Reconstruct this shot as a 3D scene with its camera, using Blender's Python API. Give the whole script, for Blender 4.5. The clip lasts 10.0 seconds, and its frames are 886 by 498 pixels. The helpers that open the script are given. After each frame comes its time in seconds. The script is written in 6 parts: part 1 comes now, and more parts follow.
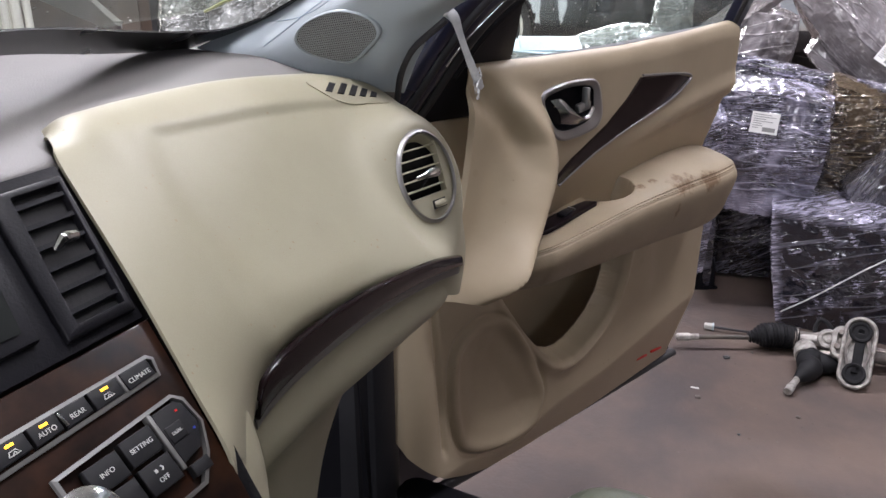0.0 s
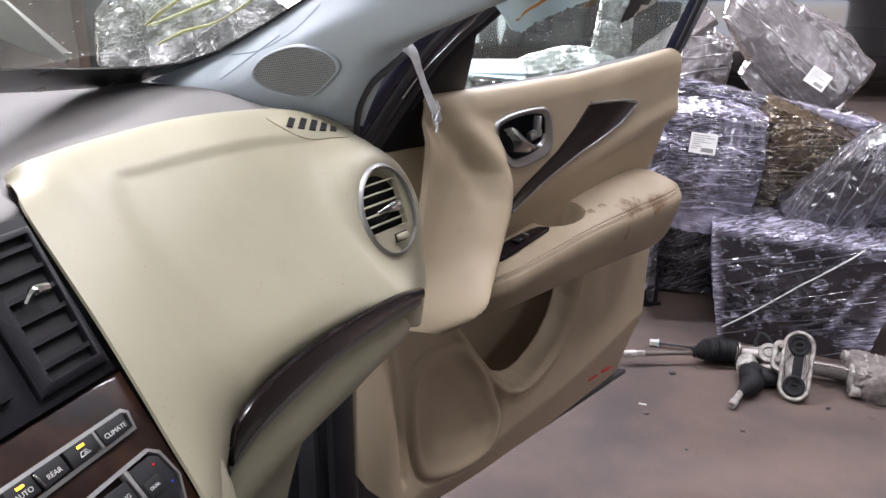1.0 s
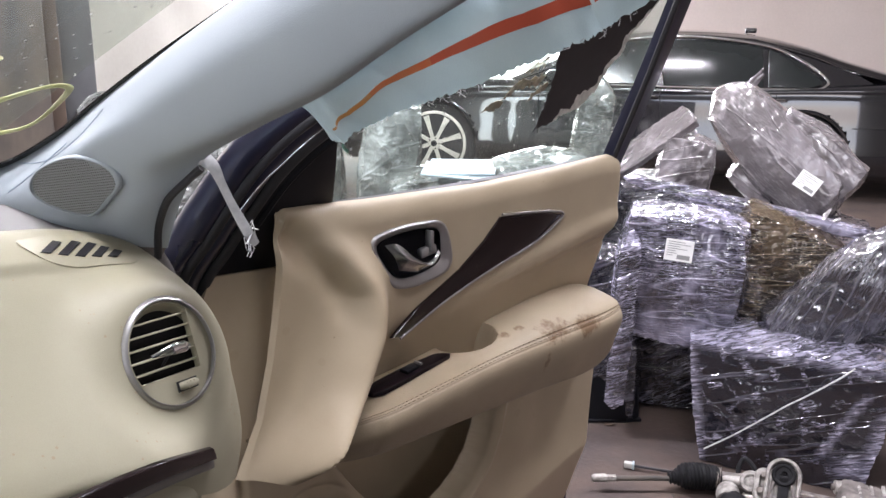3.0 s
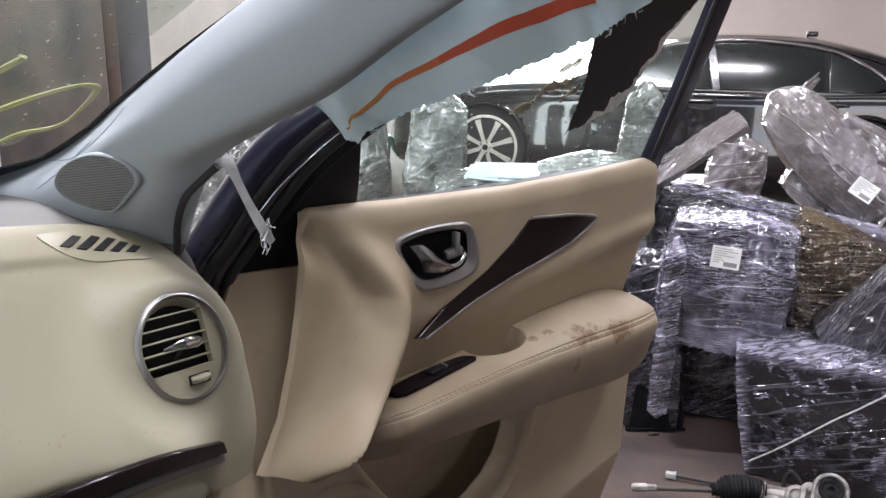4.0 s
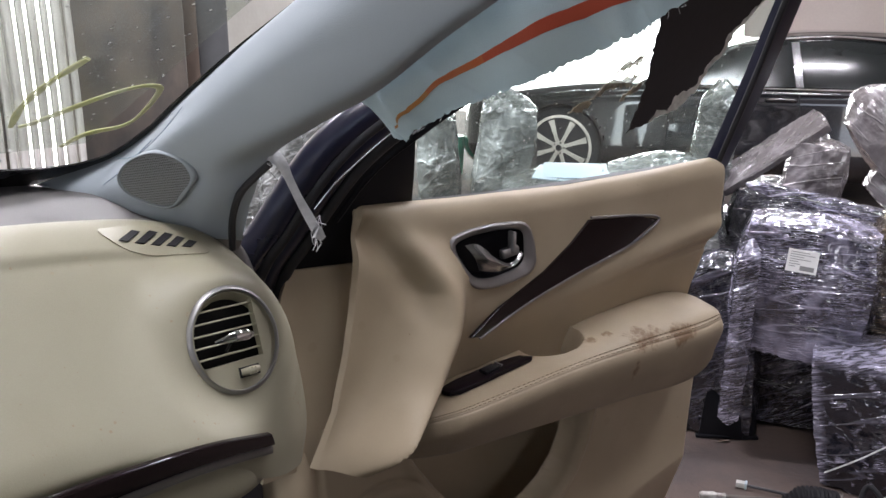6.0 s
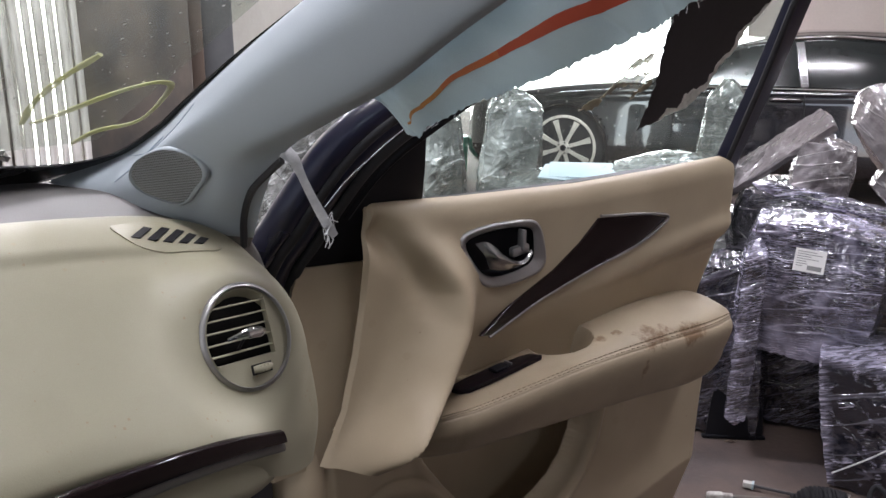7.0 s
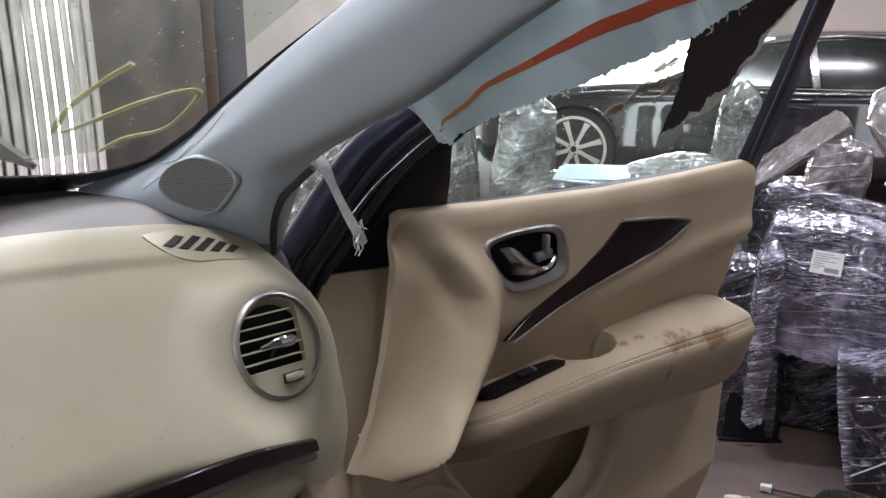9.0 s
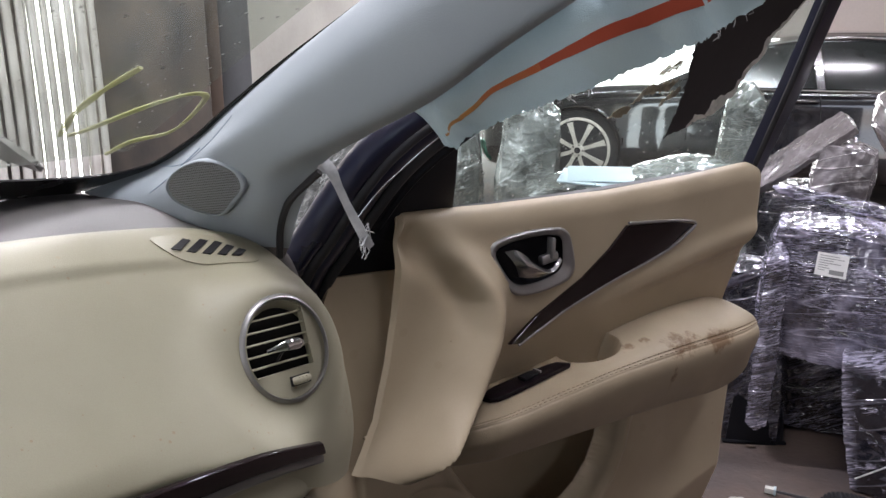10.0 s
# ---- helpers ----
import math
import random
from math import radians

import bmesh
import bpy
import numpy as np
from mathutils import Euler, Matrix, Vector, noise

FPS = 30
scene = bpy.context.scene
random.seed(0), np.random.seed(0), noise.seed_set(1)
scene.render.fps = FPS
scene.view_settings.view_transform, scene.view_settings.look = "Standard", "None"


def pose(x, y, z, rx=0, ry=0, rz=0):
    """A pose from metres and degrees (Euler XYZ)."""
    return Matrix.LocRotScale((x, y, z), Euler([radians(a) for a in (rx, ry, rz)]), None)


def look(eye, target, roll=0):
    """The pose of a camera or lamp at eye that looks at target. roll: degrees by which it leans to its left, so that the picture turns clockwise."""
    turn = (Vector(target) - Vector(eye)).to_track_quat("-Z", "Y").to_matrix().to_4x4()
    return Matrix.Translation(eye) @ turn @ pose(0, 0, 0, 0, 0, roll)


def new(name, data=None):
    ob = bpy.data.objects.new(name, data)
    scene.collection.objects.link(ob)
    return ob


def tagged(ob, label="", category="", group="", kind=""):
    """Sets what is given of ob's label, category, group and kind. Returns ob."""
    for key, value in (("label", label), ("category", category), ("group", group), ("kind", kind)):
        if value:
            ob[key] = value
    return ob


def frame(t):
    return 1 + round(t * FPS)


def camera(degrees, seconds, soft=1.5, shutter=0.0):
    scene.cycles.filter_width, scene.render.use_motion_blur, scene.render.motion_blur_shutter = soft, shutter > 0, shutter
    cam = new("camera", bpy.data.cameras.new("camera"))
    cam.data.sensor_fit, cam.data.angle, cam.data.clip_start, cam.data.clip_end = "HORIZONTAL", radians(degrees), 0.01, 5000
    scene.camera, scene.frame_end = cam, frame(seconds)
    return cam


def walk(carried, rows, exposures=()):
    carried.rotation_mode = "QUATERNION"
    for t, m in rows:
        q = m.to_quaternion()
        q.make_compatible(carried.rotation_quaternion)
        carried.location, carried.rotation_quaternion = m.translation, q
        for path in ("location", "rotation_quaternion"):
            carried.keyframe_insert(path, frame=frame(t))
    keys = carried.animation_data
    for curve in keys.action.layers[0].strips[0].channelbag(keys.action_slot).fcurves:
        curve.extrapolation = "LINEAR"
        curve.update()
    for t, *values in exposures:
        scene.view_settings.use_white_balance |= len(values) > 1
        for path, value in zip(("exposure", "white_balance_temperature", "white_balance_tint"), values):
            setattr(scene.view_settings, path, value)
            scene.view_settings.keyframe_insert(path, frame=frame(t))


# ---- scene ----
from mathutils.bvhtree import BVHTree
cam = camera(55.5, 10.0)
PATH = [
    (0, (-0.282, -0.277, 1.367), (0.952, 1.094, 0.594), 0.0),
    (0.5, (-0.281, -0.277, 1.38), (1.041, 1.0, 0.593), 0.2),
    (1, (-0.297, -0.26, 1.386), (1.046, 1.026, 0.65), 0.7),
    (1.5, (-0.307, -0.244, 1.387), (1.079, 1.089, 0.837), 0.1),
    (2, (-0.202, -0.248, 1.361), (1.177, 1.072, 0.765), -0.6),
    (2.5, (-0.049, -0.271, 1.368), (1.347, 1.046, 0.805), 0.1),
    (3, (-0.023, -0.293, 1.383), (1.324, 1.086, 0.852), 1.0),
    (4.5, (0.025, -0.331, 1.378), (1.221, 1.184, 0.853), 0.3),
    (5, (0.03, -0.34, 1.378), (1.158, 1.228, 0.857), 0.1),
    (5.5, (0.03, -0.341, 1.379), (1.143, 1.236, 0.856), 0.1),
    (7, (0.023, -0.331, 1.373), (1.13, 1.251, 0.851), 0.1),
    (7.5, (0.016, -0.327, 1.378), (1.118, 1.258, 0.856), -0.0),
    (8, (0.01, -0.323, 1.381), (1.109, 1.265, 0.86), -0.1),
    (8.5, (0.007, -0.316, 1.378), (1.102, 1.274, 0.858), -0.1),
    (9, (0.006, -0.315, 1.379), (1.098, 1.278, 0.859), -0.2),
    (9.5, (0.005, -0.315, 1.382), (1.094, 1.28, 0.863), -0.2),
    (10, (0.003, -0.314, 1.382), (1.089, 1.284, 0.864), -0.2),
]
EXPOSURES = [(0, 0.35, 6390, 17), (0.5, 0.65, 6390, 17), (1, 0.65, 6390, 17), (1.5, 0.12, 6390, 17), (2, 0.15, 6390, 17), (2.5, 0.60, 6390, 17), (3, 0.72, 6390, 17), (4.5, 0.20, 6390, 16), (10, 0.08, 6390, 16)]
walk(cam, [(t, look(eye, target, roll)) for t, eye, target, roll in PATH], EXPOSURES)

# ---- world and lights ----
world = bpy.data.worlds.new("world")
scene.world = world
world.use_nodes = True
_bg = world.node_tree.nodes["Background"]
_sky = world.node_tree.nodes.new("ShaderNodeTexSky")
_sky.sky_type, _sky.sun_disc = "NISHITA", False
_sky.sun_elevation, _sky.sun_rotation = radians(42), radians(200)
world.node_tree.links.new(_sky.outputs[0], _bg.inputs[0])
_bg.inputs[1].default_value = 0.12


def area_lamp(name, m, sx, sy, watts, colour):
    data = bpy.data.lights.new(name, "AREA")
    data.shape, data.size, data.size_y, data.energy, data.color = "RECTANGLE", sx, sy, watts, colour
    ob = new(name, data)
    ob.matrix_world = m
    return ob


# hall axes: x towards the black car's tail, y away from our car, z up
HALL = pose(4.88, 4.86, 0, 0, 0, -53.9)
CAR = pose(0, 0, 0, 0, 0, 20)          # our car: x to its right, y forward
DOOR = pose(0.5, 0.545, 0, 0, 0, 4.5)  # opened door: x along it to its rear, y to its outside

# unseen tubes, added wherever dash, door, pile or wall needed light
ADDED_TUBES = [(2.5, -4.0, 72), (1.6, -1.3, 125), (1.14, -6.43, 46), (-1.0, -4.6, 150), (6.2, -7.6, 26), (0.4, -9.4, 8)]
for _x, _y, _w in ADDED_TUBES:
    area_lamp("tube_light", HALL @ pose(_x, _y, 3.32), 1.5, 0.12, _w, (0.96, 0.96, 1.0))
# daylight in the roller door and in the front doorway
area_lamp("roller_door_daylight", HALL @ pose(-0.3, -11.0, 1.45, 90, 0, 0), 1.2, 2.5, 62, (0.96, 0.97, 1.0))
# second opening is unseen, its lamp added to put sheen on the wrapped pile
area_lamp("yard_door_daylight", HALL @ pose(4.6, -11.0, 1.55, 90, 0, 0), 4.0, 2.7, 55, (0.86, 0.88, 1.0))
area_lamp("doorway_daylight", HALL @ pose(-0.4, 2.75, 1.4, 90, 0, 180), 3.4, 2.4, 110, (0.95, 0.97, 1.0))


# ---- materials ----
def mat(name, base, rough=0.5, metal=0.0, other=None, scale=8.0, mix=0.5, bump=0.12, grain=350.0, coat=0.0, spec=0.5, stain=0.1, stretch=(1, 1, 1), dist=0.002):
    """A surface with two scales of colour change and a fine grain."""
    m = bpy.data.materials.new(name)
    m.use_nodes = True
    nt = m.node_tree
    n, k = nt.nodes, nt.links
    b = n["Principled BSDF"]
    tc = n.new("ShaderNodeTexCoord")
    mp = n.new("ShaderNodeMapping")
    mp.inputs["Scale"].default_value = stretch
    k.new(tc.outputs["Object"], mp.inputs[0])
    big = n.new("ShaderNodeTexNoise")
    big.inputs["Scale"].default_value, big.inputs["Detail"].default_value = scale, 6
    k.new(mp.outputs[0], big.inputs["Vector"])
    small = n.new("ShaderNodeTexNoise")
    small.inputs["Scale"].default_value, small.inputs["Detail"].default_value = grain, 3
    k.new(mp.outputs[0], small.inputs["Vector"])
    ramp = n.new("ShaderNodeValToRGB")
    ramp.color_ramp.elements[0].position, ramp.color_ramp.elements[1].position = 0.5 - 0.3 * mix, 0.5 + 0.3 * mix
    k.new(big.outputs["Fac"], ramp.inputs[0])
    other = other or tuple(c * (1 - stain) for c in base)
    ramp.color_ramp.elements[0].color, ramp.color_ramp.elements[1].color = (*other, 1), (*base, 1)
    hsv = n.new("ShaderNodeHueSaturation")
    k.new(ramp.outputs[0], hsv.inputs["Color"])
    val = n.new("ShaderNodeMapRange")
    val.inputs["To Min"].default_value, val.inputs["To Max"].default_value = 0.94, 1.06
    k.new(small.outputs["Fac"], val.inputs[0])
    k.new(val.outputs[0], hsv.inputs["Value"])
    k.new(hsv.outputs[0], b.inputs["Base Color"])
    rr = n.new("ShaderNodeMapRange")
    rr.inputs["To Min"].default_value, rr.inputs["To Max"].default_value = max(0.02, rough - 0.08), min(1.0, rough + 0.08)
    k.new(big.outputs["Fac"], rr.inputs[0])
    k.new(rr.outputs[0], b.inputs["Roughness"])
    bp = n.new("ShaderNodeBump")
    bp.inputs["Strength"].default_value, bp.inputs["Distance"].default_value = bump, dist
    k.new(small.outputs["Fac"], bp.inputs["Height"])
    k.new(bp.outputs[0], b.inputs["Normal"])
    b.inputs["Metallic"].default_value = metal
    b.inputs["Coat Weight"].default_value = coat
    b.inputs["Specular IOR Level"].default_value = spec
    return m


def glow(name, colour, strength):
    m = bpy.data.materials.new(name)
    m.use_nodes = True
    b = m.node_tree.nodes["Principled BSDF"]
    b.inputs["Base Color"].default_value = (*colour, 1)
    b.inputs["Emission Color"].default_value = (*colour, 1)
    b.inputs["Emission Strength"].default_value = strength
    return m


def pane_glass(name, tint=(0.9, 0.95, 0.93), dust=0.05, specks=0.0):
    """Clear glass: see-through with Fresnel gloss, and a thin film of dust."""
    m = bpy.data.materials.new(name)
    m.use_nodes = True
    nt = m.node_tree
    n, k = nt.nodes, nt.links
    n.remove(n["Principled BSDF"])
    out = n["Material Output"]
    clear, gloss, dirt = n.new("ShaderNodeBsdfTransparent"), n.new("ShaderNodeBsdfGlossy"), n.new("ShaderNodeBsdfDiffuse")
    clear.inputs[0].default_value = (*tint, 1)
    gloss.inputs["Roughness"].default_value = 0.02
    dirt.inputs[0].default_value = (0.75, 0.75, 0.72, 1)
    lw, pw, fr = n.new("ShaderNodeLayerWeight"), n.new("ShaderNodeMath"), n.new("ShaderNodeMapRange")
    pw.operation, pw.inputs[1].default_value = "POWER", 4.5
    fr.inputs["To Min"].default_value, fr.inputs["To Max"].default_value = 0.02, 0.10
    k.new(lw.outputs["Facing"], pw.inputs[0])
    k.new(pw.outputs[0], fr.inputs[0])
    a, b = n.new("ShaderNodeMixShader"), n.new("ShaderNodeMixShader")
    k.new(fr.outputs[0], a.inputs[0])
    k.new(clear.outputs[0], a.inputs[1])
    k.new(gloss.outputs[0], a.inputs[2])
    tc, noi = n.new("ShaderNodeTexCoord"), n.new("ShaderNodeTexNoise")
    noi.inputs["Scale"].default_value, noi.inputs["Detail"].default_value = 6, 8
    k.new(tc.outputs["Object"], noi.inputs["Vector"])
    rng = n.new("ShaderNodeMapRange")
    rng.inputs["From Min"].default_value, rng.inputs["From Max"].default_value = 0.3, 0.8
    rng.inputs["To Min"].default_value, rng.inputs["To Max"].default_value = dust * 0.4, dust * 1.6
    k.new(noi.outputs["Fac"], rng.inputs[0])
    vor = n.new("ShaderNodeTexVoronoi")
    vor.inputs["Scale"].default_value = 48
    k.new(tc.outputs["Object"], vor.inputs["Vector"])
    dots = n.new("ShaderNodeMapRange")
    dots.inputs["From Min"].default_value, dots.inputs["From Max"].default_value = 0.07, 0.11
    dots.inputs["To Min"].default_value, dots.inputs["To Max"].default_value = specks, 0
    k.new(vor.outputs["Distance"], dots.inputs[0])
    add = n.new("ShaderNodeMath")
    k.new(rng.outputs[0], add.inputs[0])
    k.new(dots.outputs[0], add.inputs[1])
    k.new(add.outputs[0], b.inputs[0])
    k.new(a.outputs[0], b.inputs[1])
    k.new(dirt.outputs[0], b.inputs[2])
    k.new(b.outputs[0], out.inputs[0])
    return m


def wrap_film(name, goods, haze_glint=(0.6, 0.6, 0.66), amount=0.3, milky=0.25, tint=(1, 1, 1), wrinkle=1.0, pull=9.0, dash=7.0):
    """Stretch film over goods: taut wrinkles that glint, milky bunched layers, glints also painted pale."""
    m = bpy.data.materials.new(name)
    m.use_nodes = True
    nt = m.node_tree
    n, k = nt.nodes, nt.links
    b = n["Principled BSDF"]
    tc, info, spin = n.new("ShaderNodeTexCoord"), n.new("ShaderNodeObjectInfo"), n.new("ShaderNodeMapping")
    turn = n.new("ShaderNodeCombineXYZ")
    for i, f in enumerate((0.35, 0.5, 3.0)):
        mul = n.new("ShaderNodeMath")
        mul.operation, mul.inputs[1].default_value = "MULTIPLY", f
        k.new(info.outputs["Random"], mul.inputs[0])
        k.new(mul.outputs[0], turn.inputs[i])
    k.new(tc.outputs["Object"], spin.inputs[0])
    k.new(turn.outputs[0], spin.inputs["Rotation"])
    k.new(turn.outputs[0], spin.inputs["Location"])

    def turned(rotation, scale):
        mp = n.new("ShaderNodeMapping")
        mp.inputs["Rotation"].default_value, mp.inputs["Scale"].default_value = rotation, scale
        k.new(spin.outputs[0], mp.inputs[0])
        return mp.outputs[0]

    def noise_tex(scale, detail, distortion, vec, kind="FBM"):
        t = n.new("ShaderNodeTexNoise")
        t.noise_type = kind
        t.inputs["Scale"].default_value, t.inputs["Detail"].default_value, t.inputs["Distortion"].default_value = scale, detail, distortion
        k.new(vec, t.inputs["Vector"])
        return t.outputs["Fac"]

    def rng(src, lo, hi, to0, to1):
        r = n.new("ShaderNodeMapRange")
        for key, v in (("From Min", lo), ("From Max", hi), ("To Min", to0), ("To Max", to1)):
            r.inputs[key].default_value = v
        k.new(src, r.inputs[0])
        return r.outputs[0]

    def op(kind, a, c):
        o = n.new("ShaderNodeMath")
        o.operation, o.use_clamp = kind, kind == "ADD"
        k.new(a, o.inputs[0])
        k.new(c, o.inputs[1])
        return o.outputs[0]

    def ridge(src, wide):
        """Sharp creases along the level lines of a noise."""
        off, ab = n.new("ShaderNodeMath"), n.new("ShaderNodeMath")
        off.operation, off.inputs[1].default_value, ab.operation = "SUBTRACT", 0.5, "ABSOLUTE"
        k.new(src, off.inputs[0])
        k.new(off.outputs[0], ab.inputs[0])
        return rng(ab.outputs[0], 0.0, wide, 1.0, 0.0)

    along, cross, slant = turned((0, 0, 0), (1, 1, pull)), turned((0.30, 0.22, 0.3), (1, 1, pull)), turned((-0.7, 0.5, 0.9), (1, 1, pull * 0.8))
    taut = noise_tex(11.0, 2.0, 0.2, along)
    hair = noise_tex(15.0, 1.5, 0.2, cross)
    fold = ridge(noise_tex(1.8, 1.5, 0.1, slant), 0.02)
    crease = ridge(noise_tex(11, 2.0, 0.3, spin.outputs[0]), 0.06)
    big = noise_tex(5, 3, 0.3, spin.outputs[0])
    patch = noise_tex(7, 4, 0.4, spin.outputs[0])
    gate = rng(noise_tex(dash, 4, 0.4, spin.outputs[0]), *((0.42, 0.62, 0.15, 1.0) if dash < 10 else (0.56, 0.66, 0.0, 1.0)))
    # pale hairlines mixed into the base colour stand in for specular glints
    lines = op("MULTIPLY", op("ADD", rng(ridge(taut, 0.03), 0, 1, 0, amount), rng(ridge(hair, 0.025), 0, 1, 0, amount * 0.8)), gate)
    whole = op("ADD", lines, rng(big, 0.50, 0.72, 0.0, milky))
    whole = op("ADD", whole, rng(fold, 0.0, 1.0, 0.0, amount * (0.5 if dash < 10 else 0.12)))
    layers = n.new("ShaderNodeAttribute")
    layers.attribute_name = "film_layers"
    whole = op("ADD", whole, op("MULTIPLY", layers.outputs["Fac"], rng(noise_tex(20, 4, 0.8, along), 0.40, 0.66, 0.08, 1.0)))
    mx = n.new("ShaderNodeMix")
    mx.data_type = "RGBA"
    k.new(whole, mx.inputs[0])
    mx.inputs[6].default_value, mx.inputs[7].default_value = (*goods, 1), (*haze_glint, 1)
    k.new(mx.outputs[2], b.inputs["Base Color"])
    last = None
    gated_taut, gated_hair = op("MULTIPLY", taut, gate), op("MULTIPLY", hair, gate)
    for src, strength, dist in ((big, 0.5, 0.03), (patch, 0.5, 0.012), (crease, 0.45, 0.005 * min(1.0, wrinkle)), (fold, 0.6, 0.005), (gated_taut, 0.9, 0.0075 * wrinkle), (gated_hair, 0.9, 0.005 * wrinkle)):
        bp = n.new("ShaderNodeBump")
        bp.inputs["Strength"].default_value, bp.inputs["Distance"].default_value = strength, dist
        k.new(src, bp.inputs["Height"])
        if last:
            k.new(last, bp.inputs["Normal"])
        last = bp.outputs[0]
    k.new(last, b.inputs["Normal"])
    k.new(last, b.inputs["Coat Normal"])
    b.inputs["Roughness"].default_value = 0.18
    b.inputs["Specular IOR Level"].default_value = 0.7
    b.inputs["Specular Tint"].default_value = (*tint, 1)
    b.inputs["Coat Weight"].default_value = 1.0
    b.inputs["Coat IOR"].default_value = 1.85
    b.inputs["Coat Roughness"].default_value = 0.06
    b.inputs["Coat Tint"].default_value = (*tint, 1)
    return m


CREAM = mat("cream_dash_plastic", (0.360, 0.340, 0.248), 0.5, other=(0.300, 0.278, 0.196), scale=6, mix=0.75, bump=0.10, grain=900)
BEIGE = mat("beige_door_plastic", (0.455, 0.375, 0.262), 0.52, other=(0.385, 0.312, 0.212), scale=7, mix=0.75, bump=0.10, grain=900)
LEATHER = mat("beige_armrest_leather", (0.345, 0.278, 0.190), 0.55, scale=9, stain=0.16, bump=0.22, grain=520)
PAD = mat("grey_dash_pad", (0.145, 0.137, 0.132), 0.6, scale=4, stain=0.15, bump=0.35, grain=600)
PILLAR = mat("grey_pillar_trim", (0.375, 0.425, 0.46), 0.65, scale=4, stain=0.08, bump=0.25, grain=1100)
GRILLE = mat("grey_speaker_mesh", (0.30, 0.31, 0.31), 0.6, bump=0.2)
BLACK = mat("black_plastic", (0.012, 0.012, 0.015), 0.42, stain=0.3, bump=0.15, grain=500, spec=0.15)
# near-black for plates and discs, painting the shade inside openings
HOLE = mat("dark_hollow", (0.008, 0.008, 0.009), 0.8)
RUBBER = mat("black_rubber_seal", (0.022, 0.022, 0.026), 0.5, stain=0.4, bump=0.2)
GAITER = mat("black_dusty_gaiter_rubber", (0.010, 0.010, 0.012), 0.7, stain=0.5, scale=30, bump=0.3, spec=0.25)
NAVY = mat("navy_car_paint", (0.012, 0.013, 0.032), 0.3, coat=0.25, stain=0.2, bump=0.03)
SILVER = mat("satin_silver_plastic", (0.36, 0.355, 0.35), 0.42, metal=0.85, bump=0.05)
SATIN = mat("satin_grey_trim", (0.21, 0.207, 0.20), 0.45, metal=0.3, bump=0.05)
LEVERM = mat("dark_chrome_lever", (0.40, 0.39, 0.38), 0.24, metal=1.0, bump=0.02)
CHROME = mat("chrome", (0.8, 0.8, 0.8), 0.12, metal=1.0, bump=0.02)
WOOD = mat("dark_wood_veneer", (0.014, 0.007, 0.008), 0.16, other=(0.007, 0.004, 0.004), scale=22, mix=0.8, coat=0.3, spec=0.2, bump=0.02, stretch=(1, 5, 6))
BURL = mat("burl_wood_veneer", (0.030, 0.012, 0.006), 0.35, other=(0.004, 0.002, 0.002), scale=38, mix=0.6, coat=0.15, spec=0.15, bump=0.02)
BUTTON = mat("charcoal_button", (0.016, 0.016, 0.018), 0.55, bump=0.1, spec=0.3)
LINING = mat("grey_roof_lining", (0.20, 0.20, 0.19), 0.9, bump=0.3)
PRINT = mat("white_print", (0.6, 0.6, 0.58), 0.6)
FABRIC = mat("pale_blue_airbag_cloth", (0.54, 0.66, 0.69), 0.85, other=(0.45, 0.58, 0.62), scale=9, bump=0.4, grain=900)
STRIPE = mat("red_orange_stitch_band", (0.50, 0.070, 0.035), 0.8, other=(0.42, 0.085, 0.04), scale=6, bump=0.3, grain=900)
TETHER = mat("frayed_white_tape", (0.62, 0.62, 0.62), 0.8, other=(0.35, 0.36, 0.37), scale=60, mix=0.7, bump=0.4)
FILM = mat("black_tint_film", (0.006, 0.006, 0.007), 0.35, bump=0.1, grain=60)
TORN = mat("torn_film_edge", (0.86, 0.88, 0.82), 0.4, other=(0.5, 0.53, 0.48), scale=80, mix=0.8)
SHRED = mat("brownish_film_remnant", (0.40, 0.34, 0.22), 0.35, other=(0.10, 0.085, 0.06), scale=60, mix=0.7, bump=0.6, grain=120)
SHRED.node_tree.nodes["Principled BSDF"].inputs["Alpha"].default_value = 0.7
MARKER = mat("yellow_paint_marker", (0.46, 0.48, 0.20), 0.7, other=(0.54, 0.56, 0.36), scale=30)
MARKER.node_tree.nodes["Principled BSDF"].inputs["Alpha"].default_value = 0.62
FRIT = mat("black_glass_band", (0.010, 0.010, 0.011), 0.25)
CONCRETE = mat("stained_concrete", (0.102, 0.072, 0.058), 0.80, other=(0.050, 0.039, 0.038), scale=3.4, mix=0.55, bump=0.6, grain=55, dist=0.004)
WALLW = mat("pinkish_white_wall", (0.78, 0.69, 0.64), 0.8, other=(0.70, 0.61, 0.56), scale=0.8, bump=0.3, grain=40)
WALLG = mat("grey_plaster_wall", (0.40, 0.39, 0.36), 0.85, other=(0.32, 0.31, 0.28), scale=1.2, bump=0.4, grain=30)
CEIL = mat("grey_ceiling", (0.5, 0.49, 0.47), 0.9, scale=1)
PAINTB = mat("black_car_paint", (0.007, 0.007, 0.009), 0.16, coat=1.0, bump=0.0, stain=0.2, scale=2)
PAINTB.node_tree.nodes["Principled BSDF"].inputs["Coat IOR"].default_value = 1.7
DARKGL = mat("dark_car_glass", (0.012, 0.014, 0.014), 0.20, spec=0.4, bump=0.0)
TYRE = mat("tyre_rubber", (0.02, 0.02, 0.021), 0.8, bump=0.3, grain=120)
ALLOY = mat("alloy_rim", (0.78, 0.73, 0.65), 0.4, metal=0.25, stain=0.25, scale=12)
BRAKE = mat("red_brake_caliper", (0.35, 0.03, 0.02), 0.45)
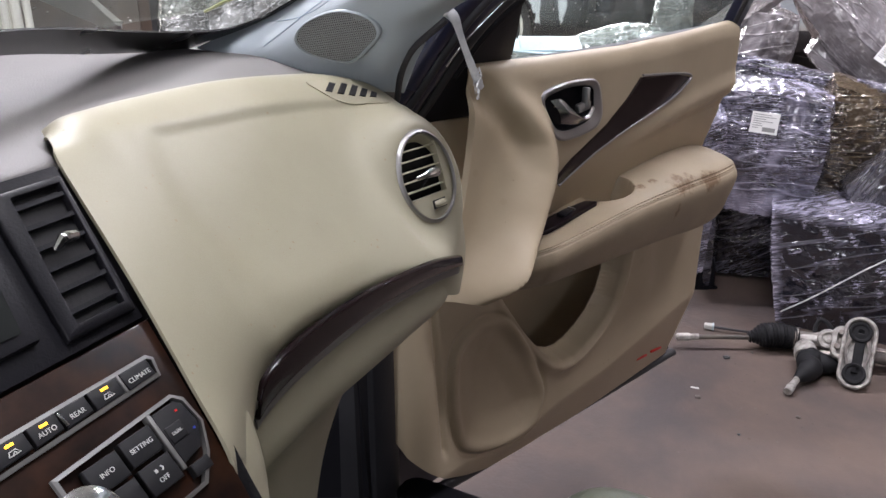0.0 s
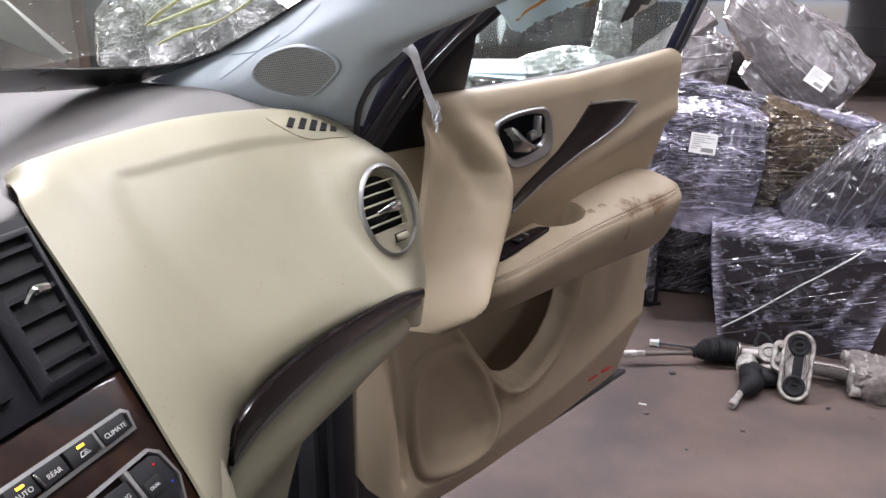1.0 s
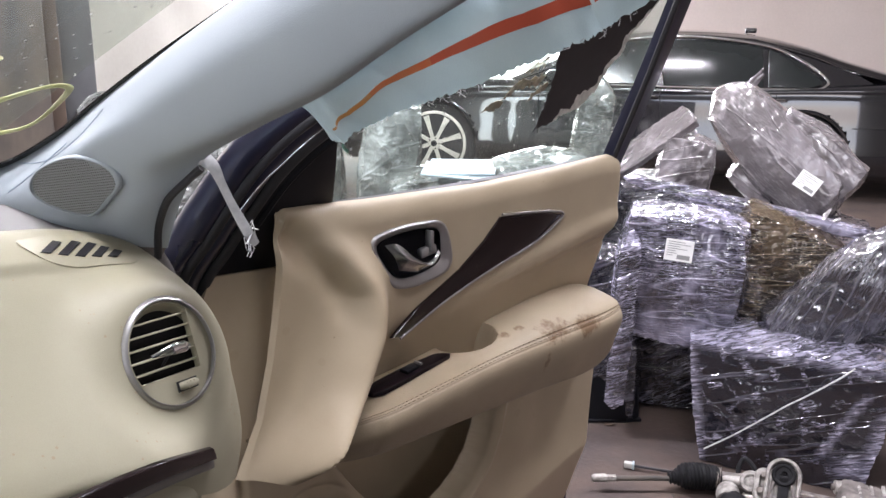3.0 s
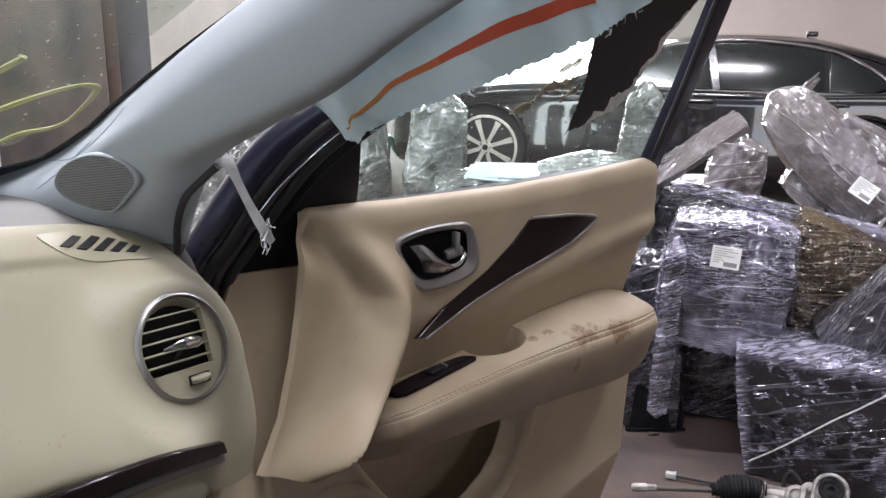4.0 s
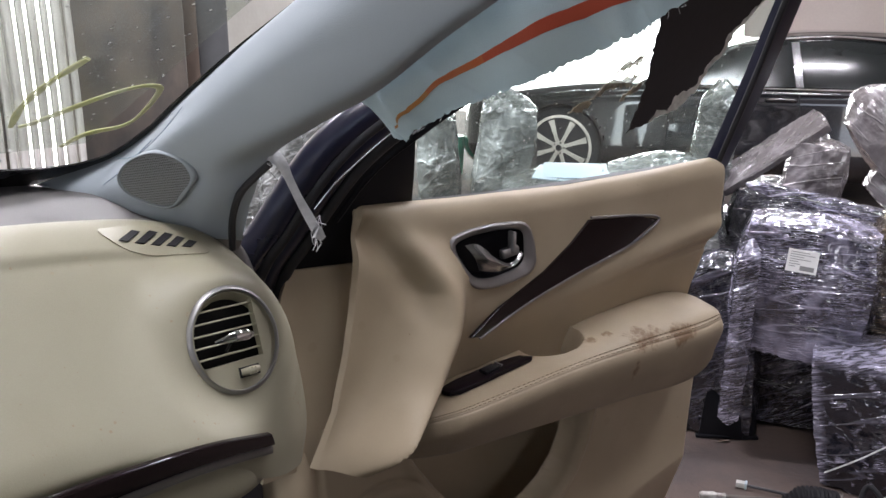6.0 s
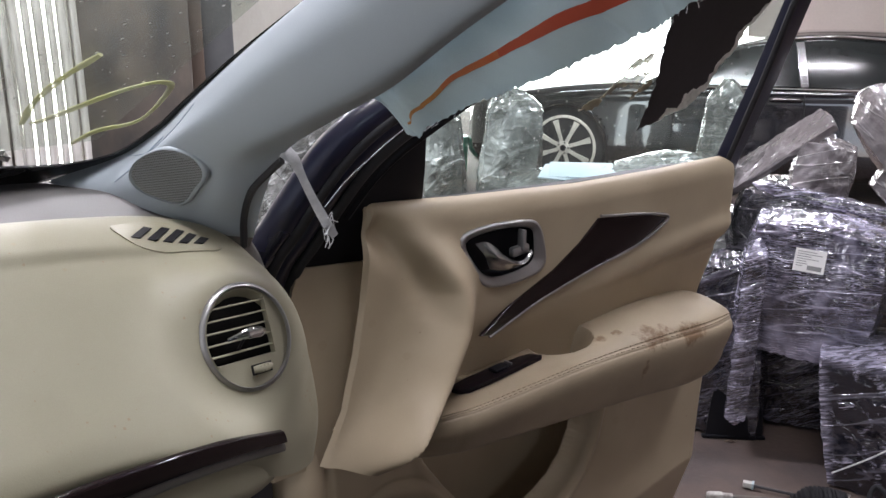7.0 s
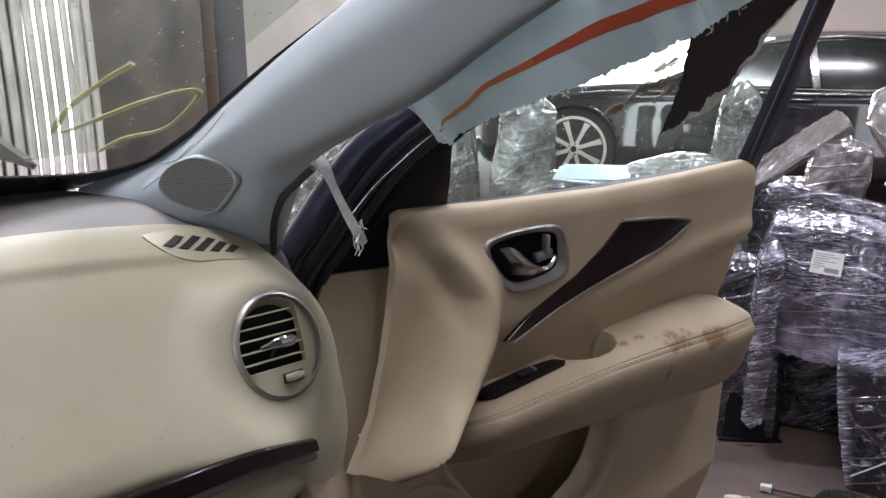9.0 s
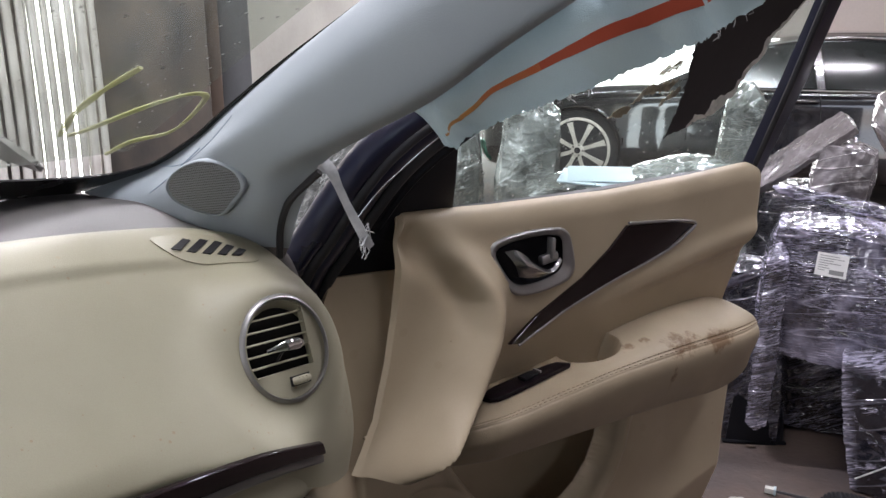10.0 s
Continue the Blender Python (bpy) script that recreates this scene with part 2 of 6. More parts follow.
CASTAL = mat("cast_aluminium", (0.27, 0.24, 0.225), 0.6, metal=0.35, other=(0.06, 0.052, 0.048), scale=30, mix=0.9, bump=0.4, grain=200)
PALECAST = mat("pale_cast_metal", (0.52, 0.50, 0.47), 0.5, metal=0.25, other=(0.13, 0.115, 0.105), scale=38, mix=0.75, bump=0.4, grain=200)
STEEL = mat("dull_steel", (0.33, 0.31, 0.29), 0.45, metal=0.85, other=(0.16, 0.13, 0.11), scale=25, mix=0.8)
PAPER = mat("white_paper_label", (0.85, 0.85, 0.84), 0.7)
PRINTK = mat("grey_label_print", (0.28, 0.28, 0.28), 0.7)
RUST = mat("rusty_dark_panel", (0.112, 0.092, 0.072), 0.6, other=(0.034, 0.033, 0.034), scale=6, mix=0.6, bump=0.5, grain=45, stretch=(1, 1, 0.55))
BOARDM = mat("dark_grey_board", (0.10, 0.105, 0.11), 0.6, other=(0.06, 0.06, 0.062), scale=4, mix=0.8, bump=0.3, grain=80)
POSTW = mat("brown_timber", (0.15, 0.105, 0.075), 0.7, other=(0.09, 0.065, 0.05), scale=10, stretch=(1, 1, 0.1))
SHEET = mat("bare_sheet_metal", (0.80, 0.79, 0.75), 0.35, metal=0.35, other=(0.5, 0.48, 0.44), scale=6, mix=0.8)
PALE = mat("pale_grey_panel", (0.5, 0.5, 0.47), 0.4, bump=0.1)
REDP = mat("red_plastic", (0.6, 0.02, 0.015), 0.3)
PENB = mat("faded_blue_ink", (0.26, 0.34, 0.43), 0.7, other=(0.32, 0.385, 0.44), scale=60)
COOL = mat("blue_print", (0.03, 0.06, 0.45), 0.4)
GREENP = mat("green_plastic", (0.1, 0.45, 0.3), 0.4)
BLUEP = mat("pale_blue_sheet", (0.44, 0.53, 0.58), 0.4)
THREAD = mat("tan_thread", (0.245, 0.18, 0.115), 0.8)
SEATM = mat("grey_green_seat_leather", (0.105, 0.113, 0.085), 0.45, bump=0.25, grain=400)
SWITCHM = mat("dark_switch_plate", (0.008, 0.005, 0.007), 0.4, bump=0.02, spec=0.12)
BAND3 = mat("faded_orange_stitch_band", (0.52, 0.13, 0.045), 0.8, other=(0.46, 0.17, 0.07), scale=30, bump=0.3, grain=900)
BAND2 = mat("brown_orange_stitch_band", (0.50, 0.22, 0.06), 0.8, other=(0.40, 0.22, 0.10), scale=20, bump=0.3, grain=900)
LED = glow("amber_led", (1.0, 0.55, 0.03), 2.2)
TUBEM = glow("lamp_tube_glow", (1.0, 0.95, 0.9), 6)
DAY = glow("daylight_and_cooler_glow", (1.0, 0.98, 0.93), 7)
WS_GLASS = pane_glass("windscreen_glass", (0.90, 0.93, 0.90), 0.085, 0.55)
SIDE_GLASS = pane_glass("door_glass", (0.90, 0.96, 0.94), 0.085, 0.5)
WRAP = wrap_film("film_on_dark_goods", (0.008, 0.008, 0.011), haze_glint=(0.64, 0.62, 0.77), amount=0.22, milky=0.05, tint=(0.96, 0.95, 1.0))
WRAPB = wrap_film("taut_film_on_black_goods", (0.010, 0.010, 0.014), haze_glint=(0.72, 0.70, 0.85), amount=0.75, milky=0.03, tint=(0.96, 0.95, 1.0), wrinkle=0.55, pull=10.0, dash=21.0)
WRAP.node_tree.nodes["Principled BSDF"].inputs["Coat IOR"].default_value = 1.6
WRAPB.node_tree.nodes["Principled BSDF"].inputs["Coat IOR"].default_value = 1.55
WRAPL = wrap_film("cloudy_film_on_dark_goods", (0.042, 0.041, 0.054), haze_glint=(0.72, 0.70, 0.86), amount=0.70, milky=0.66, wrinkle=0.85, tint=(0.96, 0.95, 1.0))
WRAP2 = wrap_film("film_on_grey_goods", (0.130, 0.117, 0.120), haze_glint=(0.64, 0.60, 0.64), amount=0.18, milky=0.32, wrinkle=0.45)
WRAPD = wrap_film("film_on_slate_goods", (0.030, 0.029, 0.037), haze_glint=(0.60, 0.58, 0.68), amount=0.16, milky=0.20, wrinkle=0.6)
WRAP3 = wrap_film("film_on_brown_goods", (0.030, 0.026, 0.022), haze_glint=(0.52, 0.44, 0.35), amount=0.18, milky=0.10, tint=(1, 0.88, 0.70))
WRAPC = wrap_film("loose_clear_film", (0.10, 0.107, 0.10), haze_glint=(0.82, 0.86, 0.84), amount=0.45, milky=0.40, wrinkle=1.4, pull=3.0)


def add_stain(m, spots, colour):
    """Dried mud on a material: noisy spots round given places of the object."""
    n, k = m.node_tree.nodes, m.node_tree.links
    b = n["Principled BSDF"]
    old = b.inputs["Base Color"].links[0].from_socket
    tc, noi = n.new("ShaderNodeTexCoord"), n.new("ShaderNodeTexNoise")
    noi.inputs["Scale"].default_value, noi.inputs["Detail"].default_value, noi.inputs["Roughness"].default_value = 55, 7, 0.65
    k.new(tc.outputs["Object"], noi.inputs["Vector"])
    total = None
    for centre, size, gain in spots:
        mp = n.new("ShaderNodeMapping")
        mp.vector_type = "POINT"
        mp.inputs["Scale"].default_value = tuple(1 / s for s in size)
        mp.inputs["Location"].default_value = tuple(-c / s for c, s in zip(centre, size))
        k.new(tc.outputs["Object"], mp.inputs[0])
        ln = n.new("ShaderNodeVectorMath")
        ln.operation = "LENGTH"
        k.new(mp.outputs[0], ln.inputs[0])
        r = n.new("ShaderNodeMapRange")
        r.inputs["From Min"].default_value, r.inputs["From Max"].default_value = 0.2, 1.0
        r.inputs["To Min"].default_value, r.inputs["To Max"].default_value = gain, 0.0
        k.new(ln.outputs["Value"], r.inputs[0])
        if total is None:
            total = r.outputs[0]
        else:
            mxm = n.new("ShaderNodeMath")
            mxm.operation = "MAXIMUM"
            k.new(total, mxm.inputs[0])
            k.new(r.outputs[0], mxm.inputs[1])
            total = mxm.outputs[0]
    add = n.new("ShaderNodeMath")
    k.new(noi.outputs["Fac"], add.inputs[0])
    k.new(total, add.inputs[1])
    cut = n.new("ShaderNodeMapRange")
    cut.inputs["From Min"].default_value, cut.inputs["From Max"].default_value = 0.80, 1.0
    cut.inputs["To Max"].default_value = 0.85
    k.new(add.outputs[0], cut.inputs[0])
    mx = n.new("ShaderNodeMix")
    mx.data_type = "RGBA"
    k.new(cut.outputs[0], mx.inputs[0])
    k.new(old, mx.inputs[6])
    mx.inputs[7].default_value = (*colour, 1)
    k.new(mx.outputs[2], b.inputs["Base Color"])



def add_specks(m, colour, scale, size, amount):
    """Sparse small dirt specks of uneven size."""
    n, k = m.node_tree.nodes, m.node_tree.links
    b = n["Principled BSDF"]
    old = b.inputs["Base Color"].links[0].from_socket
    tc, vor, gate = n.new("ShaderNodeTexCoord"), n.new("ShaderNodeTexVoronoi"), n.new("ShaderNodeTexNoise")
    vor.inputs["Scale"].default_value = scale
    gate.inputs["Scale"].default_value, gate.inputs["Detail"].default_value = scale * 0.22, 4
    k.new(tc.outputs["Object"], vor.inputs["Vector"])
    k.new(tc.outputs["Object"], gate.inputs["Vector"])
    g = n.new("ShaderNodeMapRange")
    g.inputs["From Min"].default_value, g.inputs["From Max"].default_value = 0.48, 0.72
    g.inputs["To Min"].default_value, g.inputs["To Max"].default_value = 0.0, size
    k.new(gate.outputs["Fac"], g.inputs[0])
    lt = n.new("ShaderNodeMath")
    lt.operation = "LESS_THAN"
    k.new(vor.outputs["Distance"], lt.inputs[0])
    k.new(g.outputs[0], lt.inputs[1])
    ml = n.new("ShaderNodeMath")
    ml.operation, ml.inputs[1].default_value = "MULTIPLY", amount
    k.new(lt.outputs[0], ml.inputs[0])
    mx = n.new("ShaderNodeMix")
    mx.data_type = "RGBA"
    k.new(ml.outputs[0], mx.inputs[0])
    k.new(old, mx.inputs[6])
    mx.inputs[7].default_value = (*colour, 1)
    k.new(mx.outputs[2], b.inputs["Base Color"])


add_specks(CREAM, (0.30, 0.19, 0.11), 130, 0.20, 0.5)
add_specks(CREAM, (0.36, 0.27, 0.16), 45, 0.16, 0.30)
add_specks(BEIGE, (0.17, 0.12, 0.07), 60, 0.12, 0.5)
add_specks(BEIGE, (0.30, 0.23, 0.14), 16, 0.22, 0.15)
add_specks(CONCRETE, (0.03, 0.025, 0.024), 40, 0.16, 0.5)
add_specks(CONCRETE, (0.105, 0.085, 0.075), 23, 0.14, 0.45)
add_specks(CONCRETE, (0.045, 0.022, 0.016), 7, 0.24, 0.35)
add_specks(RUST, (0.20, 0.19, 0.17), 22, 0.12, 0.6)
add_specks(RUST, (0.11, 0.062, 0.038), 11, 0.22, 0.35)
add_specks(LEATHER, (0.17, 0.11, 0.06), 70, 0.12, 0.5)

add_stain(LEATHER, [((0.56, -0.045, 0.866), (0.080, 0.05, 0.035), 0.55), ((0.655, -0.056, 0.856), (0.075, 0.04, 0.035), 0.60), ((0.455, -0.015, 0.874), (0.050, 0.022, 0.03), 0.42), ((0.525, -0.064, 0.82), (0.020, 0.03, 0.05), 0.42), ((0.495, -0.018, 0.880), (0.022, 0.02, 0.03), 0.50)], (0.125, 0.064, 0.024))


# ---- mesh helpers ----
def mesh_ob(name, bm, material, smooth=True):
    me = bpy.data.meshes.new(name)
    bmesh.ops.recalc_face_normals(bm, faces=bm.faces[:])
    bm.to_mesh(me)
    bm.free()
    if smooth:
        for p in me.polygons:
            p.use_smooth = True
        me.set_sharp_from_angle(angle=radians(38))
    me.materials.append(material)
    return new(name, me)


def part(name, bm, material, parent, label="", smooth=True):
    ob = mesh_ob(name, bm, material, smooth)
    ob.parent = parent
    return tagged(ob, label)


def thing(name, m, label, category, group="", kind=""):
    ob = new(name)
    ob.empty_display_size = 0.1
    ob.matrix_world = m
    return tagged(ob, label, category, group, kind)


def spline(pts, n):
    """n points along a Catmull-Rom curve through pts, with even parameter steps."""
    p = np.asarray(pts, float)
    q = np.vstack([2 * p[0] - p[1], p, 2 * p[-1] - p[-2]])
    t = np.linspace(0, len(p) - 1, n)
    i = np.minimum(t.astype(int), len(p) - 2)
    u = (t - i)[:, None]
    a, b, c, d = q[i], q[i + 1], q[i + 2], q[i + 3]
    return 0.5 * (2 * b + (c - a) * u + (2 * a - 5 * b + 4 * c - d) * u ** 2 + (3 * b - a - 3 * c + d) * u ** 3)


def smooth_grid(rows, nu, nv):
    """A fine grid of points through rows of control points: nu along the rows' order, nv along each row."""
    fine = np.array([spline(r, nv) for r in rows])
    return np.array([spline(fine[:, j], nu) for j in range(nv)]).transpose(1, 0, 2)


def grid_bm(g, thick=0.0, close_v=False, caps=False):
    bm = bmesh.new()
    nu, nv = g.shape[:2]
    v = [[bm.verts.new(g[i, j]) for j in range(nv)] for i in range(nu)]
    for i in range(nu - 1):
        for j in range(nv - (0 if close_v else 1)):
            bm.faces.new((v[i][j], v[i + 1][j], v[i + 1][(j + 1) % nv], v[i][(j + 1) % nv]))
    if caps:
        bm.faces.new(v[0][::-1])
        bm.faces.new(v[-1])
    if thick:
        bmesh.ops.recalc_face_normals(bm, faces=bm.faces[:])
        bmesh.ops.solidify(bm, geom=bm.faces[:], thickness=thick)
    return bm


def loft(rows, nu, nv, thick=0.0):
    return grid_bm(smooth_grid(rows, nu, nv), thick)


def block(sx, sy, sz, bevel=0.0, at=(0, 0, 0), turn=(0, 0, 0), bm=None, segs=2):
    """A bevelled block, its middle at at."""
    bm = bm or bmesh.new()
    made = bmesh.ops.create_cube(bm, size=1, matrix=pose(*at, *turn) @ Matrix.Diagonal((sx, sy, sz, 1)))["verts"]
    if bevel:
        edges = list({e for v in made for e in v.link_edges})
        bmesh.ops.bevel(bm, geom=edges, offset=bevel, segments=segs, profile=0.5, affect="EDGES")
    return bm


def tube(pts, radius, n=10, steps=0, flat=1.0, up=(0, 0, 1), bm=None):
    """A round (or flattened) bar along pts; radius: one number or one for each point."""
    p = np.asarray(pts, float)
    r = np.full(len(p), radius, float) if np.isscalar(radius) else np.asarray(radius, float)
    if steps:
        r = np.interp(np.linspace(0, len(p) - 1, steps), np.arange(len(p)), r)
        p = spline(p, steps)
    bm = bm or bmesh.new()
    rings, side = [], None
    for i in range(len(p)):
        d = p[min(i + 1, len(p) - 1)] - p[max(i - 1, 0)]
        d = d / (np.linalg.norm(d) + 1e-9)
        s = np.cross(d, up)
        if np.linalg.norm(s) < 0.05:
            s = np.cross(d, (1, 0, 0)) if side is None else side
        s = s / np.linalg.norm(s)
        side, w = s, np.cross(s, d)
        rings.append([bm.verts.new(p[i] + r[i] * (math.cos(a) * s + flat * math.sin(a) * w)) for a in np.linspace(0, 2 * math.pi, n, endpoint=False)])
    for a, b in zip(rings, rings[1:]):
        for j in range(n):
            bm.faces.new((a[j], b[j], b[(j + 1) % n], a[(j + 1) % n]))
    bm.faces.new(rings[0][::-1])
    bm.faces.new(rings[-1])
    return bm


def plate(outline, to3d, depth, bevel=0.0, bm=None):
    """A flat piece with that outline (2D), from to3d(a, b, 0) out to to3d(a, b, depth)."""
    bm = bm or bmesh.new()
    low = [bm.verts.new(to3d(a, b, 0)) for a, b in outline]
    top = [bm.verts.new(to3d(a, b, depth)) for a, b in outline]
    n = len(low)
    bm.faces.new(low[::-1])
    face = bm.faces.new(top)
    for i in range(n):
        bm.faces.new((low[i], low[(i + 1) % n], top[(i + 1) % n], top[i]))
    if bevel:
        bmesh.ops.bevel(bm, geom=face.edges[:], offset=bevel, segments=2, profile=0.5, affect="EDGES")
    return bm


def band(outer, inner, to3d, depth, bevel=0.0):
    """A frame between two outlines with equally many points."""
    bm = bmesh.new()
    n = len(outer)
    lo, li = [bm.verts.new(to3d(a, b, 0)) for a, b in outer], [bm.verts.new(to3d(a, b, 0)) for a, b in inner]
    to, ti = [bm.verts.new(to3d(a, b, depth * 0.7)) for a, b in outer], [bm.verts.new(to3d(a, b, depth)) for a, b in inner]
    for i in range(n):
        j = (i + 1) % n
        for a, b in ((lo, to), (to, ti), (ti, li), (li, lo)):
            bm.faces.new((a[i], a[j], b[j], b[i]))
    if bevel:
        ring = [e for e in bm.edges if e.verts[0] in set(to) | set(ti) and e.verts[1] in set(to) | set(ti)]
        bmesh.ops.bevel(bm, geom=ring, offset=bevel, segments=2, profile=0.5, affect="EDGES")
    return bm


def round_poly(pts, n=48):
    """A smooth closed outline through pts."""
    p = np.asarray(pts, float)
    q = np.vstack([p[-1], p, p[0], p[1]])
    out = []
    for k in range(n):
        t = k * len(p) / n
        i, u = int(t), t - int(t)
        a, b, c, d = q[i], q[i + 1], q[i + 2], q[i + 3]
        out.append(0.5 * (2 * b + (c - a) * u + (2 * a - 5 * b + 4 * c - d) * u ** 2 + (3 * b - a - 3 * c + d) * u ** 3))
    return [tuple(o) for o in out]


def inside(poly, U, Z):
    """Signed distance to a closed outline: minus inside."""
    p = np.asarray(poly, float)
    best = np.full(U.shape, 1e9)
    odd = np.zeros(U.shape, bool)
    for a, b in zip(p, np.roll(p, -1, 0)):
        d = b - a
        t = np.clip(((U - a[0]) * d[0] + (Z - a[1]) * d[1]) / (d @ d + 1e-12), 0, 1)
        best = np.minimum(best, np.hypot(U - a[0] - t * d[0], Z - a[1] - t * d[1]))
        hit = ((a[1] > Z) != (b[1] > Z)) & (U < (b[0] - a[0]) * (Z - a[1]) / (b[1] - a[1] + 1e-12) + a[0])
        odd ^= hit
    return np.where(odd, -best, best)


def ease(x):
    x = np.clip(x, 0, 1)
    return x * x * (3 - 2 * x)


def words(text, size, m, material, parent, name="lettering"):
    """Raised lettering as a mesh, middle on m."""
    cu = bpy.data.curves.new(name, "FONT")
    cu.body, cu.size, cu.align_x, cu.align_y, cu.extrude = text, size, "CENTER", "CENTER", 0.0002
    tmp = bpy.data.objects.new(name, cu)
    me = bpy.data.meshes.new_from_object(tmp)
    bpy.data.objects.remove(tmp)
    me.materials.append(material)
    ob = new(name, me)
    ob.parent = parent
    ob.matrix_local = m
    return ob


# ---- the hall ----
def slab(name, sx, sy, sz, at, material, label, category, m=HALL):
    ob = mesh_ob(name, block(sx, sy, sz), material, False)
    ob.matrix_world = m @ pose(*at)
    return tagged(ob, label, category, kind="structure")


slab("floor", 24, 22, 0.2, (1.5, -4.4, -0.1), CONCRETE, "grey-brown stained concrete workshop floor", "floor")
slab("ceiling", 14, 15, 0.2, (3.0, -4.4, 3.55), CEIL, "grey workshop ceiling", "ceiling")
slab("wall_east", 7.8, 0.2, 3.5, (5.3, 2.9, 1.725), WALLW, "pinkish white painted workshop wall", "wall")
slab("wall_south", 0.2, 14, 3.5, (9.2, -4.4, 1.725), WALLW, "plain white workshop end wall", "wall")
slab("wall_north_a", 0.2, 8.0, 3.5, (-2.4, -7.4, 1.725), WALLG, "grey plaster workshop wall", "wall")
slab("wall_north_b", 0.2, 5.05, 3.5, (-2.4, -0.325, 1.725), WALLG, "grey plaster workshop wall", "wall")
# gap and glowing sheet added behind the cooler to whiten its metal
slab("lintel_north", 0.2, 0.55, 1.1, (-2.4, -3.125, 2.925), WALLG, "grey wall above the added gap behind the cooler", "wall")
slab("backdrop_north", 0.1, 3.2, 5, (-3.6, -2.0, 2.0), DAY, "added glowing sheet behind the metal cooler", "backdrop")
# unseen west wall; the wider opening is added for the fill lamp
for _n, _a, _b in (("wall_west_a", -2.4, -0.95), ("wall_west_b", 0.35, 2.55), ("wall_west_c", 6.65, 9.2)):
    slab(_n, _b - _a, 0.2, 3.5, ((_a + _b) / 2, -11.4, 1.725), WALLG, "unseen grey wall beside roller door and added opening", "wall")
for _n, _a, _b in (("lintel_a", -0.95, 0.35), ("lintel_b", 2.55, 6.65)):
    slab(_n, _b - _a, 0.2, 0.55, ((_a + _b) / 2, -11.4, 3.18), WALLG, "unseen grey wall above roller door and added opening", "wall")
slab("lintel_east", 3.9, 0.2, 0.8, (-0.5, 2.9, 3.05), WALLW, "white wall above the open doorway", "wall")
slab("backdrop", 9, 0.1, 6, (-1.0, 6.0, 2.0), DAY, "overexposed daylight outside the doorway", "backdrop")

# battens for the added overhead lamps; none is in view
for _x, _y, _w in ADDED_TUBES:
    _t = thing("ceiling_light", HALL @ pose(_x, _y, 3.36), "unseen batten added under the ceiling for overhead light", "lamp", "ceiling lights")
    part("housing", block(1.6, 0.16, 0.06, 0.01, (0, 0, 0.03)), PALE, _t)
    part("diffuser", block(1.5, 0.10, 0.02, 0.005, (0, 0, -0.012)), TUBEM, _t)


# ---- our car: dashboard ----
dash = thing("dashboard", CAR, "cream and grey car dashboard with dark wood strip", "dashboard")

PROFILES = [
    (0.044, [(0.402, 1.199), (0.370, 1.216), (0.340, 1.211), (0.314, 1.189), (0.250, 1.121), (0.212, 1.072), (0.207, 1.030), (0.216, 0.985)]),
    (0.080, [(0.412, 1.199), (0.380, 1.215), (0.348, 1.206), (0.317, 1.178), (0.254, 1.112), (0.217, 1.070), (0.215, 1.040), (0.240, 0.985)]),
    (0.14, [(0.425, 1.198), (0.392, 1.211), (0.355, 1.196), (0.320, 1.165), (0.257, 1.104), (0.221, 1.068), (0.219, 1.040), (0.245, 0.985)]),
    (0.25, [(0.435, 1.193), (0.402, 1.204), (0.362, 1.186), (0.325, 1.155), (0.262, 1.093), (0.225, 1.052), (0.222, 1.028), (0.245, 0.975)]),
    (0.36, [(0.440, 1.184), (0.404, 1.190), (0.362, 1.170), (0.325, 1.143), (0.270, 1.083), (0.234, 1.030), (0.225, 1.000), (0.245, 0.965)]),
    (0.433, [(0.432, 1.174), (0.394, 1.177), (0.351, 1.157), (0.312, 1.129), (0.274, 1.074), (0.250, 1.020), (0.241, 0.980), (0.243, 0.935)]),
    (0.486, [(0.410, 1.153), (0.374, 1.155), (0.335, 1.134), (0.304, 1.107), (0.274, 1.060), (0.260, 1.005), (0.256, 0.960), (0.262, 0.915)]),
    (0.521, [(0.392, 1.108), (0.364, 1.110), (0.334, 1.095), (0.312, 1.075), (0.290, 1.040), (0.280, 0.995), (0.278, 0.950), (0.288, 0.905)]),
    (0.536, [(0.404, 1.062), (0.388, 1.064), (0.367, 1.054), (0.349, 1.042), (0.330, 1.016), (0.322, 0.980), (0.320, 0.940), (0.330, 0.900)]),
]


def dash_panel():
    rim = [(0.036, 0.390, 1.186), (0.027, 0.368, 1.206), (0.013, 0.342, 1.209), (-0.003, 0.313, 1.199), (-0.019, 0.245, 1.140), (-0.029, 0.192, 1.080), (-0.036, 0.158, 1.040), (-0.038, 0.150, 0.99)]
    g = smooth_grid([rim] + [[(r, f, z) for f, z in prof] for r, prof in PROFILES], 120, 80)
    # the shallow step round the inner field
    w = np.linspace(0, 1, 80)[None, :]
    r = g[:, :, 0]
    step = ease((w - 0.285) / 0.05) * ease((r - 0.075 - 0.03 * ease((0.5 - w) / 0.25) + 0.03 * w) / 0.035) * ease((0.86 - w) / 0.35)
    g[:, :, 1] += 0.0032 * step
    g[:, :, 2] -= 0.0032 * step
    # the seat of the round vent
    o, x, y, n = VENT
    d = g - o
    a, b, h = d @ x, d @ y, d @ n
    ct, st = math.cos(VTILT), math.sin(VTILT)
    q = np.hypot((a * ct + b * st) / 0.0515, (b * ct - a * st) / 0.0540)
    k = ease((1.95 - q) / 0.95)
    want = -0.018 * ease((0.93 - q) / 0.30)
    g += (k * (want - h))[:, :, None] * n
    return g


VTILT = radians(20)  # the ring leans towards the car's middle


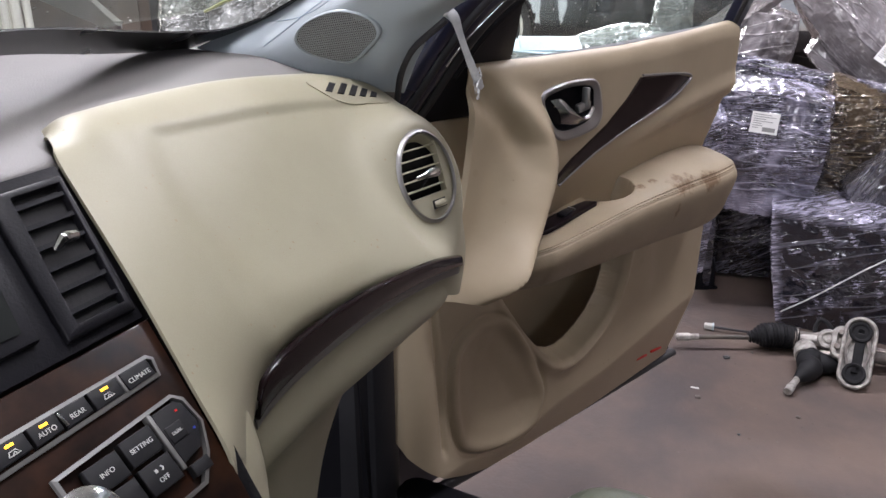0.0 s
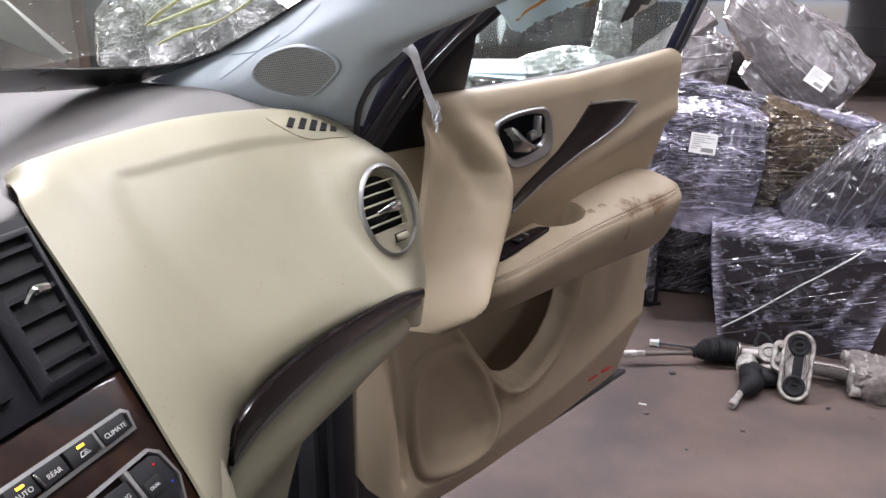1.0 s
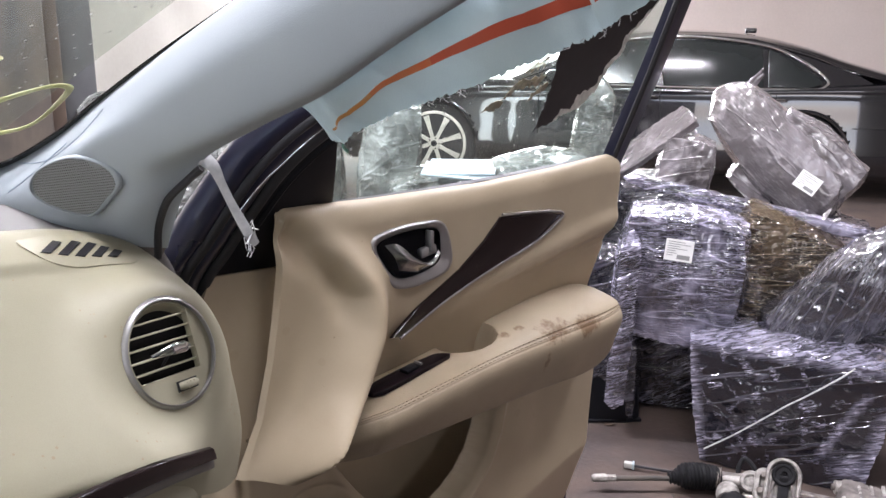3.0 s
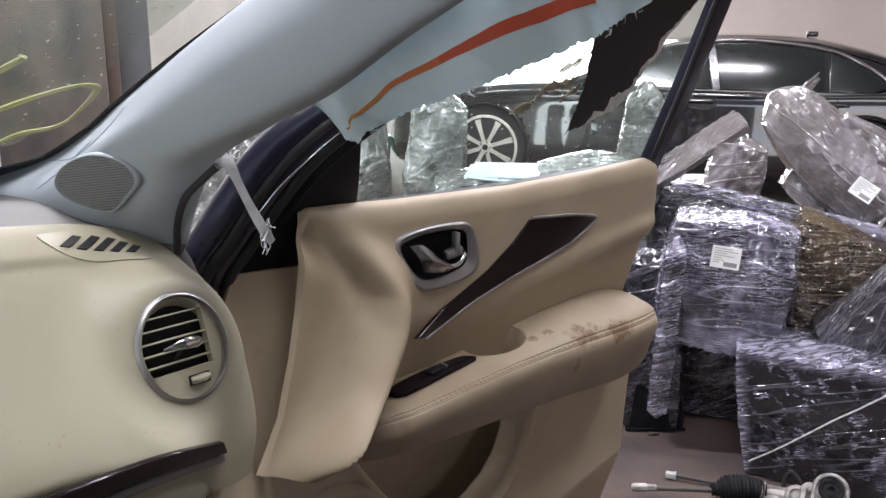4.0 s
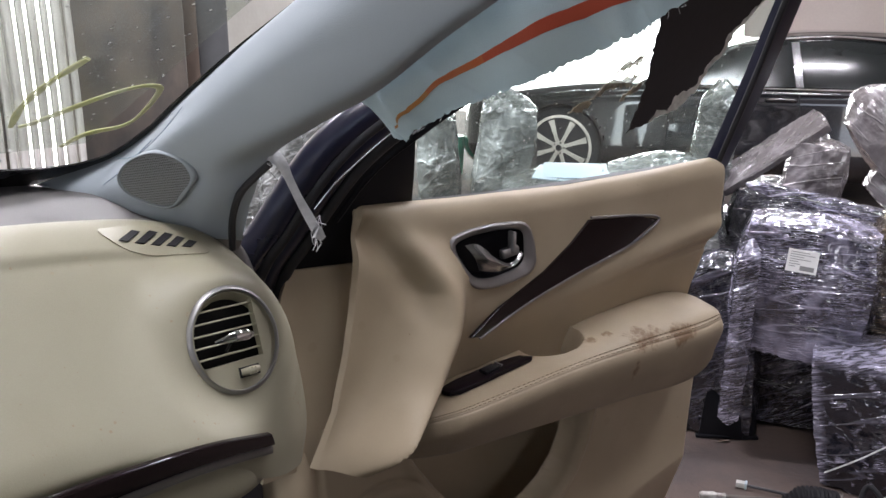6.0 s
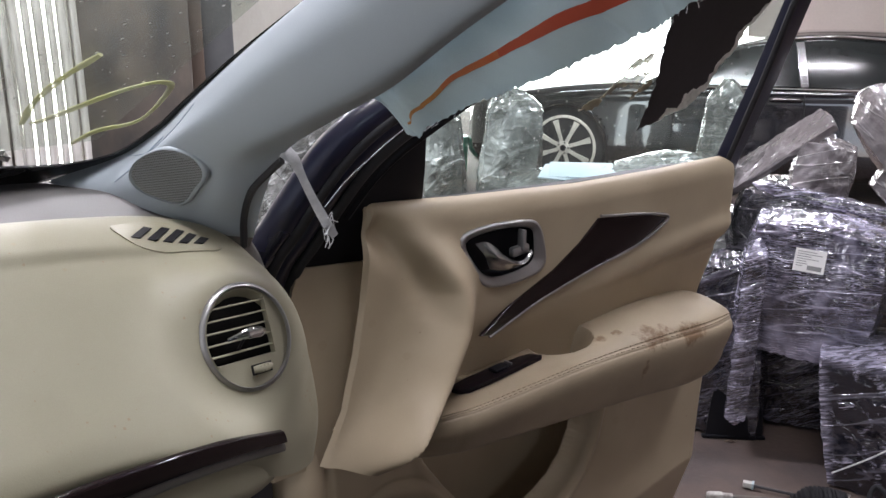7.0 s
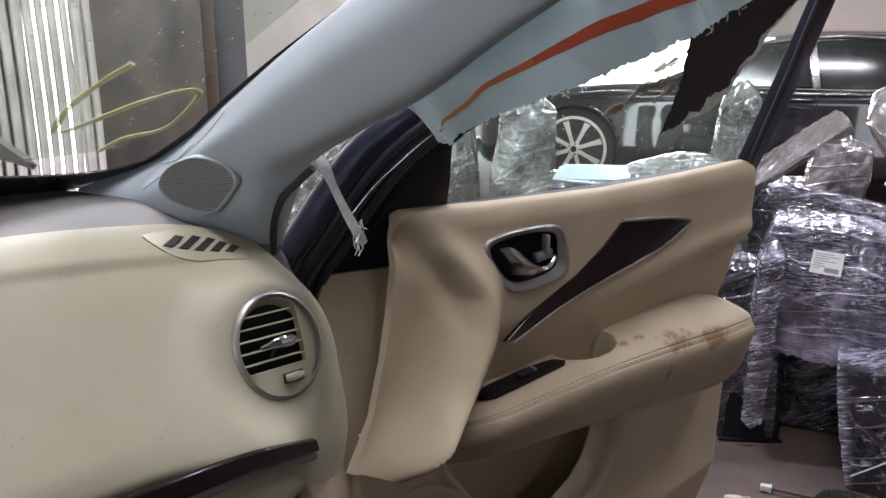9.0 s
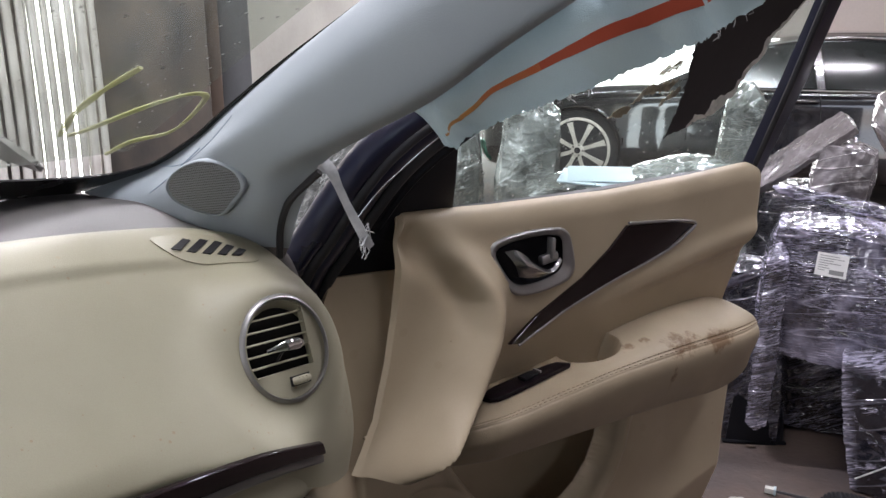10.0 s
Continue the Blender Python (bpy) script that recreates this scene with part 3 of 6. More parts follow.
def vent_axes():
    o, x, y = np.array((0.4245, 0.2735, 1.0790)), np.array((0.081, -0.017, -0.024)), np.array((0.0, 0.036, 0.095))
    x = x / np.linalg.norm(x)
    y = y - x * (x @ y)
    y = y / np.linalg.norm(y)
    return o, x, y, np.cross(x, y)


VENT = vent_axes()
PANEL = dash_panel()
part("passenger_panel", grid_bm(PANEL, 0.0025), CREAM, dash, "cream soft-touch passenger side panel")


def top_pad():
    rows = []
    for r in (-0.75, -0.4, -0.12, -0.01, 0.03, 0.15, 0.30, 0.42, 0.49, 0.53):
        front = 0.318 if r < 0.0 else 0.36 if r < 0.1 else 0.40 if r < 0.45 else 0.37
        drop = 0.0 if r < 0.2 else 0.03 * (r - 0.2) / 0.2
        rows.append([(r, front, 1.196 - drop), (r, front + 0.02, 1.205 - drop), (r, 0.46, 1.200 - 0.7 * drop), (r, 0.54, 1.206 - 0.5 * drop), (r, 0.64, float(np.interp(r, [0.0, 0.185, 0.32, 0.41, 0.47, 0.53], [1.257, 1.240, 1.215, 1.200, 1.176, 1.16])))])
    return loft(rows, 90, 40, 0.02)


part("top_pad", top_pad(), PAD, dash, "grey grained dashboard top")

WOOD_UP = [(0.046, 0.211, 1.022), (0.058, 0.211, 1.036), (0.10, 0.212, 1.047), (0.19, 0.214, 1.045), (0.28, 0.218, 1.032), (0.35, 0.223, 1.017), (0.424, 0.234, 0.992)]
WOOD_LO = [(0.044, 0.210, 1.006), (0.060, 0.211, 1.012), (0.10, 0.213, 1.018), (0.19, 0.216, 1.020), (0.28, 0.220, 1.011), (0.36, 0.226, 0.996), (0.430, 0.236, 0.976)]


def strip_rows(up, lo, bulge, lift=0.0):
    u, l = np.array(up), np.array(lo)
    rows = []
    for a in (0.0, 0.06, 0.3, 0.6, 0.94, 1.0):
        out = 0.0 if a in (0.0, 1.0) else bulge * (0.75 + 0.25 * math.sin(math.pi * a))
        rows.append(u * (1 - a) + l * a + np.array([0, -out, lift]))
    return rows


part("wood_strip", loft(strip_rows(WOOD_UP, WOOD_LO, 0.006), 24, 70, 0.003), WOOD, dash, "glossy dark wood strip")
_lo = np.array(WOOD_LO)
part("silver_edge", loft(strip_rows(_lo + (0, 0.004, -0.001), _lo + (0.002, 0.006, -0.012), 0.006), 12, 70, 0.002), SATIN, dash, "thin satin silver edge")


def glove_panel():
    rows = [
        [(0.022, 0.210, 1.004), (0.15, 0.219, 1.013), (0.30, 0.228, 1.001), (0.43, 0.250, 0.968), (0.49, 0.315, 0.948)],
        [(0.020, 0.208, 0.955), (0.15, 0.220, 0.956), (0.30, 0.232, 0.944), (0.42, 0.252, 0.928), (0.485, 0.31, 0.915)],
        [(0.025, 0.240, 0.912), (0.14, 0.258, 0.908), (0.27, 0.282, 0.898), (0.36, 0.312, 0.892), (0.42, 0.35, 0.890)],
        [(0.020, 0.240, 0.85), (0.12, 0.262, 0.84), (0.22, 0.290, 0.83), (0.29, 0.325, 0.82), (0.34, 0.37, 0.82)],
        [(0.015, 0.255, 0.70), (0.12, 0.280, 0.70), (0.21, 0.310, 0.69), (0.27, 0.345, 0.68), (0.31, 0.39, 0.68)],
        [(0.015, 0.29, 0.50), (0.12, 0.31, 0.50), (0.21, 0.33, 0.50), (0.27, 0.36, 0.50), (0.31, 0.41, 0.50)],
    ]
    return loft(rows, 50, 50, 0.004)


part("lower_panel", glove_panel(), CREAM, dash, "cream lower panel with glove box")
part("side_tail", loft([[(-0.026, 0.216, 1.085), (-0.034, 0.182, 1.045), (-0.037, 0.160, 1.00), (-0.042, 0.146, 0.95), (-0.046, 0.146, 0.85), (-0.046, 0.150, 0.6)],
                        [(-0.006, 0.226, 1.080), (-0.012, 0.190, 1.042), (-0.014, 0.164, 1.00), (-0.018, 0.150, 0.95), (-0.022, 0.150, 0.85), (-0.022, 0.155, 0.6)],
                        [(0.018, 0.218, 1.075), (0.014, 0.192, 1.040), (0.012, 0.176, 1.00), (0.008, 0.172, 0.95), (0.006, 0.172, 0.85), (0.004, 0.178, 0.6)],
                        [(0.040, 0.226, 1.070), (0.036, 0.214, 1.035), (0.033, 0.206, 1.00), (0.028, 0.204, 0.95), (0.024, 0.205, 0.85), (0.02, 0.212, 0.6)]], 24, 40, 0.003), CREAM, dash, "cream trim beside the centre stack")
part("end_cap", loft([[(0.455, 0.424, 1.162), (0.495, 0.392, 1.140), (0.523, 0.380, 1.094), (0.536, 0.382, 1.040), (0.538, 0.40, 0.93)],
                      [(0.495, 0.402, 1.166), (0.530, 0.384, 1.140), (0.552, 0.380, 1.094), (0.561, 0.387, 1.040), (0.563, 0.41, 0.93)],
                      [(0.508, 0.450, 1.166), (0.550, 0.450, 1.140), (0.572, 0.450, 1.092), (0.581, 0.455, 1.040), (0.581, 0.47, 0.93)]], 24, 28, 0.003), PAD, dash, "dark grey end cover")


# side demister outlet in the panel's top
def top_frame(origin, right, ahead):
    o, x = np.array(origin), np.array(right) / np.linalg.norm(right)
    y = np.array(ahead) - x * np.dot(ahead, x)
    y /= np.linalg.norm(y)
    z = np.cross(x, y)
    return lambda a, b, h=0.0: tuple(o + a * x + b * y + h * z)


dm = top_frame((0.4145, 0.3605, 1.1608), (0.10, -0.058, -0.038), (0.010, 0.028, 0.0155))
_dn = np.array(dm(0, 0, 1)) - np.array(dm(0, 0, 0))
_pg = PANEL.reshape(-1, 3)


def on_panel(a, b, h):
    """A point laid on the panel's skin, h above it."""
    p = np.array(dm(a, 1.3 * b))
    d = _pg - p
    up = d @ _dn
    w = 1 / (((d - up[:, None] * _dn) ** 2).sum(1) + 4e-6) ** 2 * (np.abs(up) < 0.04)
    return tuple(p + _dn * ((w @ up) / w.sum() + h))


_out = round_poly([(-0.0615, -0.001), (-0.050, 0.008), (-0.030, 0.016), (-0.010, 0.0215), (0.012, 0.022), (0.036, 0.017), (0.048, 0.007), (0.040, -0.0045), (0.012, -0.0105), (-0.014, -0.0155), (-0.035, -0.0165), (-0.052, -0.009)], 60)
part("demister_surround", plate(_out, lambda a, b, h: on_panel(a, b, h - 0.004), 0.0054, 0.0012), CREAM, dash, "cream side demister outlet")
# dark plates laid on the surround paint the shade of its slots
_rise = lambda x: float(np.interp(x, [-0.045, -0.014, 0.037], [-0.0105, -0.0075, 0.003]))
_crest = lambda x: float(np.interp(x, [-0.045, -0.038, -0.014, 0.004, 0.033, 0.042], [0.000, 0.004, 0.0105, 0.0135, 0.0115, 0.007]))
for _i in range(5):
    _a = -0.0425 + 0.0152 * _i
    _b = _rise(_a + 0.004)
    _h = 0.008
    while _b + _h < _crest(_a + 0.004 + 0.7 * _h):
        _h += 0.0005
    part("demister_slot", plate([(_a, _b), (_a + 0.0088, _b + 0.001), (_a + 0.0080 + 0.7 * _h, _b + _h), (_a + 0.7 * _h, _b + _h)], lambda a, b, h: on_panel(a, b, h + 0.0021), 0.0008), BUTTON, dash, "slanted dark plate for slot shade", smooth=False)

# round side vent
vf = lambda a, b, h=0.0: tuple(VENT[0] + a * VENT[1] + b * VENT[2] + h * VENT[3])


def ellipse(rx, ry, n=48, tilt=0.0):
    c, s = math.cos(tilt), math.sin(tilt)
    return [(rx * math.cos(a) * c - ry * math.sin(a) * s, rx * math.cos(a) * s + ry * math.sin(a) * c) for a in np.linspace(0, 2 * math.pi, n, endpoint=False)]


def vr(a, b, h=0.0):
    """Vent coordinates turned so that the slats rise to the right."""
    c, s = math.cos(VROLL), math.sin(VROLL)
    return vf(a * c - b * s, a * s + b * c, h)


VROLL = radians(14)
vent = part("side_vent", band(ellipse(0.0515, 0.0540, 64, VTILT), ellipse(0.0465, 0.0490, 64, VTILT), lambda a, b, h: vf(a, b, h - 0.010), 0.015, 0.0025), SILVER, dash, "round air vent with satin silver ring")
_in = ellipse(0.0445, 0.0470, 64, VTILT - VROLL)
_cut = [(min(max(a, -0.050), 0.027), min(max(b, -0.021), 0.050)) for a, b in _in]
part("vent_face", band(ellipse(0.0465, 0.0490, 64, VTILT - VROLL), _cut, lambda a, b, h: vr(a, b, h - 0.006), 0.008), CREAM, vent, "cream vent face")
part("vent_cavity", plate(ellipse(0.0455, 0.0480, 48, VTILT), lambda a, b, h: vf(a, b, h - 0.015), 0.004), HOLE, vent)
for _i in range(5):
    _b = -0.0125 + 0.0112 * _i
    _x = [a for (a, b), (c, d) in zip(_in, _in[1:] + _in[:1]) if (b - _b) * (d - _b) <= 0]
    _l, _r = min(_x) - 0.001, min(max(_x), 0.027) + 0.001
    part("slat", plate([(_l, _b - 0.0008), (_r, _b - 0.0008), (_r, _b + 0.0010), (_l, _b + 0.0010)], lambda a, b, h: vr(a, b, h - 0.008), 0.008, 0.0005), CREAM, vent)
part("tab", tube([vr(-0.024, 0.001, 0.004), vr(-0.015, 0.002, 0.009), vr(-0.004, 0.003, 0.012), vr(0.009, 0.002, 0.010), vr(0.017, 0.001, 0.007)], [0.0018, 0.0032, 0.0056, 0.0054, 0.0025], 12, 22, flat=0.45, up=tuple(VENT[3])), CHROME, vent, "chrome vent tab")
part("tab_stem", tube([vr(-0.009, 0.0, 0.010), vr(-0.010, -0.010, -0.004)], 0.0014, 6), BLACK, vent)
_w = part("wheel_slot", plate([(-0.004, -0.038), (0.019, -0.038), (0.019, -0.028), (-0.004, -0.028)], lambda a, b, h: vr(a, b, h + 0.001), 0.0014, 0.0005), HOLE, vent)
part("thumbwheel", tube([vr(-0.002, -0.033, 0.002), vr(0.002, -0.033, 0.0042), vr(0.013, -0.033, 0.0042), vr(0.017, -0.033, 0.002)], [0.0034, 0.0040, 0.0040, 0.0034], 10), CREAM, vent, "small cream thumbwheel")
for _k in range(3):
    part("wheel_rib", tube([vr(0.0035 + 0.004 * _k, -0.036, 0.0072), vr(0.0035 + 0.004 * _k, -0.030, 0.0072)], 0.0009, 6), CREAM, vent)


# ---- centre stack ----
stack = thing("center_stack", CAR, "dark centre stack with burl veneer and climate buttons", "centre console")
_sl = radians(48)


def sk(a, b, h=0.0):
    """a to the right, b up the sloping face, h out of it."""
    return (a, 0.22 + b * math.cos(_sl) - h * math.sin(_sl), 1.11 + b * math.sin(_sl) + h * math.cos(_sl))


SKM = Matrix(((1, 0, 0, 0), (0, math.cos(_sl), -math.sin(_sl), 0.22), (0, math.sin(_sl), math.cos(_sl), 1.11), (0, 0, 0, 1)))
part("housing", plate([(-0.34, 0.135), (-0.008, 0.132), (-0.022, 0.014), (-0.34, 0.014)], lambda a, b, h: sk(a, b, h - 0.02), 0.014, 0.003), BLACK, stack, "black vent and screen housing")
part("veneer", plate([(-0.34, 0.012), (-0.023, 0.012), (-0.036, -0.09), (-0.045, -0.16), (-0.34, -0.16)], lambda a, b, h: sk(a, b, h - 0.02), 0.017, 0.003), BURL, stack, "brown burl veneer fascia")
cv = part("center_vent", band([(-0.068, 0.122), (-0.014, 0.122), (-0.027, 0.021), (-0.078, 0.021)], [(-0.055, 0.116), (-0.020, 0.116), (-0.033, 0.028), (-0.068, 0.028)], lambda a, b, h: sk(a, b, h - 0.006), 0.008, 0.002), BLACK, stack, "black centre air vent")
part("cavity", plate([(-0.057, 0.117), (-0.019, 0.117), (-0.032, 0.027), (-0.069, 0.027)], lambda a, b, h: sk(a, b, h - 0.007), 0.002), HOLE, cv)
for _i in range(6):
    _b = 0.036 + 0.0145 * _i
    _s = 0.147 * (_b - 0.027)
    part("slat", plate([(-0.068 + _s, _b - 0.001), (-0.033 + _s, _b - 0.001), (-0.033 + _s, _b + 0.002), (-0.068 + _s, _b + 0.002)], lambda a, b, h: sk(a, b, h - 0.006), 0.006), BLACK, cv)
part("tab", tube([sk(-0.053, 0.074, 0.004), sk(-0.046, 0.078, 0.008), sk(-0.036, 0.078, 0.006)], [0.002, 0.004, 0.003], 8, 10), CHROME, cv, "chrome vent tab")
scr = part("screen_surround", plate([(-0.33, 0.13), (-0.075, 0.13), (-0.092, 0.03), (-0.33, 0.03)], lambda a, b, h: sk(a, b, h - 0.008), 0.008, 0.002), BLACK, stack)
part("screen", plate([(-0.32, 0.122), (-0.085, 0.122), (-0.10, 0.038), (-0.32, 0.038)], lambda a, b, h: sk(a, b, h + 0.0005), 0.001), DARKGL, scr, "dark glossy display")
# upper button row
part("button_rail", band([(-0.17, -0.008), (-0.043, -0.008), (-0.039, -0.012), (-0.042, -0.024), (-0.17, -0.027)], [(-0.168, -0.0105), (-0.045, -0.0105), (-0.042, -0.0125), (-0.044, -0.0215), (-0.168, -0.0245)], lambda a, b, h: sk(a, b, h - 0.003), 0.004), SATIN, stack, "satin grey rail round the button row")
ROW1 = [(-0.056, 0.021, "CLIMATE"), (-0.080, 0.021, ""), (-0.1015, 0.018, "REAR"), (-0.1215, 0.018, "AUTO"), (-0.1425, 0.020, "")]
for _a, _w, _txt in ROW1:
    _b = part("button", plate([(_a - _w / 2, -0.0225), (_a + _w / 2, -0.0215), (_a + _w / 2, -0.0105), (_a - _w / 2, -0.0105)], lambda a, b, h: sk(a, b, h - 0.004), 0.006, 0.0008), BUTTON, stack, "charcoal climate button")
    if _txt:
        words(_txt, 0.0042, SKM @ pose(_a, -0.0178, 0.0022), PRINT, _b)
    if not _txt or _txt == "AUTO":
        part("indicator", block(0.005, 0.0016, 0.0008, 0.0003), LED, _b, "lit amber indicator").matrix_local = SKM @ pose(_a, -0.0135, 0.0022)
    if not _txt:
        # a little car outline with a curved arrow
        part("pictogram", tube([(-0.0035, -0.0012, 0), (-0.0022, 0.0014, 0), (0.0014, 0.0016, 0), (0.0035, -0.0010, 0), (-0.0035, -0.0012, 0)], 0.00035, 5), PRINT, _b).matrix_local = SKM @ pose(_a, -0.0182, 0.0024)
        part("pictogram", tube([(-0.0008, -0.0006, 0), (0.0006, 0.0006, 0), (0.0014, -0.0006, 0)], 0.00035, 5), PRINT, _b).matrix_local = SKM @ pose(_a, -0.0182, 0.0024)
part("rail_divider", plate([(-0.0695, -0.0225), (-0.0675, -0.0225), (-0.0675, -0.0105), (-0.0695, -0.0105)], lambda a, b, h: sk(a, b, h - 0.003), 0.0055, 0.0006), SATIN, stack)
part("rail_nub", block(0.0018, 0.009, 0.0012, 0.0004), CHROME, stack).matrix_local = SKM @ pose(-0.1115, -0.0165, 0.0032, 0, 0, 8)
# lower button cluster, with the temperature rocker in its own frame
part("cluster_rail", band([(-0.135, -0.041), (-0.046, -0.037), (-0.039, -0.043), (-0.037, -0.062), (-0.046, -0.080), (-0.060, -0.095), (-0.135, -0.098)], [(-0.133, -0.0435), (-0.047, -0.0395), (-0.042, -0.0445), (-0.0395, -0.0615), (-0.048, -0.078), (-0.062, -0.0925), (-0.133, -0.0955)], lambda a, b, h: sk(a, b, h - 0.003), 0.005), SATIN, stack, "satin grey rail round the lower buttons")
part("rail_divider", plate([(-0.0695, -0.0795), (-0.0665, -0.0795), (-0.0665, -0.0405), (-0.0695, -0.0405)], lambda a, b, h: sk(a, b, h - 0.003), 0.0065, 0.0008), SATIN, stack)
_b = part("temperature_rocker", plate([(-0.0655, -0.0770), (-0.0490, -0.0740), (-0.0412, -0.0610), (-0.0435, -0.0450), (-0.0480, -0.0415), (-0.0655, -0.0420)], lambda a, b, h: sk(a, b, h - 0.004), 0.0060, 0.0010), BUTTON, stack, "charcoal temperature rocker")
part("warm_mark", block(0.0016, 0.0014, 0.0006), REDP, _b, "small red mark").matrix_local = SKM @ pose(-0.0500, -0.0475, 0.0022)
part("cool_mark", block(0.0016, 0.0014, 0.0006), COOL, _b, "small blue mark").matrix_local = SKM @ pose(-0.0465, -0.0625, 0.0022)
for _a, _b0, _w, _h, _txt in ((-0.0582, -0.0585, 0.0125, 0.011, "DUAL"), (-0.0825, -0.0535, 0.023, 0.017, "SETTING"), (-0.1085, -0.055, 0.023, 0.017, "INFO"), (-0.0825, -0.0735, 0.023, 0.018, "OFF"), (-0.1085, -0.0745, 0.023, 0.018, ""), (-0.0575, -0.084, 0.014, 0.008, "")):
    _b = part("button", plate([(_a - _w / 2, _b0 - _h / 2), (_a + _w / 2, _b0 - _h / 2), (_a + _w / 2, _b0 + _h / 2), (_a - _w / 2, _b0 + _h / 2)], lambda a, b, h: sk(a, b, h - 0.004), 0.0070, 0.0008), BUTTON, stack, "charcoal function button")
    if _txt:
        words(_txt, 0.0030 if _txt == "DUAL" else 0.0042, SKM @ pose(_a, _b0 - (0.003 if _txt == "OFF" else 0), 0.0032), PRINT, _b)
    if _txt == "OFF":
        part("pictogram", tube([(-0.003, 0, 0), (-0.0015, 0, 0)], 0.0011, 8), PRINT, _b).matrix_local = SKM @ pose(_a, _b0 + 0.003, 0.0030)
        part("pictogram", tube([(0.0020, -0.0015, 0), (0.0032, 0.0, 0), (0.0020, 0.0015, 0)], 0.0006, 6), PRINT, _b).matrix_local = SKM @ pose(_a, _b0 + 0.003, 0.0030)
part("lacquer_edge", plate([(-0.0232, 0.0122), (-0.008, 0.0122), (-0.020, -0.055), (-0.030, -0.11), (-0.034, -0.16), (-0.045, -0.16), (-0.036, -0.09)], lambda a, b, h: sk(a, b, h - 0.0215), 0.0165, 0.003), FRIT, stack, "glossy black lacquer edge")
part("knob", tube([sk(-0.135, -0.072, -0.004), sk(-0.135, -0.072, 0.010), sk(-0.135, -0.072, 0.012)], [0.021, 0.020, 0.017], 40), CHROME, stack, "chrome rotary knob")
part("lower_block", block(0.30, 0.20, 0.55, 0.02, (-0.19, 0.20, 0.70)), BLACK, stack, "dark lower console")


# ---- windscreen, pillar trim, airbag ----
RAKE = math.tan(radians(27))


def ws(r, f, h=0.0):
    """A point of the windscreen's plane, h above it."""
    return (r, f + 0.454 * h, 1.28 - (f - 0.45) * RAKE + 0.891 * h)


windscreen = thing("window_windscreen", CAR, "dusty car windscreen with yellow marker scrawl", "windscreen", kind="structure")
_pane = part("pane", plate([(-0.8, 0.50), (0.05, 0.62), (0.52, 0.62), (0.50, 0.20), (0.42, -0.10), (-0.75, -0.15)], lambda a, b, h: ws(a, b, h + 0.040), 0.004), WS_GLASS, windscreen, "dusty clear glass", smooth=False)
_pane.visible_shadow = False
EDGE = [(-0.5, 0.43), (-0.15, 0.455), (0.094, 0.489), (0.25, 0.538), (0.36, 0.570), (0.43, 0.583), (0.475, 0.577), (0.503, 0.545), (0.505, 0.48), (0.494, 0.417), (0.481, 0.315), (0.478, 0.211), (0.468, 0.08), (0.44, -0.08)]
_e = spline(EDGE, 120)
_d = np.gradient(_e, axis=0)
_nrm = np.stack([_d[:, 1], -_d[:, 0]], 1) / np.linalg.norm(_d, axis=1)[:, None]
_wide = np.interp(np.arange(120), [0, 55, 75, 119], [0.024, 0.022, 0.012, 0.009])[:, None]
_hide = np.interp(np.arange(120), [0, 45, 62, 119], [0.022, 0.026, 0.0, 0.0])[:, None]
_rows = [[ws(*(p - n * w), -0.004) for p, n, w in zip(_e, _nrm, _hide)], [ws(*(p + n * w), -0.004) for p, n, w in zip(_e, _nrm, _wide)]]
part("edge_band", grid_bm(np.array(_rows), 0.002), FRIT, windscreen, "black printed glass edge")


def scrawl(pts, r0):
    p = spline(pts, 40)
    bm = bmesh.new()
    rad = r0 * (0.75 + 0.35 * np.sin(np.linspace(0, 9, 40)) ** 2)
    return tube([ws(a, b, 0.037) for a, b in p], rad, 8, up=(0.0, 0.454, 0.891), flat=0.5, bm=bm)


part("marker_tick", scrawl([(0.382, 0.537), (0.37, 0.486), (0.373, 0.437), (0.387, 0.392)], 0.0044), MARKER, windscreen, "yellow paint marker tick")
part("marker_loop", scrawl([(0.392, 0.54), (0.408, 0.53), (0.45, 0.485), (0.485, 0.462), (0.51, 0.462), (0.528, 0.479), (0.544, 0.542), (0.536, 0.57), (0.496, 0.581), (0.481, 0.613)], 0.0042), MARKER, windscreen, "yellow paint marker loop")

pillar = thing("pillar_trim", CAR, "grey-blue windscreen pillar trim with tweeter grille", "pillar trim")
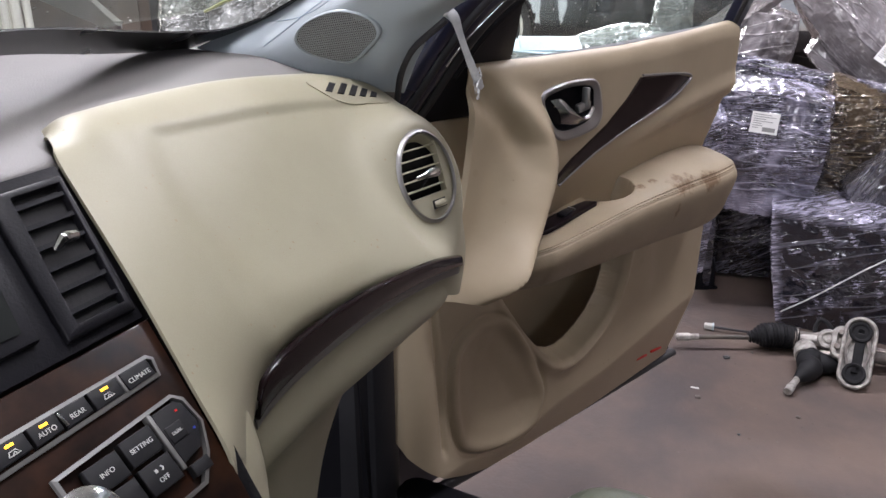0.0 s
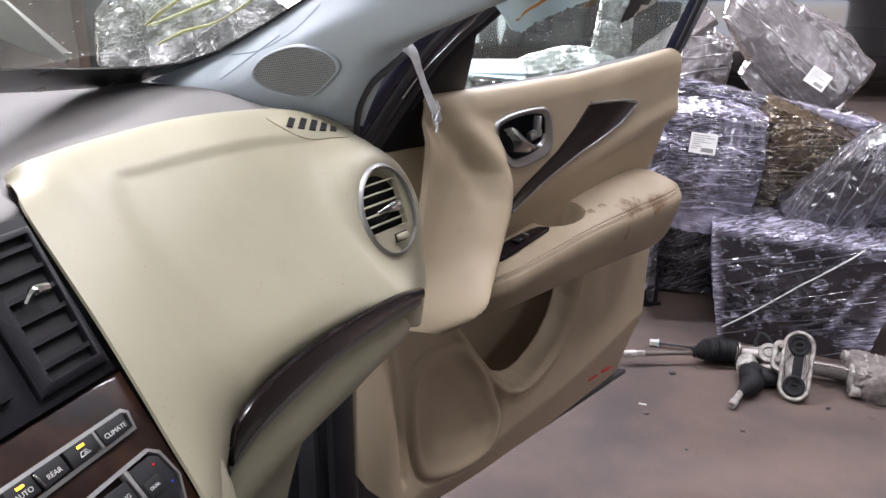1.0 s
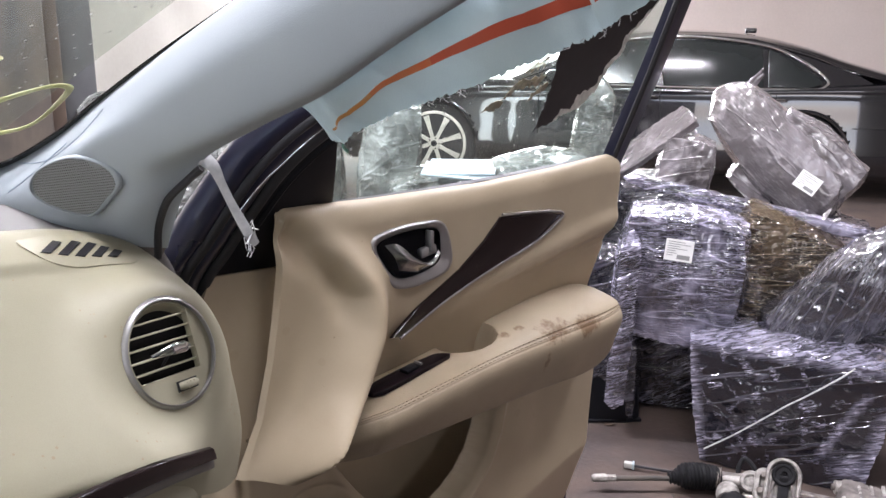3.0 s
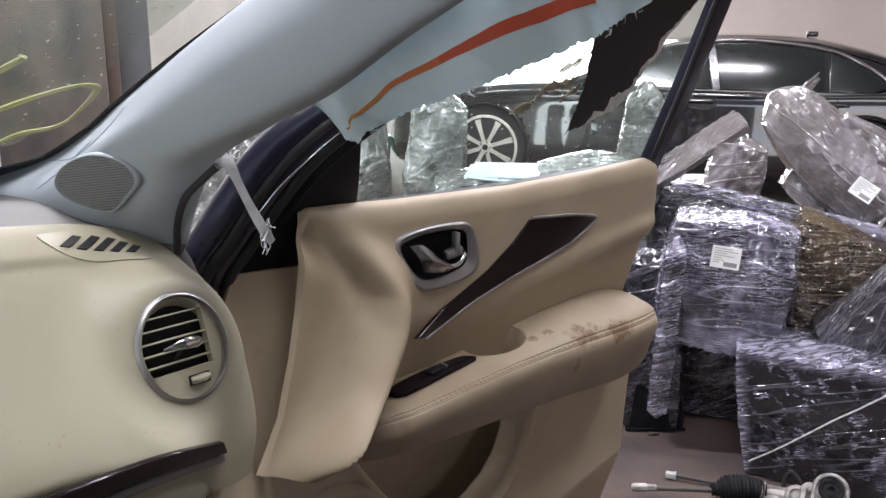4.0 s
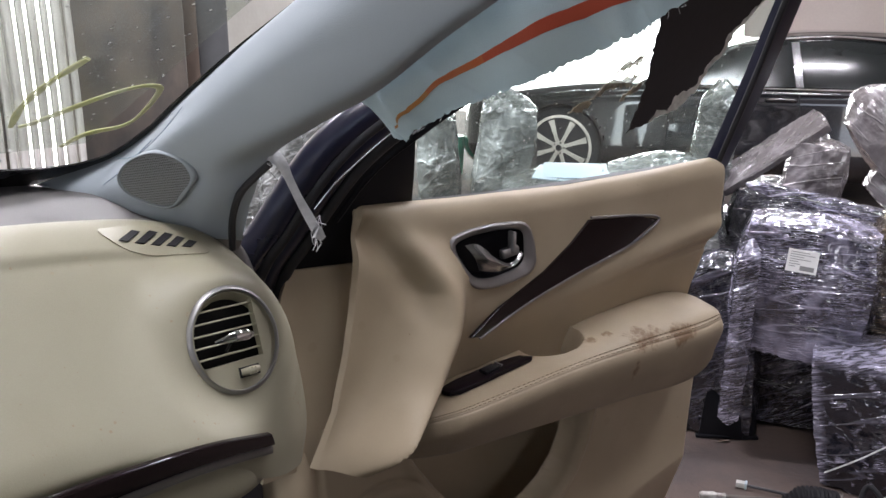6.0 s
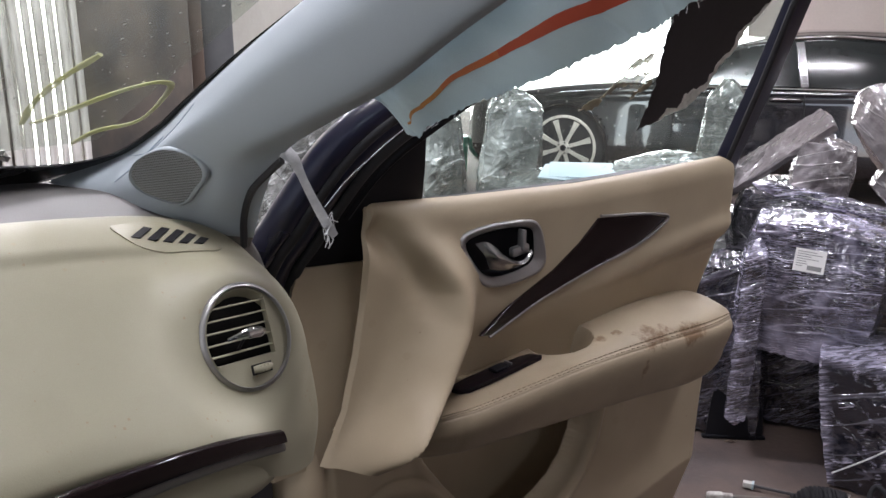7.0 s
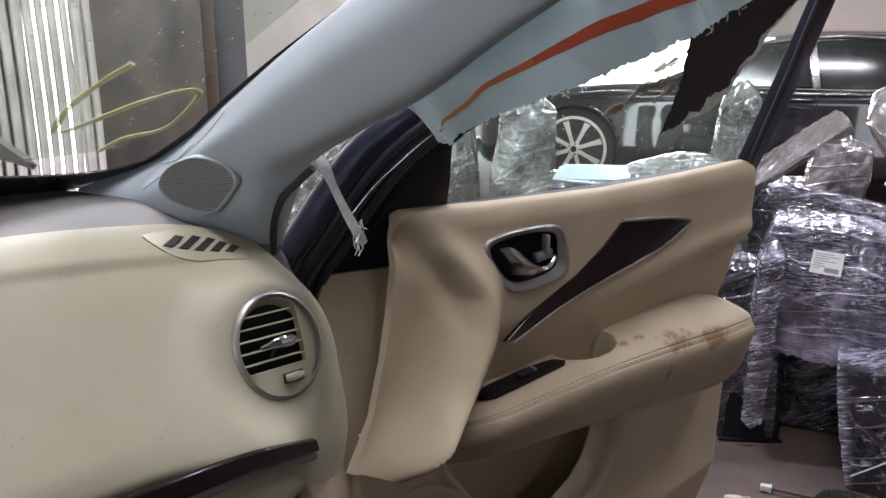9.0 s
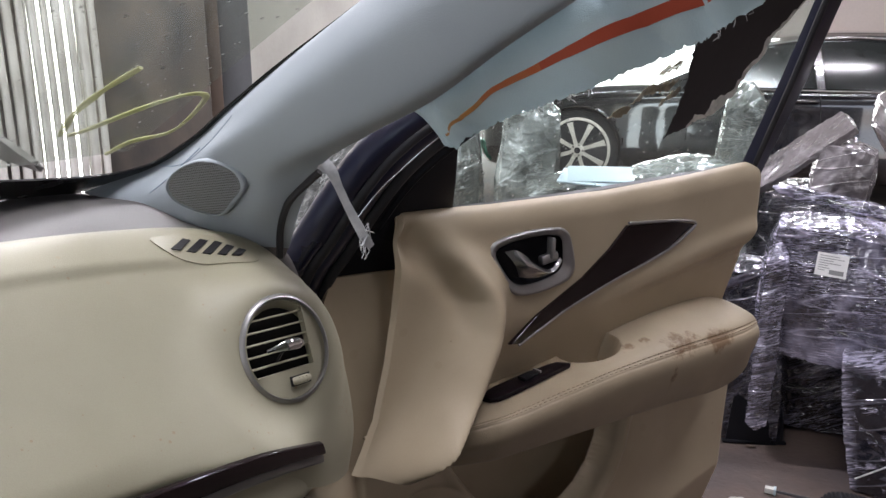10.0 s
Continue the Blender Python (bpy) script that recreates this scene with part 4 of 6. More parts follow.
PILLAR_ROWS = [
    [(0.430, 0.600, 1.195), (0.455, 0.530, 1.178), (0.463, 0.450, 1.165), (0.475, 0.390, 1.155), (0.510, 0.352, 1.148)],
    [(0.498, 0.560, 1.222), (0.462, 0.490, 1.206), (0.451, 0.410, 1.206), (0.463, 0.350, 1.200), (0.505, 0.325, 1.200)],
    [(0.508, 0.490, 1.258), (0.466, 0.440, 1.248), (0.441, 0.385, 1.251), (0.455, 0.325, 1.240), (0.499, 0.287, 1.247)],
    [(0.495, 0.417, 1.296), (0.462, 0.360, 1.300), (0.438, 0.290, 1.300), (0.450, 0.225, 1.285), (0.488, 0.210, 1.285)],
    [(0.482, 0.315, 1.348), (0.455, 0.260, 1.358), (0.430, 0.185, 1.352), (0.440, 0.115, 1.333), (0.476, 0.130, 1.320)],
    [(0.479, 0.211, 1.401), (0.450, 0.150, 1.418), (0.425, 0.075, 1.408), (0.430, 0.020, 1.385), (0.458, 0.040, 1.370)],
    [(0.470, 0.080, 1.467), (0.440, 0.020, 1.480), (0.415, -0.060, 1.470), (0.420, -0.110, 1.445), (0.440, -0.080, 1.430)],
    [(0.450, -0.080, 1.548), (0.430, -0.130, 1.550), (0.400, -0.210, 1.535), (0.400, -0.250, 1.505), (0.420, -0.220, 1.490)],
]
_cover = part("cover", loft(PILLAR_ROWS, 90, 50, 0.003), PILLAR, pillar, "grey-blue grained pillar cover")
sp = top_frame((0.4435, 0.402, 1.2205), (0.010, -0.107, 0.018), (-0.012, 0.02, 0.061))
_so = round_poly([(-0.0535, 0.005), (-0.031, 0.0215), (0.012, 0.0290), (0.0488, 0.0180), (0.0590, -0.002), (0.0390, -0.0185), (0.0123, -0.0325), (-0.0183, -0.0265), (-0.0475, -0.0125)], 48)
_si = [(a * 0.93, b * 0.92) for a, b in _so]
grille = part("tweeter_rim", band(_so, _si, lambda a, b, h: sp(a, b, h - 0.002), 0.007, 0.0015), PILLAR, pillar, "grey-blue rim")
_g = bmesh.new()
plate(_si, lambda a, b, h: sp(a, b, h - 0.001), 0.002, bm=_g)
part("tweeter_backing", _g, HOLE, grille)


def mesh_wires(outline, step, radius):
    """A woven grille: bars both ways, cut to the outline."""
    bm = bmesh.new()
    o = np.array(outline)
    for axis in (0, 1):
        lo, hi = o[:, axis].min(), o[:, axis].max()
        for c in np.arange(lo + step, hi, step):
            cross = []
            for a, b in zip(o, np.roll(o, -1, 0)):
                if (a[axis] - c) * (b[axis] - c) < 0:
                    cross.append(a[1 - axis] + (b[1 - axis] - a[1 - axis]) * (c - a[axis]) / (b[axis] - a[axis]))
            if len(cross) >= 2:
                p, q = min(cross), max(cross)
                ends = [(c, p), (c, q)] if axis == 0 else [(p, c), (q, c)]
                tube([sp(*e, 0.0018) for e in ends], radius, 4, up=(0.9, 0.3, 0.2), bm=bm)
    return bm


part("tweeter_mesh", mesh_wires(_si, 0.0026, 0.00075), GRILLE, grille, "fine grey woven mesh", smooth=False)

# blue pen strokes on the pillar cover
_skin = BVHTree.FromPolygons([v.co for v in _cover.data.vertices], [tuple(p.vertices) for p in _cover.data.polygons])
_dir = Vector(sp(0, 0, 0)) - Vector(sp(0, 0, 1))
for _pts, _w in (([(0.038, 0.063), (0.025, 0.054), (-0.001, 0.039), (-0.052, 0.021), (-0.101, 0.014), (-0.138, 0.014)], 0.0007), ([(-0.025, 0.034), (-0.058, 0.020), (-0.093, 0.004), (-0.120, -0.008)], 0.0009)):
    _line = [_skin.ray_cast(Vector(sp(a, b, 0.10)), _dir, 0.3)[0] for a, b in spline([(a, b, 0) for a, b in _pts], 30)[:, :2]]
    part("pen_stroke", tube([p for p in _line if p], _w, 6), PENB, pillar, "faint blue pen stroke")

# black seal along the door opening
SEAL = [(0.500, 0.356, 1.140), (0.494, 0.346, 1.175), (0.488, 0.326, 1.205), (0.490, 0.300, 1.228), (0.494, 0.286, 1.240)]
part("door_seal", tube(SEAL, 0.0040, 8, 30), RUBBER, pillar, "black rubber door seal")

airbag = thing("curtain_airbag", CAR, "torn pale blue curtain airbag with red band", "airbag")
_low = [(0.562, 0.208, 1.298), (0.573, 0.182, 1.264), (0.568, 0.157, 1.277), (0.560, 0.108, 1.300), (0.553, 0.048, 1.321), (0.546, -0.007, 1.342), (0.538, -0.056, 1.363), (0.534, -0.082, 1.374), (0.526, -0.120, 1.397), (0.52, -0.20, 1.43)]
_top = [(0.548, 0.228, 1.312), (0.536, 0.200, 1.330), (0.528, 0.165, 1.347), (0.520, 0.115, 1.372), (0.512, 0.060, 1.395), (0.504, 0.005, 1.420), (0.497, -0.045, 1.446), (0.490, -0.080, 1.462), (0.482, -0.120, 1.482), (0.47, -0.20, 1.52)]
_mid = [tuple((np.array(a) + np.array(b)) / 2 + (-0.012 + 0.010 * math.sin(2.1 * i), 0, 0.0)) for i, (a, b) in enumerate(zip(_low, _top))]


def airbag_cloth():
    g = smooth_grid([_low, _mid, _top], 40, 150)
    rnd = random.Random(4)
    for j in range(150):
        g[0, j, 2] += rnd.uniform(-0.0022, 0.0015)
        g[:, j, 0] += 0.0028 * math.sin(j * 0.35) * np.linspace(1, 0.2, 40) + 0.002 * math.sin(j * 0.12 + 1.0)
        # creases that run slantwise across the cloth
        run = j * 0.16 + np.arange(40) * 0.075
        g[:, j, 0] += 0.0040 * np.exp(-(np.sin(run) / 0.22) ** 2) * (0.35 + 0.65 * math.sin(j * 0.045) ** 2)
    return g


_cloth = airbag_cloth()
part("cloth", grid_bm(_cloth, 0.0016), FABRIC, airbag, "pale blue woven cloth with frayed hem")
_cols = []
_knots = spline([(0.19, 0.18), (0.138, 0.26), (0.102, 0.36), (0.042, 0.41), (-0.01, 0.38), (-0.074, 0.32), (-0.15, 0.26)], 60)
for _j in range(19, 148):
    _c = _cloth[:, _j]
    _q = 0.55 + 1.75 * ease((_j - 19) / 75)
    _i = 39 * float(np.interp(-_c[0, 1], -_knots[:, 0], _knots[:, 1]))
    _cols.append([np.array([np.interp(_i + e, np.arange(40), _c[:, a]) for a in range(3)]) + (-0.0028, -0.0022, 0.0004) for e in (-_q, 0.0, _q)])
part("red_band", grid_bm(np.array(_cols[44:]), 0.0008), STRIPE, airbag, "red-orange sewn band")
part("orange_band", grid_bm(np.array(_cols[26:45]), 0.0008), BAND3, airbag, "faded orange stretch of the band")
part("brown_band", grid_bm(np.array(_cols[:27]), 0.0008), BAND2, airbag, "scorched brown end of the band")
_rnd = random.Random(8)
_fr = bmesh.new()
for _i in range(40):
    _k = _rnd.choice((_rnd.uniform(3.4, 5.2), _rnd.uniform(2.0, 8.2)))
    _p = spline(_low, 100)[int(_k / 9 * 99)]
    tube([_p, _p + (_rnd.uniform(-.002, .002), _rnd.uniform(-.003, .003), -_rnd.uniform(.001, .004)), _p + (_rnd.uniform(-.003, .003), _rnd.uniform(-.005, .005), -_rnd.uniform(.003, .007))], 0.0003, 4, bm=_fr)
tagged(part("frayed_threads", _fr, TETHER, airbag, "loose white threads"), "loose white threads", kind="stuff")

tether = thing("airbag_tether", CAR, "frayed white airbag tether hanging from the pillar", "strap")
_tp = [(0.499, 0.288, 1.249), (0.505, 0.281, 1.240), (0.512, 0.278, 1.223), (0.520, 0.275, 1.204), (0.529, 0.271, 1.184), (0.539, 0.266, 1.163), (0.545, 0.264, 1.156)]
_tw = [0.0075, 0.006, 0.0042, 0.0042, 0.005, 0.0055, 0.003]
part("tape", tube(_tp, _tw, 8, 36, flat=0.12, up=(-0.6, -0.75, 0.1)), TETHER, tether, "frayed white woven tape")
_fr = bmesh.new()
for _i in range(13):
    _p = np.array(_tp[5]) + (_rnd.uniform(-.006, .006), _rnd.uniform(-.003, .003), _rnd.uniform(-.008, .018))
    tube([_p, _p + (_rnd.uniform(-.008, .008), _rnd.uniform(-.004, .004), -_rnd.uniform(.004, .012)), _p + (_rnd.uniform(-.011, .011), 0, -_rnd.uniform(.008, .018))], 0.0006, 4, bm=_fr)
tagged(part("frayed_end", _fr, TETHER, tether), "loose threads at the torn end", kind="stuff")


# ---- passenger door, standing open ----
door = thing("passenger_door", DOOR, "open car door with beige trim and broken window film", "car door")


def lerp_fn(pairs):
    x, y = zip(*pairs)
    return lambda t: np.interp(t, x, y)


Z_SPLIT = lerp_fn([(-0.08, 0.818), (0.03, 0.811), (0.09, 0.800), (0.2, 0.788), (0.45, 0.767), (0.76, 0.760), (0.9, 0.760)])
Z_TOP = lerp_fn([(-0.1, 1.152), (0.033, 1.152), (0.10, 1.147), (0.2, 1.140), (0.44, 1.130), (0.65, 1.130), (0.80, 1.134), (0.9, 1.134)])
BEZEL = [(0.177, 1.086), (0.200, 1.095), (0.250, 1.098), (0.300, 1.096), (0.334, 1.091), (0.350, 1.056), (0.356, 1.011), (0.303, 1.002), (0.250, 1.001), (0.219, 1.012), (0.198, 1.042)]
BEZEL_IN = [(0.190, 1.077), (0.212, 1.084), (0.250, 1.087), (0.295, 1.085), (0.324, 1.080), (0.327, 1.056), (0.328, 1.028), (0.295, 1.020), (0.252, 1.018), (0.230, 1.024), (0.212, 1.045)]
SWOOSH = [(0.472, 1.073), (0.430, 1.040), (0.372, 1.006), (0.278, 0.968), (0.222, 0.934), (0.245, 0.930), (0.336, 0.963), (0.465, 0.993), (0.579, 1.015), (0.653, 1.048), (0.60, 1.060)]


def soft_fn(pairs, blur=0.02):
    """Like lerp_fn, with its kinks rounded off."""
    x, y = zip(*pairs)
    t = np.linspace(x[0] - 0.1, x[-1] + 0.1, 600)
    k = np.exp(-(np.arange(-60, 61) * (t[1] - t[0]) / blur) ** 2)
    v = np.convolve(np.pad(np.interp(t, x, y), 60, mode="edge"), k / k.sum(), "valid")
    return lambda q: np.interp(q, t, v)


CREST = soft_fn([(0.80, -0.030), (0.835, 0.014), (0.866, 0.060), (0.91, 0.106), (0.96, 0.138), (1.01, 0.154), (1.05, 0.146), (1.09, 0.112), (1.12, 0.07), (1.15, 0.04)])
SWELL = soft_fn([(0.78, 0.060), (0.80, 0.078), (0.825, 0.108), (0.85, 0.112), (0.88, 0.100), (0.94, 0.074), (1.00, 0.061), (1.05, 0.044), (1.09, 0.020), (1.12, 0.004), (1.15, 0.0)], 0.014)
SPREAD = soft_fn([(0.80, 0.12), (0.86, 0.10), (0.92, 0.085), (1.0, 0.065), (1.15, 0.05)])


def path_dist(pts, u, z):
    best = np.full(np.broadcast(u, z).shape, 1e9)
    for (a, b), (c, d) in zip(pts, pts[1:]):
        t = np.clip(((u - a) * (c - a) + (z - b) * (d - b)) / ((c - a) ** 2 + (d - b) ** 2), 0, 1)
        best = np.minimum(best, np.hypot(u - a - t * (c - a), z - b - t * (d - b)))
    return best


UL_Z = soft_fn([(0.78, -0.056), (0.80, -0.050), (0.845, -0.029), (0.887, -0.010), (0.961, 0.010), (1.02, 0.022), (1.079, 0.031), (1.13, 0.040), (1.16, 0.052)], 0.012)
UR_Z = soft_fn([(0.74, 0.846), (0.85, 0.846), (0.94, 0.848), (0.985, 0.856), (1.005, 0.872), (1.06, 0.878), (1.15, 0.878)], 0.008)
TOP_GROOVE = [(0.058, 1.112), (0.080, 1.092), (0.104, 1.060), (0.122, 1.020), (0.122, 0.985), (0.112, 0.955)]


def upper_face(u, z):
    v = 0.012 + 0.0 * u
    left = UL_Z(z)
    near = ease((u - left) / 0.075)
    v = v + 0.030 * ease((u - left - 0.02) / 0.13) * ease((0.98 - z) / 0.14)
    # roll along the top
    d = np.clip((Z_TOP(u) - z) / 0.035, 0, 1)
    v = v + 0.022 * (1 - np.sqrt(1 - (1 - d) ** 2))
    # the swelling in front, with a sharp-flanked crest running down to the dash
    uc, amp, wide = CREST(z), SWELL(z), SPREAD(z)
    s = u - uc
    flank = 0.22 * np.exp(-(s / wide) ** 2) + 0.78 * np.exp(-(np.abs(s) / 0.046) ** 1.6)
    v = v - amp * near * np.where(s < 0, flank, np.exp(-(s / 0.044) ** 2))
    # the dished field inside the rim
    field = ease((u - left) / 0.080) * ease((Z_TOP(u) - 0.024 - z) / 0.030) * ease((uc - 0.012 - u) / 0.045) * ease((z - 0.84) / 0.05)
    v = v + 0.004 * field
    # a groove under the rim along the top and round to the crest
    d = path_dist(TOP_GROOVE, u, z)
    v = v + 0.027 * np.exp(-(d / 0.022) ** 2) * ease((z - 0.93) / 0.10)
    # front edge turns back
    v = v + 0.010 * ease((left + 0.005 - u) / 0.006)
    # hollow for the handle, seam towards the rear
    v = v + 0.030 * ease((0.0065 - inside(BEZEL_IN, u, z)) / 0.005)
    seam = 0.992 - 0.035 * ease((0.86 - u) / 0.45)
    v = v + 0.011 * ease((seam - z) / 0.020) * ease((u - 0.40) / 0.35)
    v = v - 0.006 * np.exp(-((z - seam - 0.016) / 0.018) ** 2) * ease((u - 0.45) / 0.3)
    # a second crease below it, close to the rear edge
    v = v + 0.0022 * np.exp(-((z - 0.962 - 0.05 * (u - 0.8)) / 0.0035) ** 2) * ease((u - 0.66) / 0.12)
    # rear edge rolls away
    e = np.clip((u - UR_Z(z) + 0.030) / 0.03, 0, 1)
    return v + 0.025 * e * e


def trim_grid(nu, nw, zlo, zhi, ulo, uhi, face):
    g = np.zeros((nu, nw, 3))
    w = np.linspace(0, 1, nw)
    for i, s in enumerate(np.linspace(0, 1, nu)):
        lo, hi = ulo(w), uhi(w)
        u = lo + (hi - lo) * s
        z = zlo(u) + (zhi(u) - zlo(u)) * w
        g[i, :, 0], g[i, :, 1], g[i, :, 2] = u, face(u, z), z
    return g


_ul = lerp_fn([(0, -0.044), (0.09, -0.029), (0.214, -0.010), (0.433, 0.010), (0.61, 0.022), (0.783, 0.031), (0.935, 0.038), (0.98, 0.041), (1, 0.047)])
_ur = soft_fn([(-0.1, 0.846), (0.3, 0.846), (0.45, 0.848), (0.57, 0.854), (0.62, 0.868), (0.70, 0.877), (0.86, 0.878), (0.91, 0.872), (0.955, 0.858), (1.0, 0.832), (1.1, 0.78)], 0.015)
part("upper_trim", grid_bm(trim_grid(210, 130, Z_SPLIT, Z_TOP, _ul, _ur, upper_face), 0.003), BEIGE, door, "beige upper door trim")

POCKET = [(0.140, 0.748), (0.166, 0.706), (0.196, 0.662), (0.234, 0.615), (0.268, 0.584), (0.300, 0.569), (0.330, 0.565), (0.360, 0.569), (0.400, 0.582), (0.440, 0.602), (0.474, 0.632), (0.500, 0.675), (0.520, 0.74), (0.52, 0.84), (0.13, 0.84)]
SPEAKER = round_poly([(0.004, 0.640), (0.022, 0.700), (0.070, 0.726), (0.118, 0.722), (0.156, 0.700), (0.205, 0.625), (0.246, 0.545), (0.238, 0.498), (0.196, 0.464), (0.115, 0.472), (0.034, 0.505), (0.006, 0.555)], 60)
FOLD = soft_fn([(-0.15, 0.50), (0.2, 0.478), (0.30, 0.487), (0.44, 0.490), (0.58, 0.507), (0.75, 0.532), (0.87, 0.548)], 0.03)


def lower_face(u, z):
    # below the crease the panel leans out to the sill
    fold = FOLD(u)
    t = z - fold
    v = 0.018 + 0.10 * np.maximum(t, 0) + 0.30 * (np.sqrt(np.minimum(t, 0) ** 2 + 0.0001) - 0.01)
    # rounded column at the hinge end, set off by a groove
    v = v + 0.040 * np.clip((0.0 - u) / 0.12, 0, 1) ** 2.2
    v = v + 0.007 * np.exp(-((u + 0.018) / 0.007) ** 2) * ease((z - 0.51) / 0.03) - 0.008 * np.exp(-((u + 0.048) / 0.024) ** 2)
    d = inside(POCKET, u, z)
    v = v + 0.034 * ease(-d / 0.012) - 0.013 * np.exp(-((d - 0.012) / 0.012) ** 2) * ease((u - 0.12) / 0.05)
    v = v - 0.014 * np.exp(-((u - 0.58) / 0.045) ** 2) * ease((z - 0.56) / 0.1)
    # speaker cover: a raised lip and a hollowed field
    d = inside(SPEAKER, u, z)
    v = v - 0.006 * np.exp(-((d + 0.010) / 0.012) ** 2) + 0.005 * np.exp(-((d - 0.003) / 0.005) ** 2)
    v = v + 0.012 * ease(-(d + 0.012) / 0.060)
    v = v + 0.03 * ease((-0.085 - u) / 0.025)
    e = np.clip((u - LOW_R(z) + 0.024) / 0.024, 0, 1)
    return v + 0.020 * e * e


LOW_R = soft_fn([(0.33, 0.818), (0.40, 0.818), (0.47, 0.817), (0.53, 0.822), (0.607, 0.838), (0.666, 0.852), (0.72, 0.868), (0.80, 0.876)], 0.02)
Z_BOT = soft_fn([(-0.13, 0.64), (-0.108, 0.585), (-0.09, 0.552), (-0.06, 0.515), (-0.02, 0.482), (0.04, 0.452), (0.10, 0.430), (0.38, 0.396), (0.88, 0.352)], 0.012)
_lower = grid_bm(trim_grid(300, 190, Z_BOT, lambda u: Z_SPLIT(u) + 0.012, lerp_fn([(0, -0.085), (0.1, -0.105), (0.3, -0.115), (1, -0.110)]), soft_fn([(-0.1, 0.818), (0.12, 0.818), (0.28, 0.817), (0.42, 0.822), (0.60, 0.838), (0.73, 0.852), (0.86, 0.868), (1.1, 0.874)], 0.03), lower_face), 0.003)
_fc = [f.calc_center_median() for f in _lower.faces]
_in = inside(POCKET, np.array([c.x for c in _fc]), np.array([c.z for c in _fc])) < -0.0115
bmesh.ops.delete(_lower, geom=[f for f, k in zip(list(_lower.faces), _in) if k], context="FACES")
for _v in [v for v in _lower.verts if v.is_boundary]:
    _d = float(inside(POCKET, np.array([_v.co.x]), np.array([_v.co.z]))[0])
    if -0.03 < _d < 0.0:
        _gu = (float(inside(POCKET, np.array([_v.co.x + 0.002]), np.array([_v.co.z]))[0]) - _d) / 0.002
        _gz = (float(inside(POCKET, np.array([_v.co.x]), np.array([_v.co.z + 0.002]))[0]) - _d) / 0.002
        _v.co.x -= (_d + 0.0115) * _gu
        _v.co.z -= (_d + 0.0115) * _gz
part("lower_trim", _lower, BEIGE, door, "beige lower trim with map pocket and speaker cover")
part("pocket_liner", loft([[(0.10, 0.055, 0.86), (0.12, 0.100, 0.80), (0.14, 0.120, 0.60), (0.20, 0.118, 0.46), (0.22, 0.060, 0.44)],
                           [(0.25, 0.085, 0.86), (0.25, 0.135, 0.80), (0.27, 0.150, 0.60), (0.29, 0.140, 0.46), (0.29, 0.070, 0.44)],
                           [(0.42, 0.085, 0.86), (0.42, 0.135, 0.80), (0.42, 0.150, 0.60), (0.40, 0.140, 0.46), (0.40, 0.070, 0.44)],
                           [(0.56, 0.055, 0.86), (0.56, 0.090, 0.80), (0.53, 0.095, 0.60), (0.50, 0.095, 0.46), (0.48, 0.060, 0.44)]], 30, 30, 0.003), BEIGE, door, "beige inside of the map pocket")
_bot = [(-0.12, 0.085, 0.415), (0.04, 0.078, 0.400), (0.38, 0.076, 0.375), (0.855, 0.080, 0.336)]
part("bottom_seal", tube(_bot, 0.012, 12, 30, flat=0.75), RUBBER, door, "dark rubber strip along the door's bottom")
for _u in (0.632, 0.695):
    part("reflector", block(0.046, 0.004, 0.006, 0.0015, (_u, 0.0405, 0.432 - 0.10 * (_u - 0.6)), (0, 9, 0)), REDP, door, "small red reflector")
# painted outer shell and the front end of the door
part("outer_skin", loft([[(-0.13, 0.10, 0.36), (-0.135, 0.10, 0.7), (-0.13, 0.085, 1.06)], [(-0.14, 0.14, 0.35), (-0.145, 0.16, 0.7), (-0.14, 0.12, 1.09)],
                         [(0.38, 0.17, 0.33), (0.38, 0.20, 0.7), (0.38, 0.12, 1.11)], [(0.875, 0.14, 0.31), (0.875, 0.17, 0.7), (0.89, 0.10, 1.11)], [(0.862, 0.095, 0.33), (0.858, 0.080, 0.7), (0.88, 0.060, 1.11)]], 40, 30, 0.004), NAVY, door, "dark navy painted outer skin")
part("front_end", block(0.05, 0.09, 0.66, 0.012, (-0.118, 0.095, 0.74)), RUBBER, door, "black hinge end")
part("front_filler", plate([(-0.040, 1.073), (0.085, 1.063), (0.095, 0.80), (-0.10, 0.80), (-0.085, 0.90), (-0.066, 0.99), (-0.052, 1.045)], lambda a, b, h: (a, 0.066 - 0.05 * (1.07 - b) - h, b), 0.006, 0.0015), BEIGE, door, "flat beige filler below the mirror corner")


# armrest
ARM = [(-0.01, 0.846, 0.838, 0.806, 0.040), (0.05, 0.848, 0.844, 0.797, 0.004), (0.10, 0.853, 0.852, 0.790, -0.030), (0.135, 0.857, 0.857, 0.786, -0.046), (0.17, 0.860, 0.861, 0.783, -0.056), (0.28, 0.866, 0.865, 0.774, -0.058), (0.40, 0.876, 0.867, 0.764, -0.058),
       (0.55, 0.890, 0.862, 0.751, -0.058), (0.70, 0.889, 0.853, 0.735, -0.056), (0.78, 0.877, 0.849, 0.741, -0.046), (0.825, 0.857, 0.838, 0.765, -0.022), (0.842, 0.830, 0.822, 0.80, 0.020)]


